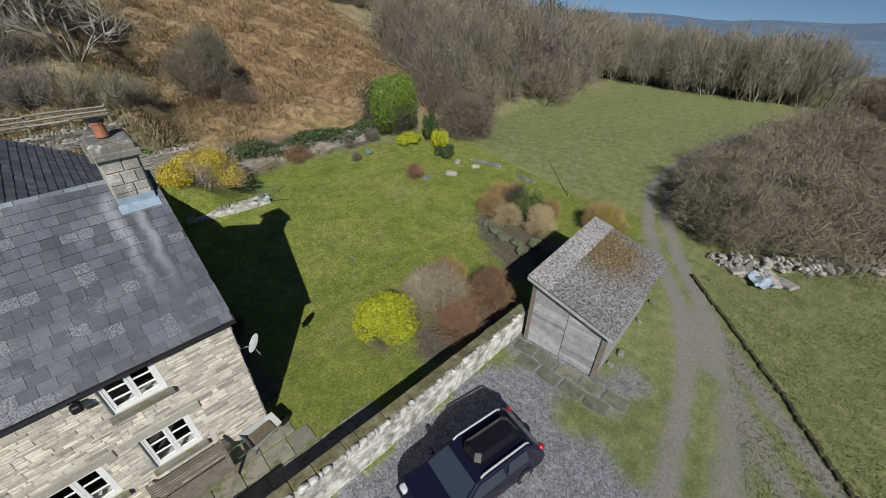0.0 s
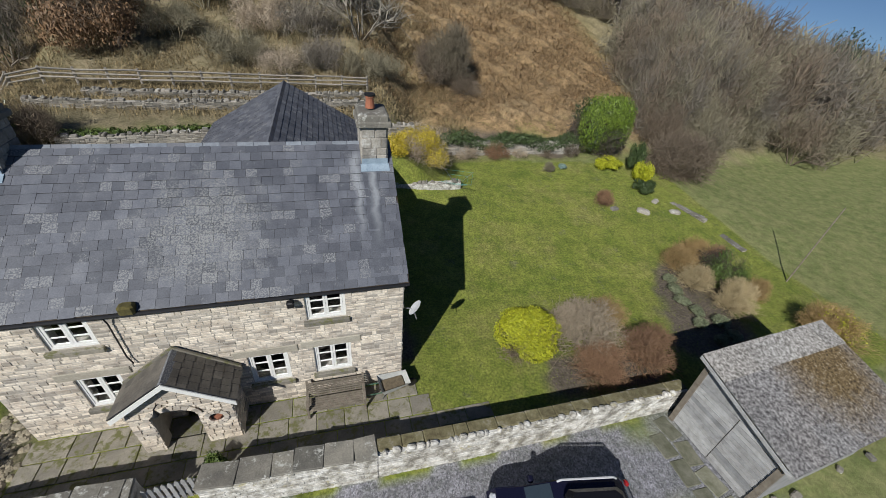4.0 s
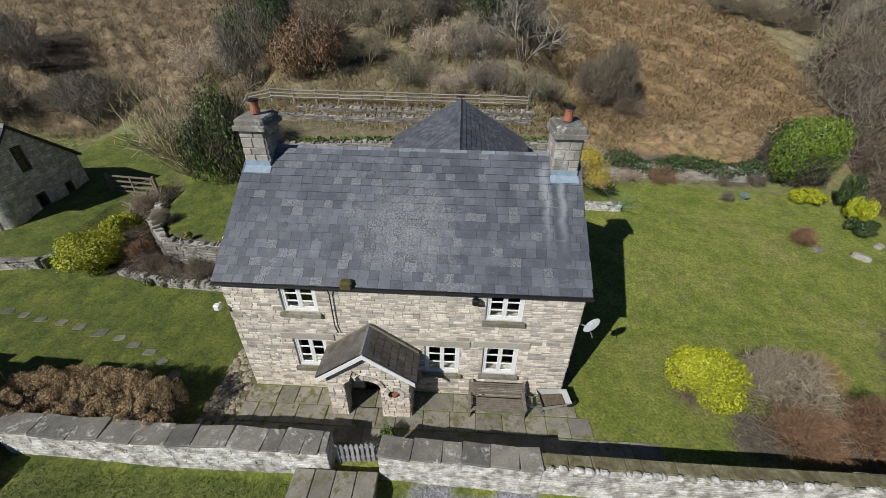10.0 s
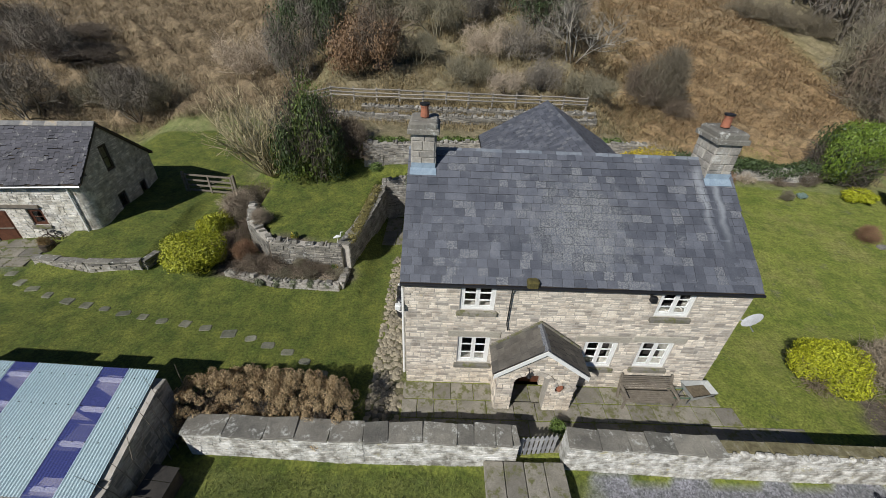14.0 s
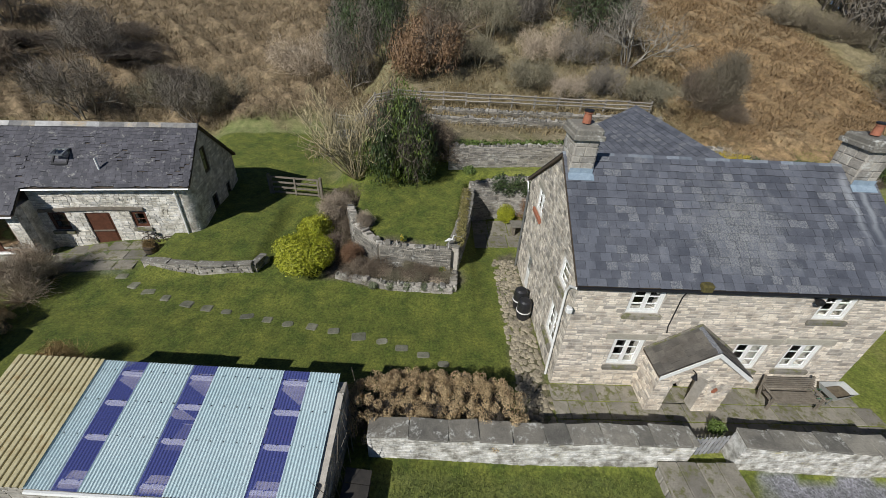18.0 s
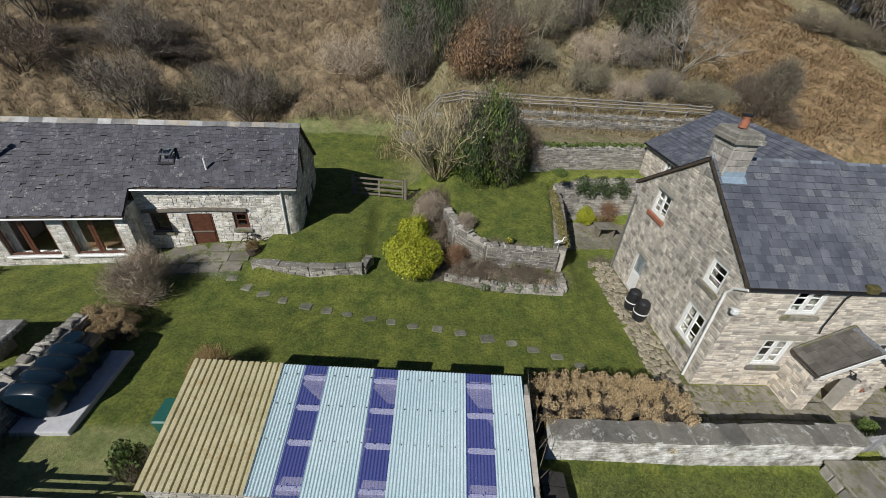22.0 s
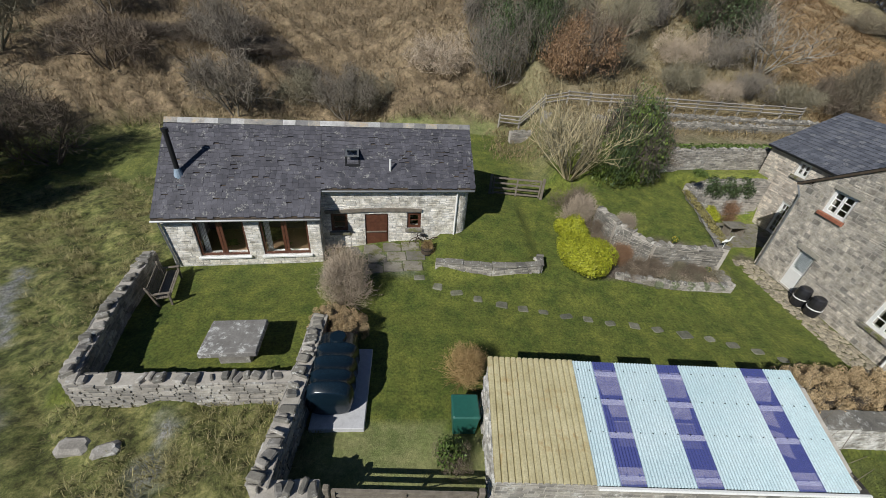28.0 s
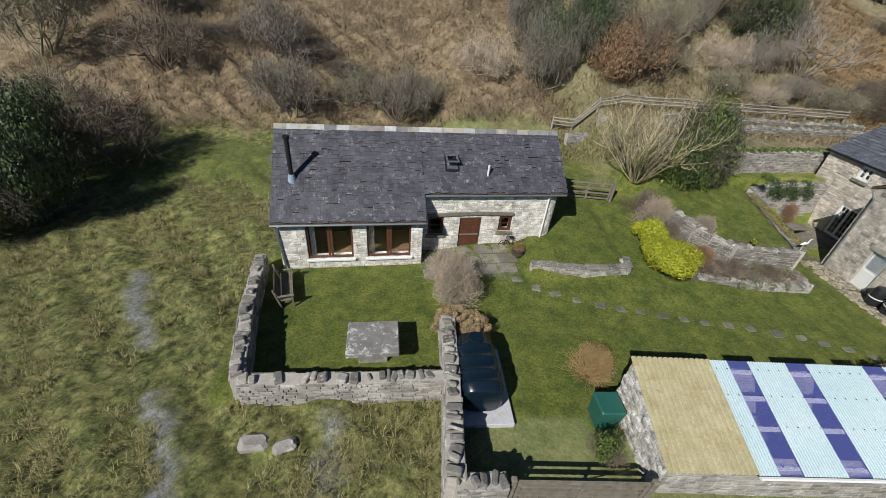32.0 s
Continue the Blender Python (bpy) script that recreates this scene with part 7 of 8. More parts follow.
leaf_conifer = leaf_mat("conifer_needle", (0.025, 0.05, 0.02), (0.055, 0.085, 0.035))
leaf_green = leaf_mat("shrub_leaf", (0.07, 0.12, 0.025), (0.13, 0.19, 0.04))


def prisms(segs, cut):
    """Three-sided sticks, and ribbons for the finest twigs, from rows of x, y, z, r, x, y, z, r."""
    s_ = np.array(segs, float)
    p0, r0, p1, r1 = s_[:, 0:3], s_[:, 3], s_[:, 4:7], s_[:, 7]
    d = p1 - p0
    d = d / (np.linalg.norm(d, axis=1, keepdims=True) + 1e-9)
    ref = np.where(np.abs(d[:, 2:3]) < 0.9, np.array([[0, 0, 1.0]]), np.array([[1.0, 0, 0]]))
    a = np.cross(d, ref)
    a /= np.linalg.norm(a, axis=1, keepdims=True) + 1e-9
    b = np.cross(d, a)
    fine = r0 < cut
    r_ = np.random.RandomState(len(s_))
    t_ = r_.uniform(0, 6.283, (int(fine.sum()), 1))
    e = (np.cos(t_) * a[fine] + np.sin(t_) * b[fine]) * 1.5
    rib = np.stack([p0[fine] - e * r0[fine][:, None], p0[fine] + e * r0[fine][:, None], p1[fine] + e * r1[fine][:, None], p1[fine] - e * r1[fine][:, None]], 1).reshape(-1, 3)
    k_ = ~fine
    ring = [np.cos(t) * a[k_] + np.sin(t) * b[k_] for t in (0, 2.094, 4.189)]
    v = np.stack([p0[k_] + ring[k] * r0[k_][:, None] for k in range(3)] + [p1[k_] + ring[k] * r1[k_][:, None] for k in range(3)], 1).reshape(-1, 3)
    base = np.arange(int(k_.sum()))[:, None] * 6
    f = np.concatenate([base + np.array([[k, (k + 1) % 3, 3 + (k + 1) % 3, 3 + k]]) for k in range(3)])
    return np.concatenate([v, rib]), np.concatenate([f, np.arange(len(rib)).reshape(-1, 4) + len(v)])


def branching(seed, stems, levels, kids, spread, lift, length, shrink, thick, limit, wiggle=0.25, start_z=0.0):
    """Bare branches: stems rise from the foot and divide again and again."""
    r = random.Random(seed)
    segs = []
    todo = []
    for k in range(stems):
        a = 2 * math.pi * (k + r.random()) / stems
        t = spread * (0.35 + 0.65 * r.random())
        todo.append((Vector((0.06 * math.cos(a), 0.06 * math.sin(a), start_z)), Vector((math.cos(a) * math.sin(t), math.sin(a) * math.sin(t), math.cos(t))), length * r.uniform(0.75, 1.15), thick, 0))
    while todo and len(segs) < limit:
        p, d, ln, th, lv = todo.pop(0)
        steps = 3 if lv < 2 else 2
        for k in range(steps):
            d = (d + Vector((r.gauss(0, wiggle), r.gauss(0, wiggle), r.gauss(0, wiggle) + lift * 0.3))).normalized()
            q = p + d * ln / steps
            if q.z < 0.03:
                q.z = 0.03
            t0, t1 = th * (1 - 0.3 * k / steps), th * (1 - 0.3 * (k + 1) / steps)
            segs.append((*p, t0, *q, t1))
            if lv < levels and (k > 0 or lv > 0):
                for _ in range(kids):
                    e = Vector((r.gauss(0, 1), r.gauss(0, 1), r.gauss(0, 1) + lift)).normalized()
                    todo.append((q.copy(), (d * 0.75 + e * 0.8).normalized(), ln * shrink * r.uniform(0.7, 1.15), t1 * 0.58, lv + 1))
            p = q
    return prisms(segs, thick * 0.42)


def leaves(seed, n, lumps, size, fill=0.35, flat=0.0):
    """Leaf blades scattered in the outer part of a cluster of rounded lumps: rows of x, y, z, rx, rz."""
    r = np.random.RandomState(seed)
    lumps = np.array(lumps, float)
    wts = lumps[:, 3] ** 2
    which = r.choice(len(lumps), n, p=wts / wts.sum())
    d = r.normal(size=(n, 3))
    d /= np.linalg.norm(d, axis=1, keepdims=True)
    rad = 1 - fill * r.rand(n) ** 1.6 + 0.06 * r.normal(size=n)
    c = lumps[which]
    p = c[:, :3] + d * rad[:, None] * np.stack([c[:, 3], c[:, 3], c[:, 4]], 1)
    keep = p[:, 2] > 0.02
    p, d = p[keep], d[keep]
    n = len(p)
    nrm = d + r.normal(size=(n, 3)) * 0.55
    nrm /= np.linalg.norm(nrm, axis=1, keepdims=True)
    t = np.cross(nrm, r.normal(size=(n, 3)))
    t /= np.linalg.norm(t, axis=1, keepdims=True)
    b = np.cross(nrm, t)
    s_ = size * r.uniform(0.6, 1.3, (n, 1))
    v = np.stack([p - t * s_, p - b * s_ * 0.45 + nrm * s_ * 0.1, p + t * s_, p + b * s_ * 0.45 + nrm * s_ * 0.1], 1).reshape(-1, 3)
    return v, np.arange(4 * n).reshape(-1, 4)


def ball_lumps(seed, n, r0=0.42):
    r = random.Random(seed)
    out = [(0, 0, 0.5, 0.62, 0.5)]
    for k in range(n):
        a, e = r.uniform(0, 6.28), r.uniform(-0.3, 1.2)
        out.append((0.5 * math.cos(a) * math.cos(e), 0.5 * math.sin(a) * math.cos(e), 0.48 + 0.36 * math.sin(e), r0 * r.uniform(0.7, 1.15), r0 * r.uniform(0.6, 0.95)))
    return out


def loose_lumps(seed, n, base=0.2):
    """An uneven heap of lumps of different sizes."""
    r = random.Random(seed * 13 + 5)
    out = []
    for _ in range(n):
        a, q = r.uniform(0, 6.283), 0.78 * r.random() ** 0.6
        s_ = r.uniform(0.2, 0.42)
        top = 1.0 - 0.45 * q - s_ * 0.6
        out.append((q * math.cos(a), q * math.sin(a), r.uniform(min(base, top), top), s_, s_ * r.uniform(0.7, 1.0)))
    return out


def twig_cloud(seed, n, length, width, lumps, lift=0.3):
    """Fine twigs as slivers through a cluster of lumps."""
    r = np.random.RandomState(seed)
    lumps = np.array(lumps, float)
    wts = lumps[:, 3] ** 2
    c = lumps[r.choice(len(lumps), n, p=wts / wts.sum())]
    d = r.normal(size=(n, 3))
    d /= np.linalg.norm(d, axis=1, keepdims=True)
    p = c[:, :3] + d * (1 - 0.75 * r.rand(n, 1) ** 1.5) * np.stack([c[:, 3], c[:, 3], c[:, 4]], 1)
    p[:, 2] = np.abs(p[:, 2])
    t = d * 0.8 + r.normal(size=(n, 3)) * 0.5 + np.array([[0, 0, lift]])
    t /= np.linalg.norm(t, axis=1, keepdims=True)
    e = np.cross(t, r.normal(size=(n, 3)))
    e *= width / (np.linalg.norm(e, axis=1, keepdims=True) + 1e-9)
    ln = length * r.uniform(0.5, 1.4, (n, 1))
    v = np.stack([p - t * ln - e, p - t * ln + e, p + t * ln + e * 0.4, p + t * ln - e * 0.4], 1).reshape(-1, 3)
    v[:, 2] = np.maximum(v[:, 2], 0.01)
    return v, np.arange(4 * n).reshape(-1, 4)


SHAPES = {}


def shape(key, maker):
    if key not in SHAPES:
        SHAPES[key] = maker()
    return SHAPES[key]


def bare_mesh(kind, seed, mat):
    def make():
        high = loose_lumps(seed, 13, 0.4)
        low = loose_lumps(seed, 15, 0.1)
        round_ = ball_lumps(seed, 12)
        if kind == "bush":
            v, f = branching(seed, 26, 4, 2, 1.25, 0.25, 0.5, 0.62, 0.007, 2000)
            cloud = (2600, 0.075, 0.0052, low, 0.05)
        elif kind == "tree":
            v, f = branching(seed, 1, 7, 2, 0.12, 0.35, 0.42, 0.74, 0.028, 2500, 0.2)
            cloud = (1500, 0.08, 0.004, high)
        elif kind == "multi":
            v, f = branching(seed, 6, 6, 2, 0.7, 0.3, 0.42, 0.72, 0.014, 2200, 0.2)
            cloud = (3200, 0.065, 0.0042, high, 0.0)
        elif kind == "far":
            v, f = branching(seed, 4, 5, 2, 0.6, 0.3, 0.42, 0.72, 0.014, 420, 0.22)
            cloud = (1700, 0.065, 0.0052, high, -0.1)
        elif kind == "brush":
            v, f = branching(seed, 30, 3, 2, 1.2, 0.3, 0.5, 0.62, 0.007, 420, 0.22)
            cloud = (1300, 0.085, 0.006, low, 0.05)
        elif kind == "haze":
            v, f = branching(seed, 3, 4, 2, 0.5, 0.4, 0.42, 0.72, 0.017, 150, 0.2)
            cloud = (600, 0.08, 0.010, high, -0.1)
        elif kind == "thorn":
            v, f = branching(seed, 7, 6, 2, 1.0, 0.15, 0.40, 0.74, 0.016, 2600, 0.28)
            cloud = (6200, 0.06, 0.0033, loose_lumps(seed, 22, 0.12), -0.1)
        elif kind == "limbs":
            v, f = branching(seed, 7, 6, 2, 0.75, 0.3, 0.5, 0.74, 0.012, 1500, 0.16)
            cloud = None
        elif kind == "willow":
            v, f = branching(seed, 44, 3, 2, 0.95, 0.45, 0.8, 0.5, 0.008, 2600, 0.1)
            cloud = None
        else:
            v, f = branching(seed, 200, 2, 2, 1.4, 0.12, 0.5, 0.5, 0.004, 1600, 0.2)
            cloud = (6000, 0.085, 0.0042, round_, 0.15)
        v = np.array(v)
        ext = max(v[:, 2].max(), 1e-3)
        rad = np.percentile(np.hypot(v[:, 0], v[:, 1]), 97)
        v[:, 2] /= ext
        v[:, :2] /= rad
        if cloud:
            cv, cf = twig_cloud(seed + 7, *cloud)
            return quads_mesh("twigs", v, f, mat), quads_mesh("fine_twigs", cv, cf, mat)
        return (quads_mesh("twigs", v, f, mat),)
    return shape((kind, seed, mat.name), make)


def head_mesh(seed, mat, heads=78, n=15000, size=0.021):
    """Round flowerheads scattered over a domed bush."""
    def make():
        r = random.Random(seed)
        lumps = []
        for _ in range(heads):
            a, e = r.uniform(0, 6.283), math.asin(r.uniform(0.05, 1.0))
            q = r.uniform(0.8, 1.05)
            lumps.append((q * math.cos(a) * math.cos(e), q * math.sin(a) * math.cos(e), 0.12 + 0.8 * q * math.sin(e), r.uniform(0.10, 0.155), r.uniform(0.085, 0.12)))
        return quads_mesh("flowerheads", *leaves(seed, n, lumps, size, 0.2), mat)
    return shape(("heads", seed), make)


def leaf_mesh(seed, mat, n=4500, size=0.05, lumps=9, fill=0.35):
    return shape(("leaf", seed, mat.name, n, size), lambda: quads_mesh("foliage", *leaves(seed, n, ball_lumps(seed, lumps) if lumps > 0 else loose_lumps(seed, -lumps), size, fill), mat))


def plant(name, label, cat, x, y, w, h, twigs=None, foliage=None, group="", dz=0.0):
    """A shrub or tree: w its breadth and h its height in metres."""
    t = thing(name, pose(x, y, gz(x, y) + dz, 0, 0, rng.uniform(0, 360)), label, cat, group)
    if twigs:
        for nm_, me_ in zip(("trunk", "crown"), twigs):
            o = part(nm_, me_, None, t)
            o.scale = (w / 2, w / 2, h)
    for fm in foliage or ():
        o = part("crown", fm, None, t)
        o.scale = (w / 2, w / 2, h)
    return t


def copse(name, label, spots, kind, seeds):
    """Far trees that nobody could count, joined by their bark."""
    by = {}
    for k, (x, y, w, h, mat) in enumerate(spots):
        by.setdefault(mat.name, []).append((x, y, w, h, mat, seeds + k % 4))
    for rows in by.values():
        vs, fs, n = [], [], 0
        for x, y, w, h, mat, sd_ in rows:
            a = rng.uniform(0, 6.28)
            for me in bare_mesh(kind, sd_, mat):
                v = np.empty(len(me.vertices) * 3, np.float32)
                me.vertices.foreach_get("co", v)
                f = np.empty(len(me.loops), np.int32)
                me.loops.foreach_get("vertex_index", f)
                v = v.reshape(-1, 3)
                vx, vy = v[:, 0] * math.cos(a) - v[:, 1] * math.sin(a), v[:, 0] * math.sin(a) + v[:, 1] * math.cos(a)
                vs.append(np.stack([vx * w / 2 + x, vy * w / 2 + y, v[:, 2] * h + gz(x, y)], 1))
                fs.append(f.reshape(-1, 4) + n)
                n += len(v)
        solo(name, quads_mesh(name, np.concatenate(vs), np.concatenate(fs), rows[0][4]), None, pose(0, 0, 0), label, "woodland", kind="stuff")


# garden shrubs
plant("lime_shrub", "clipped lime-green shrub on the lawn", "shrub", 16.4, 0.7, 2.9, 1.5, bare_mesh("bush", 3, bark_brown), [leaf_mesh(21, leaf_acid, 20000, 0.03, 14, 0.12)])
plant("bare_shrub", "dense grey leafless shrub", "shrub", 18.9, 0.3, 3.6, 1.9, bare_mesh("dense", 31, bark_taupe))
plant("bare_shrub", "dense grey leafless shrub", "shrub", 20.2, 1.0, 2.4, 1.4, bare_mesh("dense", 32, bark_gold))
plant("russet_shrub", "russet leafless shrub by the wall", "shrub", 18.6, -1.2, 2.6, 1.2, bare_mesh("dense", 33, bark_red))
plant("russet_shrub", "russet leafless shrub by the wall", "shrub", 20.9, -1.0, 2.8, 1.5, bare_mesh("dense", 33, bark_red))
plant("laurel", "large clipped glossy laurel", "shrub", 29.5, 17.2, 5.2, 4.3, bare_mesh("bush", 4, bark_dark), [leaf_mesh(41, leaf_laurel, 22000, 0.022, 5, 0.12), leaf_mesh(42, leaf_dark, 3000, 0.04, 5, 0.5)])
for x, y, w, h, m_ in ((29.5, 14.7, 2.6, 0.9, leaf_acid), (30.7, 12.6, 1.5, 2.0, leaf_acid), (31.2, 14.2, 1.7, 2.8, leaf_dark), (30.4, 11.7, 2.0, 0.9, leaf_dark)):
    plant("low_conifer", "golden and dark garden conifer", "shrub", x, y, w, h, None, [leaf_mesh(44, m_, 5000, 0.05, -12, 0.5)], "garden conifers")
plant("brown_shrub", "large round brown leafless thicket", "shrub", 35.0, 13.6, 6.0, 3.2, bare_mesh("dense", 34, bark_brown))
plant("brown_shrub", "large round brown leafless thicket", "shrub", 34.8, 13.8, 5.6, 2.9, bare_mesh("bush", 35, bark_brown))
plant("forsythia", "forsythia in full yellow flower", "shrub", 14.5, 15.2, 5.2, 2.3, bare_mesh("bush", 36, bark_straw), [leaf_mesh(45, leaf_gold, 24000, 0.024, -24, 0.5)])
plant("russet_shrub", "small russet shrub in the lawn", "shrub", 26.3, 10.3, 1.5, 0.9, bare_mesh("dense", 37, bark_red))
plant("grass_clump", "dry ornamental grass clump", "shrub", 24.3, 14.5, 1.0, 0.7, bare_mesh("dense", 38, bark_olive))
plant("glaucous_plant", "low blue-grey leafy perennial", "shrub", 25.6, 14.8, 0.8, 0.4, None, [leaf_mesh(46, leaf_blue, 900, 0.12, 6, 0.8)])
for x, y, w, h, b_ in ((21.0, 16.7, 2.3, 1.35, bark_red), (22.9, 16.8, 1.5, 0.9, bark_straw), (18.8, 16.9, 1.9, 1.0, bark_straw), (25.2, 16.6, 1.4, 0.7, bark_brown), (27.2, 16.6, 1.5, 1.3, bark_brown)):
    plant("border_shrub", "leafless border shrub before the wall", "shrub", x, y, w, h, bare_mesh("bush" if w > 1.6 else "brush", 38, b_), None, "border shrubs")
for x, y, w, h, b_ in ((27.2, 4.1, 2.3, 1.3, bark_gold), (27.0, 2.7, 2.1, 1.2, bark_hay), (27.7, 0.9, 2.5, 1.5, bark_hay), (28.6, 4.7, 2.1, 1.3, bark_gold), (29.6, 1.4, 1.7, 1.1, bark_gold), (29.4, 3.9, 1.9, 1.3, bark_red)):
    plant("border_shrub", "straw-coloured leafless border shrub", "shrub", x, y, w, h, bare_mesh("dense", 39, b_), None, "border shrubs")
for x, y, w in ((26.0, 3.3, 0.9), (25.7, 2.5, 1.0), (25.4, 1.7, 1.0), (25.6, 0.9, 0.9), (25.1, 0.2, 0.9), (26.2, 0.1, 1.1), (26.0, -0.8, 1.0), (25.2, -0.9, 0.8)):
    plant("lavender", "low grey-green lavender clump on bare soil", "shrub", x, y, w, 0.35, None, [leaf_mesh(49, leaf_sage, 1500, 0.1, 8, 0.7)], "lavender clumps")
plant("rosemary", "upright dark green evergreen shrub", "shrub", 28.6, 2.8, 2.7, 2.3, bare_mesh("bush", 40, bark_dark), [leaf_mesh(47, leaf_evergreen, 6000, 0.03, -9, 0.7)])
plant("yellow_shrub", "yellowish shrub behind the garage", "shrub", 30.6, -1.6, 3.2, 1.6, bare_mesh("dense", 41, bark_gold), [leaf_mesh(48, leaf_acid, 1300, 0.03, 8, 0.9)])
plant("porch_shrub", "small green shrub in a pot by the gate", "shrub", 5.2, -1.9, 0.7, 0.6, None, [leaf_mesh(49, leaf_green, 1500, 0.1, 8, 0.7)])
plant("shade_shrub", "dark low shrubs along the gable foot", "shrub", 11.5, 4.8, 1.7, 1.0, bare_mesh("dense", 42, bark_dark))
for k in range(5):
    plant("hydrangea", "hydrangea covered in dry brown flowerheads", "shrub", -6.3 + k * 0.98, -1.55 - 0.05 * k + rng.uniform(-0.15, 0.25), 2.2, 1.95, bare_mesh("bush", 43, bark_dark), [head_mesh(50 + k % 2, leaf_dry)], "hydrangeas")
for x, y in ((-21.98, 1.49), (-22.65, 1.88)):
    plant("hydrangea", "hydrangea covered in dry brown flowerheads", "shrub", x, y, 1.7, 1.3, bare_mesh("bush", 43, bark_dark), [head_mesh(50, leaf_dry)], "hydrangeas")
for x, y, w, h in ((-22.5, 4.9, 2.4, 1.9), (-22.4, 3.5, 2.5, 2.1)):
    plant("bare_shrub", "twiggy grey leafless shrub by the barn", "shrub", x, y, w, h, bare_mesh("dense", 44, bark_straw))
plant("russet_shrub", "round brown shrub beside the compost bin", "shrub", -17.6, -0.4, 2.0, 1.4, bare_mesh("dense", 45, bark_gold))
plant("planter_shrub", "dry brown plant in the half barrel", "shrub", -18.82, 7.0, 0.8, 0.6, bare_mesh("dense", 45, bark_gold), None, dz=0.1)
plant("green_shrub", "small fresh-green shrub by the shed", "shrub", -18.2, -3.5, 1.2, 1.3, bare_mesh("bush", 46, bark_brown), [leaf_mesh(52, leaf_green, 1100, 0.08, 8, 0.8)])
plant("lime_shrub", "rounded lime-green evergreen shrub", "shrub", -11.0, 6.4, 3.7, 1.6, None, [leaf_mesh(53, leaf_lime, 18000, 0.03, 12, 0.12)])
plant("lime_shrub", "taller lime-green evergreen shrub", "shrub", -10.7, 8.5, 2.4, 1.7, None, [leaf_mesh(55, leaf_lime, 10000, 0.045, -11, 0.5)])
for x, y, w, h, b_ in ((-9.7, 7.7, 2.1, 1.4, bark_brown), (-8.8, 6.8, 1.7, 1.1, bark_red), (-10.2, 9.9, 2.8, 1.9, bark_straw), (-9.8, 11.5, 2.9, 2.0, bark_brown), (-5.8, 6.4, 1.2, 0.6, bark_olive), (-4.5, 6.2, 1.0, 0.5, bark_brown), (-9.3, 8.9, 1.7, 1.4, bark_brown), (-8.3, 8.2, 1.6, 1.2, bark_straw), (-10.0, 6.9, 1.5, 1.0, bark_straw)):
    plant("bed_shrub", "leafless shrub in the stone-edged bed", "shrub", x, y, w, h, bare_mesh("thorn" if b_ is bark_brown else "dense", 45, b_), None, "bed shrubs")
for x, y, w, h in ((-7.3, 6.2, 1.9, 1.2), (-5.4, 6.1, 1.5, 0.9), (-8.3, 6.0, 1.6, 1.1)):
    plant("bed_shrub", "tangled leafless shrub against the bed wall", "shrub", x, y, w, h, bare_mesh("thorn", 72, bark_brown), None, "bed shrubs")
for k in range(12):
    x = -8.6 + 0.42 * k
    plant("bed_perennial", "dead brown perennial stems in the flower bed", "shrub", x, 5.8 + 0.4 * math.sin(k * 2.3), 1.2 + 0.3 * math.sin(k * 3.1), 0.6 + 0.2 * math.sin(k * 1.7), bare_mesh("brush", 45 + k % 2, (bark_brown, bark_straw, bark_olive)[k % 3]), None, "bed perennials")
for k in range(5):
    plant("edging_plant", "small green plant on the bed edging", "shrub", -7.4 + 0.8 * k, 5.0, 0.55, 0.4, None, [leaf_mesh(49, leaf_sage, 1500, 0.1, 8, 0.7)], "edging plants")
plant("pollard_willow", "pale many-stemmed pollarded willow", "tree", -9.6, 13.8, 7.4, 6.2, bare_mesh("willow", 61, bark_willow))
plant("pollard_willow", "olive many-stemmed willow regrowth", "tree", -9.5, 14.0, 6.6, 5.0, bare_mesh("willow", 62, bark_olive))
plant("evergreen_tree", "glossy dark evergreen tree", "tree", -6.8, 13.0, 4.7, 6.0, bare_mesh("multi", 63, bark_dark), [leaf_mesh(64, leaf_glossy, 11000, 0.024, -22, 0.6), leaf_mesh(65, leaf_dark, 9000, 0.028, -18, 0.8)])
plant("brown_shrub", "brown leafless shrub beside the evergreen", "shrub", -4.5, 14.2, 3.4, 2.3, bare_mesh("dense", 66, bark_brown))
tw = [(-0.9 + 0.32 * k, 12.85 + 0.02 * k, 2.3 + 0.25 * math.sin(k * 1.7), 0.42, 0.6) for k in range(11)]
solo("terrace_ivy", quads_mesh("ivy", *leaves(69, 9000, tw, 0.06, 0.6), leaf_dark), None, pose(0, 0, 0), "dark ivy hanging over the terrace wall", "ivy", kind="stuff")
plant("lime_shrub", "small lime-green shrub on the terrace", "shrub", 0.0, 12.5, 1.4, 1.0, None, [leaf_mesh(53, leaf_lime, 18000, 0.03, 12, 0.12)])
plant("dry_shrub", "dry pinkish-brown shrub on the terrace", "shrub", 1.5, 12.9, 2.1, 1.4, bare_mesh("dense", 66, bark_red))
plant("wall_creeper", "creeper along the top of the terrace wall", "shrub", -2.7, 11.6, 1.2, 0.5, None, [leaf_mesh(68, leaf_green, 2200, 0.07, 10, 0.8)], dz=2.2)
turf = [(-3.3 + 0.6 * k / 15, 6.9 + 5.0 * k / 15, 1.78 + 0.55 * k / 15, 0.3, 0.1) for k in range(16)]
solo("wall_turf", quads_mesh("turf", *leaves(72, 5000, turf, 0.05, 0.8), tuss_leaf), None, pose(0, 0, 0), "dry mossy turf along the wall top", "turf", kind="stuff")
iv = [(x, 17.95 - 0.05 * (x - 17), 2.35 - 0.25 * math.sin(x * 1.3), 0.8, 0.5 + 0.15 * math.sin(x * 2.1)) for x in np.arange(17.4, 28.2, 0.6)]
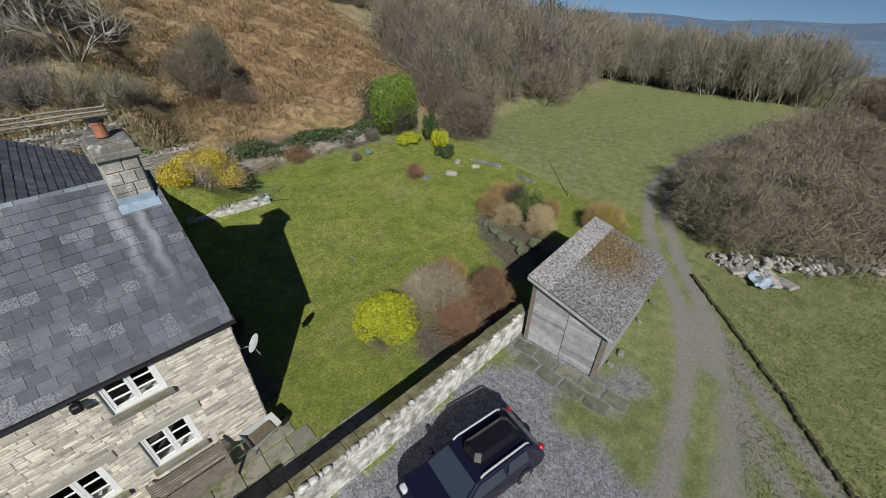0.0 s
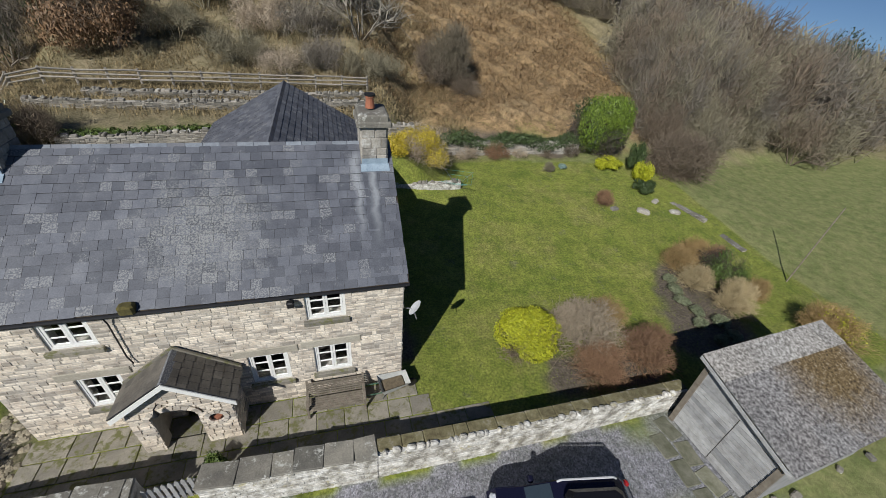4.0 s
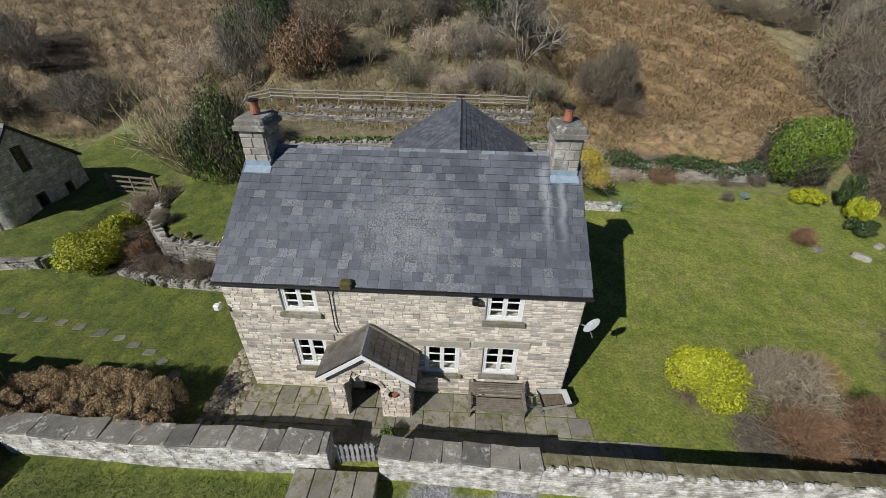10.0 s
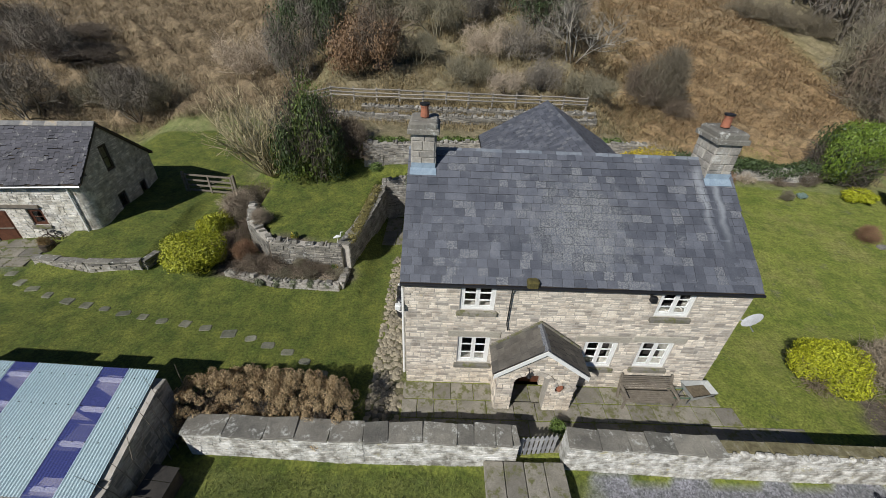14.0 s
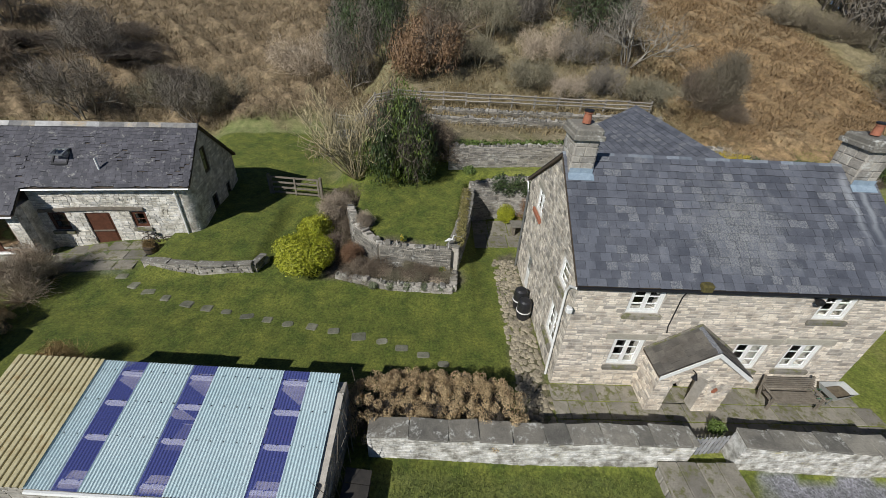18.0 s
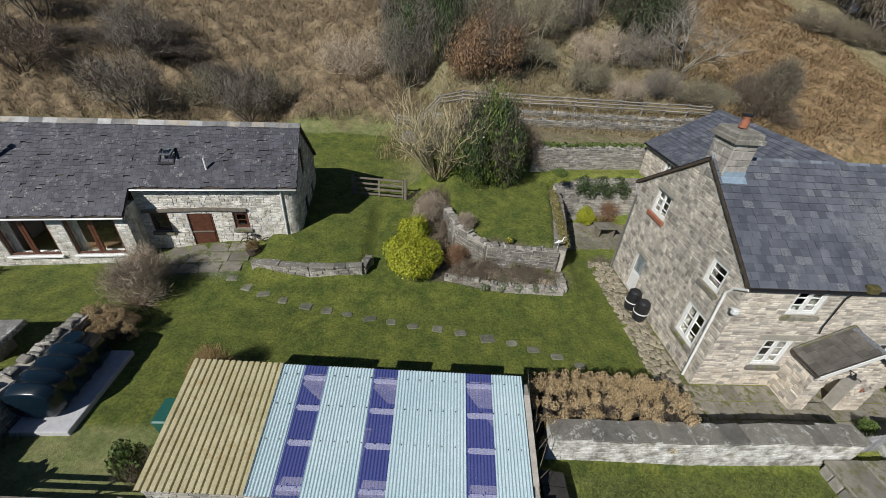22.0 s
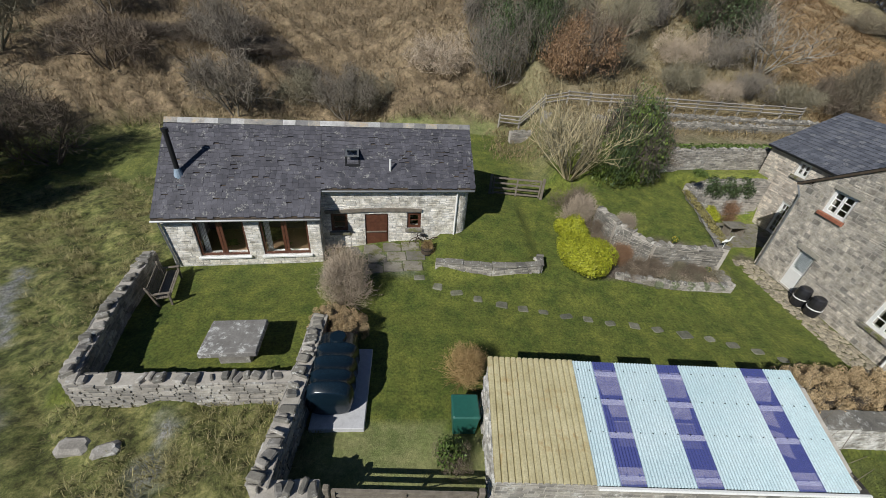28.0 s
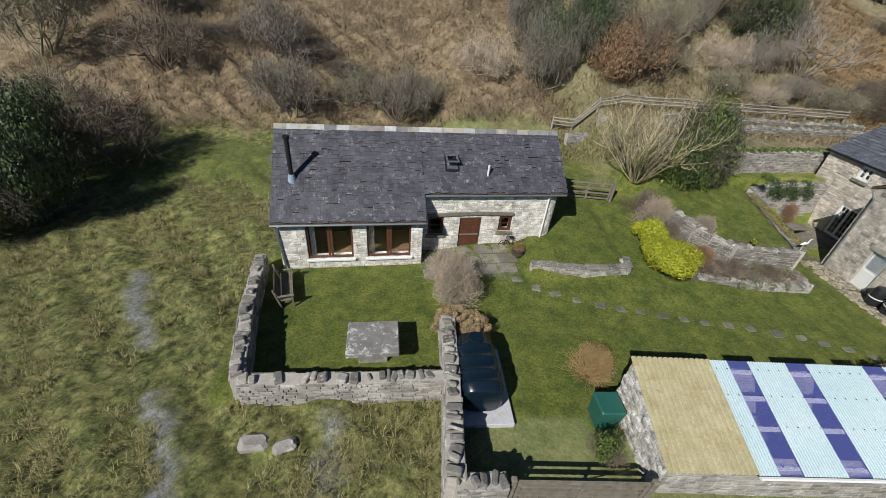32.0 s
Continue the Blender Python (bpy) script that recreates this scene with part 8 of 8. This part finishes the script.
solo("ivy_hedge", quads_mesh("ivy", *leaves(70, 16000, iv, 0.08, 0.5), leaf_dark), None, pose(0, 0, 0), "dark ivy along the garden wall top", "ivy", kind="stuff")
solo("garden_ivy", quads_mesh("ivy", *leaves(71, 3500, [(x, float(back_line(x)) + 0.45, 4.3, 0.4, 0.2) for x in np.arange(-3.6, 13, 0.7)], 0.1, 0.9), leaf_green), None, pose(0, 0, 0), "grass and ivy on the retaining wall top", "ivy", kind="stuff")

for x, y, z_ in ((-4.1, 6.3, 0.0), (-6.1, 6.9, 0.9), (-5.5, 6.5, 0.0)):
    plant("daffodils", "small clump of yellow daffodils", "flowers", x, y, 0.5, 0.35, None, [leaf_mesh(74, leaf_green, 500, 0.16, 5, 0.9), leaf_mesh(75, leaf_gold, 120, 0.16, 5, 0.5)], "daffodils", dz=z_ * 0.1)

# hawthorns beside the track and woods
for x, y, w, h, sd in ((34.6, -7.4, 4.6, 4.0, 72), (36.4, -6.4, 6.6, 4.6, 71), (40.6, -4.9, 6.4, 4.2, 72), (36.6, -10.6, 6.4, 4.0, 73), (40.6, -9.2, 8.0, 5.0, 73), (45.6, -5.6, 7.6, 4.4, 71), (45.8, -10.4, 9.0, 5.2, 72), (52.0, -7.0, 8.6, 4.6, 73), (53.0, -12.0, 9.6, 5.2, 71), (59.5, -8.8, 9.0, 4.6, 72), (40.2, -14.0, 7.2, 4.2, 72), (46.0, -15.6, 8.5, 4.8, 73)):
    plant("hawthorn", "spreading leafless brown hawthorn", "tree", x, y, w, h, bare_mesh("thorn", sd, bark_thorn), None, "hawthorns")
    plant("hawthorn", "spreading leafless olive hawthorn", "tree", x + 0.9, y + 0.7, w * 0.95, h * 0.85, bare_mesh("thorn", sd + 3, bark_olive), None, "hawthorns")
plant("beech_tree", "young tree holding orange-brown leaves", "tree", -5.4, 27.4, 7.6, 6.2, bare_mesh("tree", 81, bark_brown), [leaf_mesh(82, leaf_orange, 14000, 0.022, -20, 0.95)])
plant("white_tree", "tall pale-barked leafless tree", "tree", 12.4, 29.0, 9.4, 8.0, bare_mesh("limbs", 83, bark_pale))
plant("round_thicket", "rounded grey leafless thicket", "shrub", 19.5, 26.0, 5.6, 4.4, bare_mesh("dense", 84, bark_thorn))
plant("round_thicket", "rounded grey leafless thicket", "shrub", 18.4, 26.4, 4.9, 3.8, bare_mesh("thorn", 85, bark_brown))
plant("round_thicket", "low dark leafless thicket", "shrub", 20.6, 24.6, 3.6, 1.5, bare_mesh("dense", 84, bark_brown))
for x, y, w, h in ((-12.6, 28.8, 5.9, 7.4), (-9.4, 29.4, 5.0, 8.1), (-12.6, 35.7, 6.5, 8.3)):
    plant("ivied_tree", "leafless tree with ivy on its stems", "tree", x, y, w, h, bare_mesh("multi", 86, bark_grey), [leaf_mesh(87, leaf_dark, 2600 if x < -11 else 12000, 0.022, 8, 0.95)], "ivied trees")
plant("holly", "dark evergreen holly on the bank", "tree", 10.2, 33.5, 8.4, 6.0, bare_mesh("multi", 88, bark_dark), [leaf_mesh(89, leaf_dark, 7000, 0.022, 12, 0.8)])
for k, (x, y, w, h) in enumerate(((3.0, 26.0, 4.6, 3.1), (6.2, 24.5, 3.8, 2.4), (9.2, 25.2, 4.4, 3.3), (12.3, 24.0, 3.9, 2.9), (-1.3, 28.4, 4.8, 3.2), (4.8, 30.1, 5.3, 3.8), (8.4, 29.4, 5.8, 4.4), (0.1, 32.8, 6.2, 5.5), (13.6, 24.4, 3.4, 2.0), (-17.7, 31.5, 6.4, 4.6), (-25.7, 25.3, 6.4, 5.4), (-23.9, 26.8, 5.9, 4.4), (-29.8, 27.1, 4.9, 3.9), (12.2, 34.4, 6.1, 5.4), (3.8, 36.7, 6.7, 5.9), (-5.0, 36.7, 7.4, 7.4), (7.4, 38.6, 7.0, 6.3), (-10.3, 44.7, 8.0, 8.0))):
    plant("scrub_bush", "leafless grey-brown scrub bush on the bank", "shrub", x, y, w, h, bare_mesh(("bush", "multi", "bush")[k % 3], 90 + k % 4, (bark_olive, bark_straw, bark_grey, bark_olive)[k % 4]), None, "scrub bushes")
for x, y, w, h in ((-43.2, 8.8, 4.4, 4.9), (-44.8, 11.3, 5.3, 5.3), (-44.8, 6.9, 3.9, 3.9), (-46.6, 14.4, 5.8, 5.3), (-46.3, 8.6, 4.8, 4.8)):
    plant("holly", "dark evergreen holly at the field corner", "tree", x, y, w, h, bare_mesh("multi", 95, bark_dark), [leaf_mesh(88, leaf_dark, 7000, 0.03, 12, 0.5)], "corner hollies")
for k, (x, y, w, h) in enumerate(((-43.3, 16.2, 7.6, 5.2), (-34.4, 24.6, 7.2, 6.0), (-48.0, 18.7, 8.4, 5.6), (-46.3, 28.9, 7.7, 5.7), (-37.8, 33.1, 6.8, 5.8), (-56.1, 29.7, 9.4, 8.4), (-61.7, 38.5, 10.2, 9.2), (-50.6, 38.2, 8.6, 7.6))):
    plant("corner_tree", "leafless spreading tree at the field corner", "tree", x, y, w, h, bare_mesh("multi", 96 + k % 2, (bark_brown, bark_grey, bark_olive)[k % 3]), None, "corner trees")
for k, (x, y, w, h) in enumerate(((-45.6, 34.8, 7.7, 1.4), (-40.8, 35.4, 7.8, 1.6), (-35.6, 34.4, 7.8, 1.5), (-31.1, 31.9, 5.9, 1.2), (-38.5, 38.3, 7.8, 1.4))):
    plant("bramble_thicket", "dark leafless bramble thicket in the bracken", "shrub", x, y, w, h, bare_mesh("dense", 110 + k % 2, bark_bramble), None, "bramble thickets")
wood = random.Random(5)
for k in range(150):
    x = wood.uniform(34, 80)
    y = float(hill_foot(x)) + abs(wood.gauss(0, 12)) + wood.uniform(-1.5, 2.3)
    x = max(x, 39.5 + 0.5 * (y - 26) + wood.uniform(0, 3))
    h = wood.uniform(5.6, 9.8) * (0.7 if y < hill_foot(x) + 2.3 else 1)
    plant("wood_tree", "leafless tree of the hillside wood", "tree", x, y, h * wood.uniform(0.8, 1.15), h, bare_mesh(("far", "brush", "far")[k % 3] if x > 49 else ("multi", "bush")[k % 2], 100 + k % (5 if x > 49 else 2), (bark_grey, bark_olive, bark_brown, bark_olive)[wood.randrange(4)]), None, "hillside wood")
for k in range(80):
    t_ = k / 79
    x, y = 71.5 + 3 * t_ + abs(wood.gauss(0, 4)), 19 - 25 * t_ + wood.gauss(0, 1.5)
    h = wood.uniform(6.2, 8.6)
    plant("wood_tree", "tall leafless tree at the field end", "tree", x, y, h * 0.8, h, bare_mesh(("far", "multi")[k % 2], 100 + k % (5 if k % 2 == 0 else 2), (bark_hazel, bark_olive, bark_hazel)[k % 3]), None, "field-end trees")
for k in range(34):
    x, y = wood.uniform(62, 86), wood.uniform(-26, -9)
    h = wood.uniform(3.6, 5.2)
    plant("wood_tree", "leafless tree of the valley hedge", "tree", x, y, h * 1.3, h, bare_mesh(("far", "brush")[k % 2], 100 + k % 5, (bark_hazel, bark_brown)[k % 2]), None, "valley hedge")
for x, y in ((36.5, 45.0), (40.0, 44.2), (43.5, 42.6)):
    plant("scrub_bush", "dark leafless thicket above the russet slope", "shrub", x, y, 5.5, 3.2, bare_mesh("thorn", 72, bark_thorn), None, "scrub bushes")
plant("copper_bush", "large copper-brown leafless bush at the wood edge", "shrub", 61.5, 21.8, 8.0, 5.6, bare_mesh("dense", 34, bark_red))
for x, y, w, h in ((71.0, 30.0, 9.5, 9.0), (75.0, 27.5, 7.5, 7.4)):
    plant("pine", "dark pine above the wood", "tree", x, y, w, h, bare_mesh("tree", 101, bark_dark), [leaf_mesh(111, leaf_conifer, 6000, 0.035, 12, 0.9)], "pines")
far_spots = []
for k in range(90):
    x, h = wood.uniform(84, 170), wood.uniform(6, 9)
    y = wood.uniform(-6 + 0.08 * (x - 10), 75)
    far_spots.append((x, y, h * 1.3, h, (bark_grey, bark_olive, bark_brown)[k % 3]))
for k in range(90):
    x, y, h = wood.uniform(46, 88), wood.uniform(25, 58), wood.uniform(6, 10)
    far_spots.append((x, y, h * 1.1, h, (bark_brown, bark_grey, bark_olive)[k % 3]))
for k in range(46):
    x, y, h = wood.uniform(44, 84), wood.uniform(56, 78), wood.uniform(7, 10)
    far_spots.append((x, y, h * 1.2, h, (bark_brown, bark_grey)[k % 2]))
copse("far_wood", "leafless wood on the far hillside and beyond the field", far_spots, "haze", 120)
upper = []
for k in range(120):
    x, y, h = wood.uniform(-62, 60), wood.uniform(62, 95), wood.uniform(6, 10)
    upper.append((x, y, h, h, (bark_brown, bark_grey)[k % 2]))
copse("upper_wood", "leafless trees along the upper hillside", upper, "haze", 130)


# ---------- dead bracken, tussocks and long grass ----------
def blades(n, pick, height, width, droop, mat, name, label, seed):
    r = np.random.RandomState(seed)
    pts = pick(r, n)
    n = len(pts)
    z = ground_z(pts[:, 0], pts[:, 1])
    base = np.stack([pts[:, 0], pts[:, 1], z - 0.03], 1)
    a = r.uniform(0, 2 * math.pi, n)
    h = height * r.uniform(0.5, 1.3, n)
    lean = droop * r.uniform(0.3, 1.3, n)
    out = np.stack([np.cos(a), np.sin(a), 0 * a], 1)
    sd = np.stack([-np.sin(a), np.cos(a), 0 * a], 1) * (width * r.uniform(0.6, 1.4, n))[:, None]
    up = np.array([[0, 0, 1.0]])
    m1 = base + up * (h * 0.7)[:, None] + out * (lean * h * 0.4)[:, None]
    tip = base + up * (h * 0.75)[:, None] + out * (lean * h * 1.2)[:, None]
    v = np.stack([base - sd * 0.6, base + sd * 0.6, m1 + sd, tip, m1 - sd], 1).reshape(-1, 3)
    k = np.arange(n)[:, None] * 5
    f = np.concatenate([k + np.array([[0, 1, 2, 4]]), np.concatenate([k + 4, k + 2, k + 3, k + 3], 1)])
    f3 = np.concatenate([k + np.array([[0, 1, 2]]), k + np.array([[0, 2, 4]]), k + np.array([[4, 2, 3]])])
    solo(name, quads_mesh(name, v, f3, mat), None, pose(0, 0, 0), label, "grass", kind="stuff")


def tufts(count, per, pick, height, mat, name, label, seed, width=0.007, spread=0.16):
    """Round tussocks whose blades lean out from their middle."""
    r = np.random.RandomState(seed)
    c = pick(r, count)
    n = len(c) * per
    size = np.repeat(r.uniform(0.5, 1.5, len(c)), per)
    a = r.uniform(0, 2 * math.pi, n)
    q = np.abs(r.normal(size=n)) * spread * size
    x, y = np.repeat(c[:, 0], per) + q * np.cos(a), np.repeat(c[:, 1], per) + q * np.sin(a)
    a2 = a + r.normal(size=n) * 0.5
    out = np.stack([np.cos(a2), np.sin(a2), 0 * a], 1)
    sd = np.stack([-np.sin(a2), np.cos(a2), 0 * a], 1) * width
    h = (height * size * r.uniform(0.6, 1.2, n))[:, None]
    b = np.stack([x, y, ground_z(x, y) - 0.02], 1)
    up = np.array([[0, 0, 1.0]])
    m1 = b + up * h * 0.75 + out * h * 0.45
    tip = b + up * h * 0.55 + out * h * 1.2
    v = np.stack([b - sd, b + sd, m1 + sd, tip, m1 - sd], 1).reshape(-1, 3)
    k = np.arange(n)[:, None] * 5
    f = np.concatenate([k + np.array([[0, 1, 2]]), k + np.array([[0, 2, 4]]), k + np.array([[4, 2, 3]])])
    solo(name, quads_mesh(name, v, f, mat), None, pose(0, 0, 0), label, "grass", kind="stuff")


def clumped(r, n, x0, x1, y0, y1, ok, per=14, spread=0.5):
    c = np.stack([r.uniform(x0, x1, n // per), r.uniform(y0, y1, n // per)], 1)
    p = np.repeat(c, per, 0) + r.normal(size=(n // per * per, 2)) * spread
    return p[ok(p[:, 0], p[:, 1])]


bracken_m = leaf_mat("dead_bracken", (0.21, 0.162, 0.098), (0.315, 0.25, 0.16), 0.9)
russet_m = leaf_mat("russet_bracken", (0.275, 0.19, 0.10), (0.385, 0.272, 0.152), 0.9)
straw_m = leaf_mat("dead_grass", (0.22, 0.17, 0.085), (0.36, 0.29, 0.16), 0.9)
tuss_m = leaf_mat("tussock_grass", (0.20, 0.19, 0.075), (0.35, 0.315, 0.15), 0.9)
nap_d = leaf_mat("mossy_nap", (0.07, 0.102, 0.013), (0.152, 0.17, 0.03), 0.8)
green_m = leaf_mat("pasture_grass", (0.12, 0.14, 0.042), (0.21, 0.215, 0.085), 0.8)
blades(60000, lambda r, n: clumped(r, n, -58, -6, 19, 62, lambda x, y: (y > hill_foot(x) + 0.8) & ((x < -10) | (y > 44))), 0.55, 0.018, 1.5, bracken_m, "bracken", "flattened dead bracken on the hillside", 1)
blades(60000, lambda r, n: clumped(r, n, 12, 40, 22, 58, lambda x, y: (y > hill_foot(x) + 0.5)), 0.34, 0.020, 1.7, russet_m, "bracken", "flattened russet bracken on the hillside", 2)
blades(75000, lambda r, n: clumped(r, n, -13.5, 20, 17.3, 48, lambda x, y: y > back_line(x) + 0.4), 0.36, 0.016, 1.1, straw_m, "long_grass", "bleached long grass on the bank", 3)
def rough_field(r, n):
    p = np.stack([r.uniform(-52, -19, n), r.uniform(-13, 17, n)], 1)
    x, y = p[:, 0], p[:, 1]
    ok = ~((x > -31.9) & (y > -1.4 + 0.1 * (x + 29)) & (y < 15)) & ~((x > -22.3) & (y > -4.6)) & (np.abs(x + 36.8 - (4.6 - y) * 0.75) > 0.6) & (y < 15)
    ok &= wob(x, y, 0.7, 3.0) + r.normal(size=n) * 0.8 > -0.2
    return p[ok]


tufts(10500, 24, rough_field, 0.19, tuss_m, "tussocks", "pale tussocky rough grass in the field", 4)
blades(40000, lambda r, n: clumped(r, n, 20, 46, -22, -5, lambda x, y: y < -9.4 + np.where(x < 30, (x - 26) * 0.36, 2.2), 10, 0.4), 0.12, 0.014, 0.8, green_m, "pasture", "short rough pasture grass", 5)
blades(20000, lambda r, n: clumped(r, n, -7, 4, -9, -3.2, lambda x, y: y < -3.2, 8, 0.4), 0.09, 0.012, 0.6, nap_d, "verge", "short verge grass before the wall", 6)

nap_m = leaf_mat("lawn_nap", (0.135, 0.175, 0.022), (0.235, 0.25, 0.05), 0.8)
blades(40000, lambda r, n: clumped(r, n, -21.5, -1.4, -2.4, 11, lambda x, y: (y > -2.4 - 0.09 * (x + 5)) & ~((x < -1.8) & (x > -10.4) & (y > 5.2)), 6, 0.35), 0.045, 0.02, 0.9, nap_d, "lawn_grass", "short mossy lawn grass", 8)
blades(60000, lambda r, n: clumped(r, n, 11, 33, -2.4, 21, lambda x, y: x > 11.6, 6, 0.35), 0.045, 0.02, 0.9, nap_m, "lawn_grass", "short uneven lawn grass", 7)

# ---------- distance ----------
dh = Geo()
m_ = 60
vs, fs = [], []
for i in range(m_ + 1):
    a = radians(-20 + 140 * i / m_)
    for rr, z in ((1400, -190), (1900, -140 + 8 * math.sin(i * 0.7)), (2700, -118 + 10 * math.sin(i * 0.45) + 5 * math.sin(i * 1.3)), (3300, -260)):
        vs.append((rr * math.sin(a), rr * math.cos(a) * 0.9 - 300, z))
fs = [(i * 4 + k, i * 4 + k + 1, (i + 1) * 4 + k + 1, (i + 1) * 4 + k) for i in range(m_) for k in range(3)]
# Blue aerial haze is painted into the hills' base colour.
solo("distant_hills", dh.add(vs, fs), surface("haze_tinted_hills", [(0.35, (0.10, 0.16, 0.24)), (0.65, (0.14, 0.21, 0.30))], 0.004, 0.02, 1.0), pose(0, 0, 0), "hazy blue hills beyond the valley", "hills", kind="structure", smooth=True)
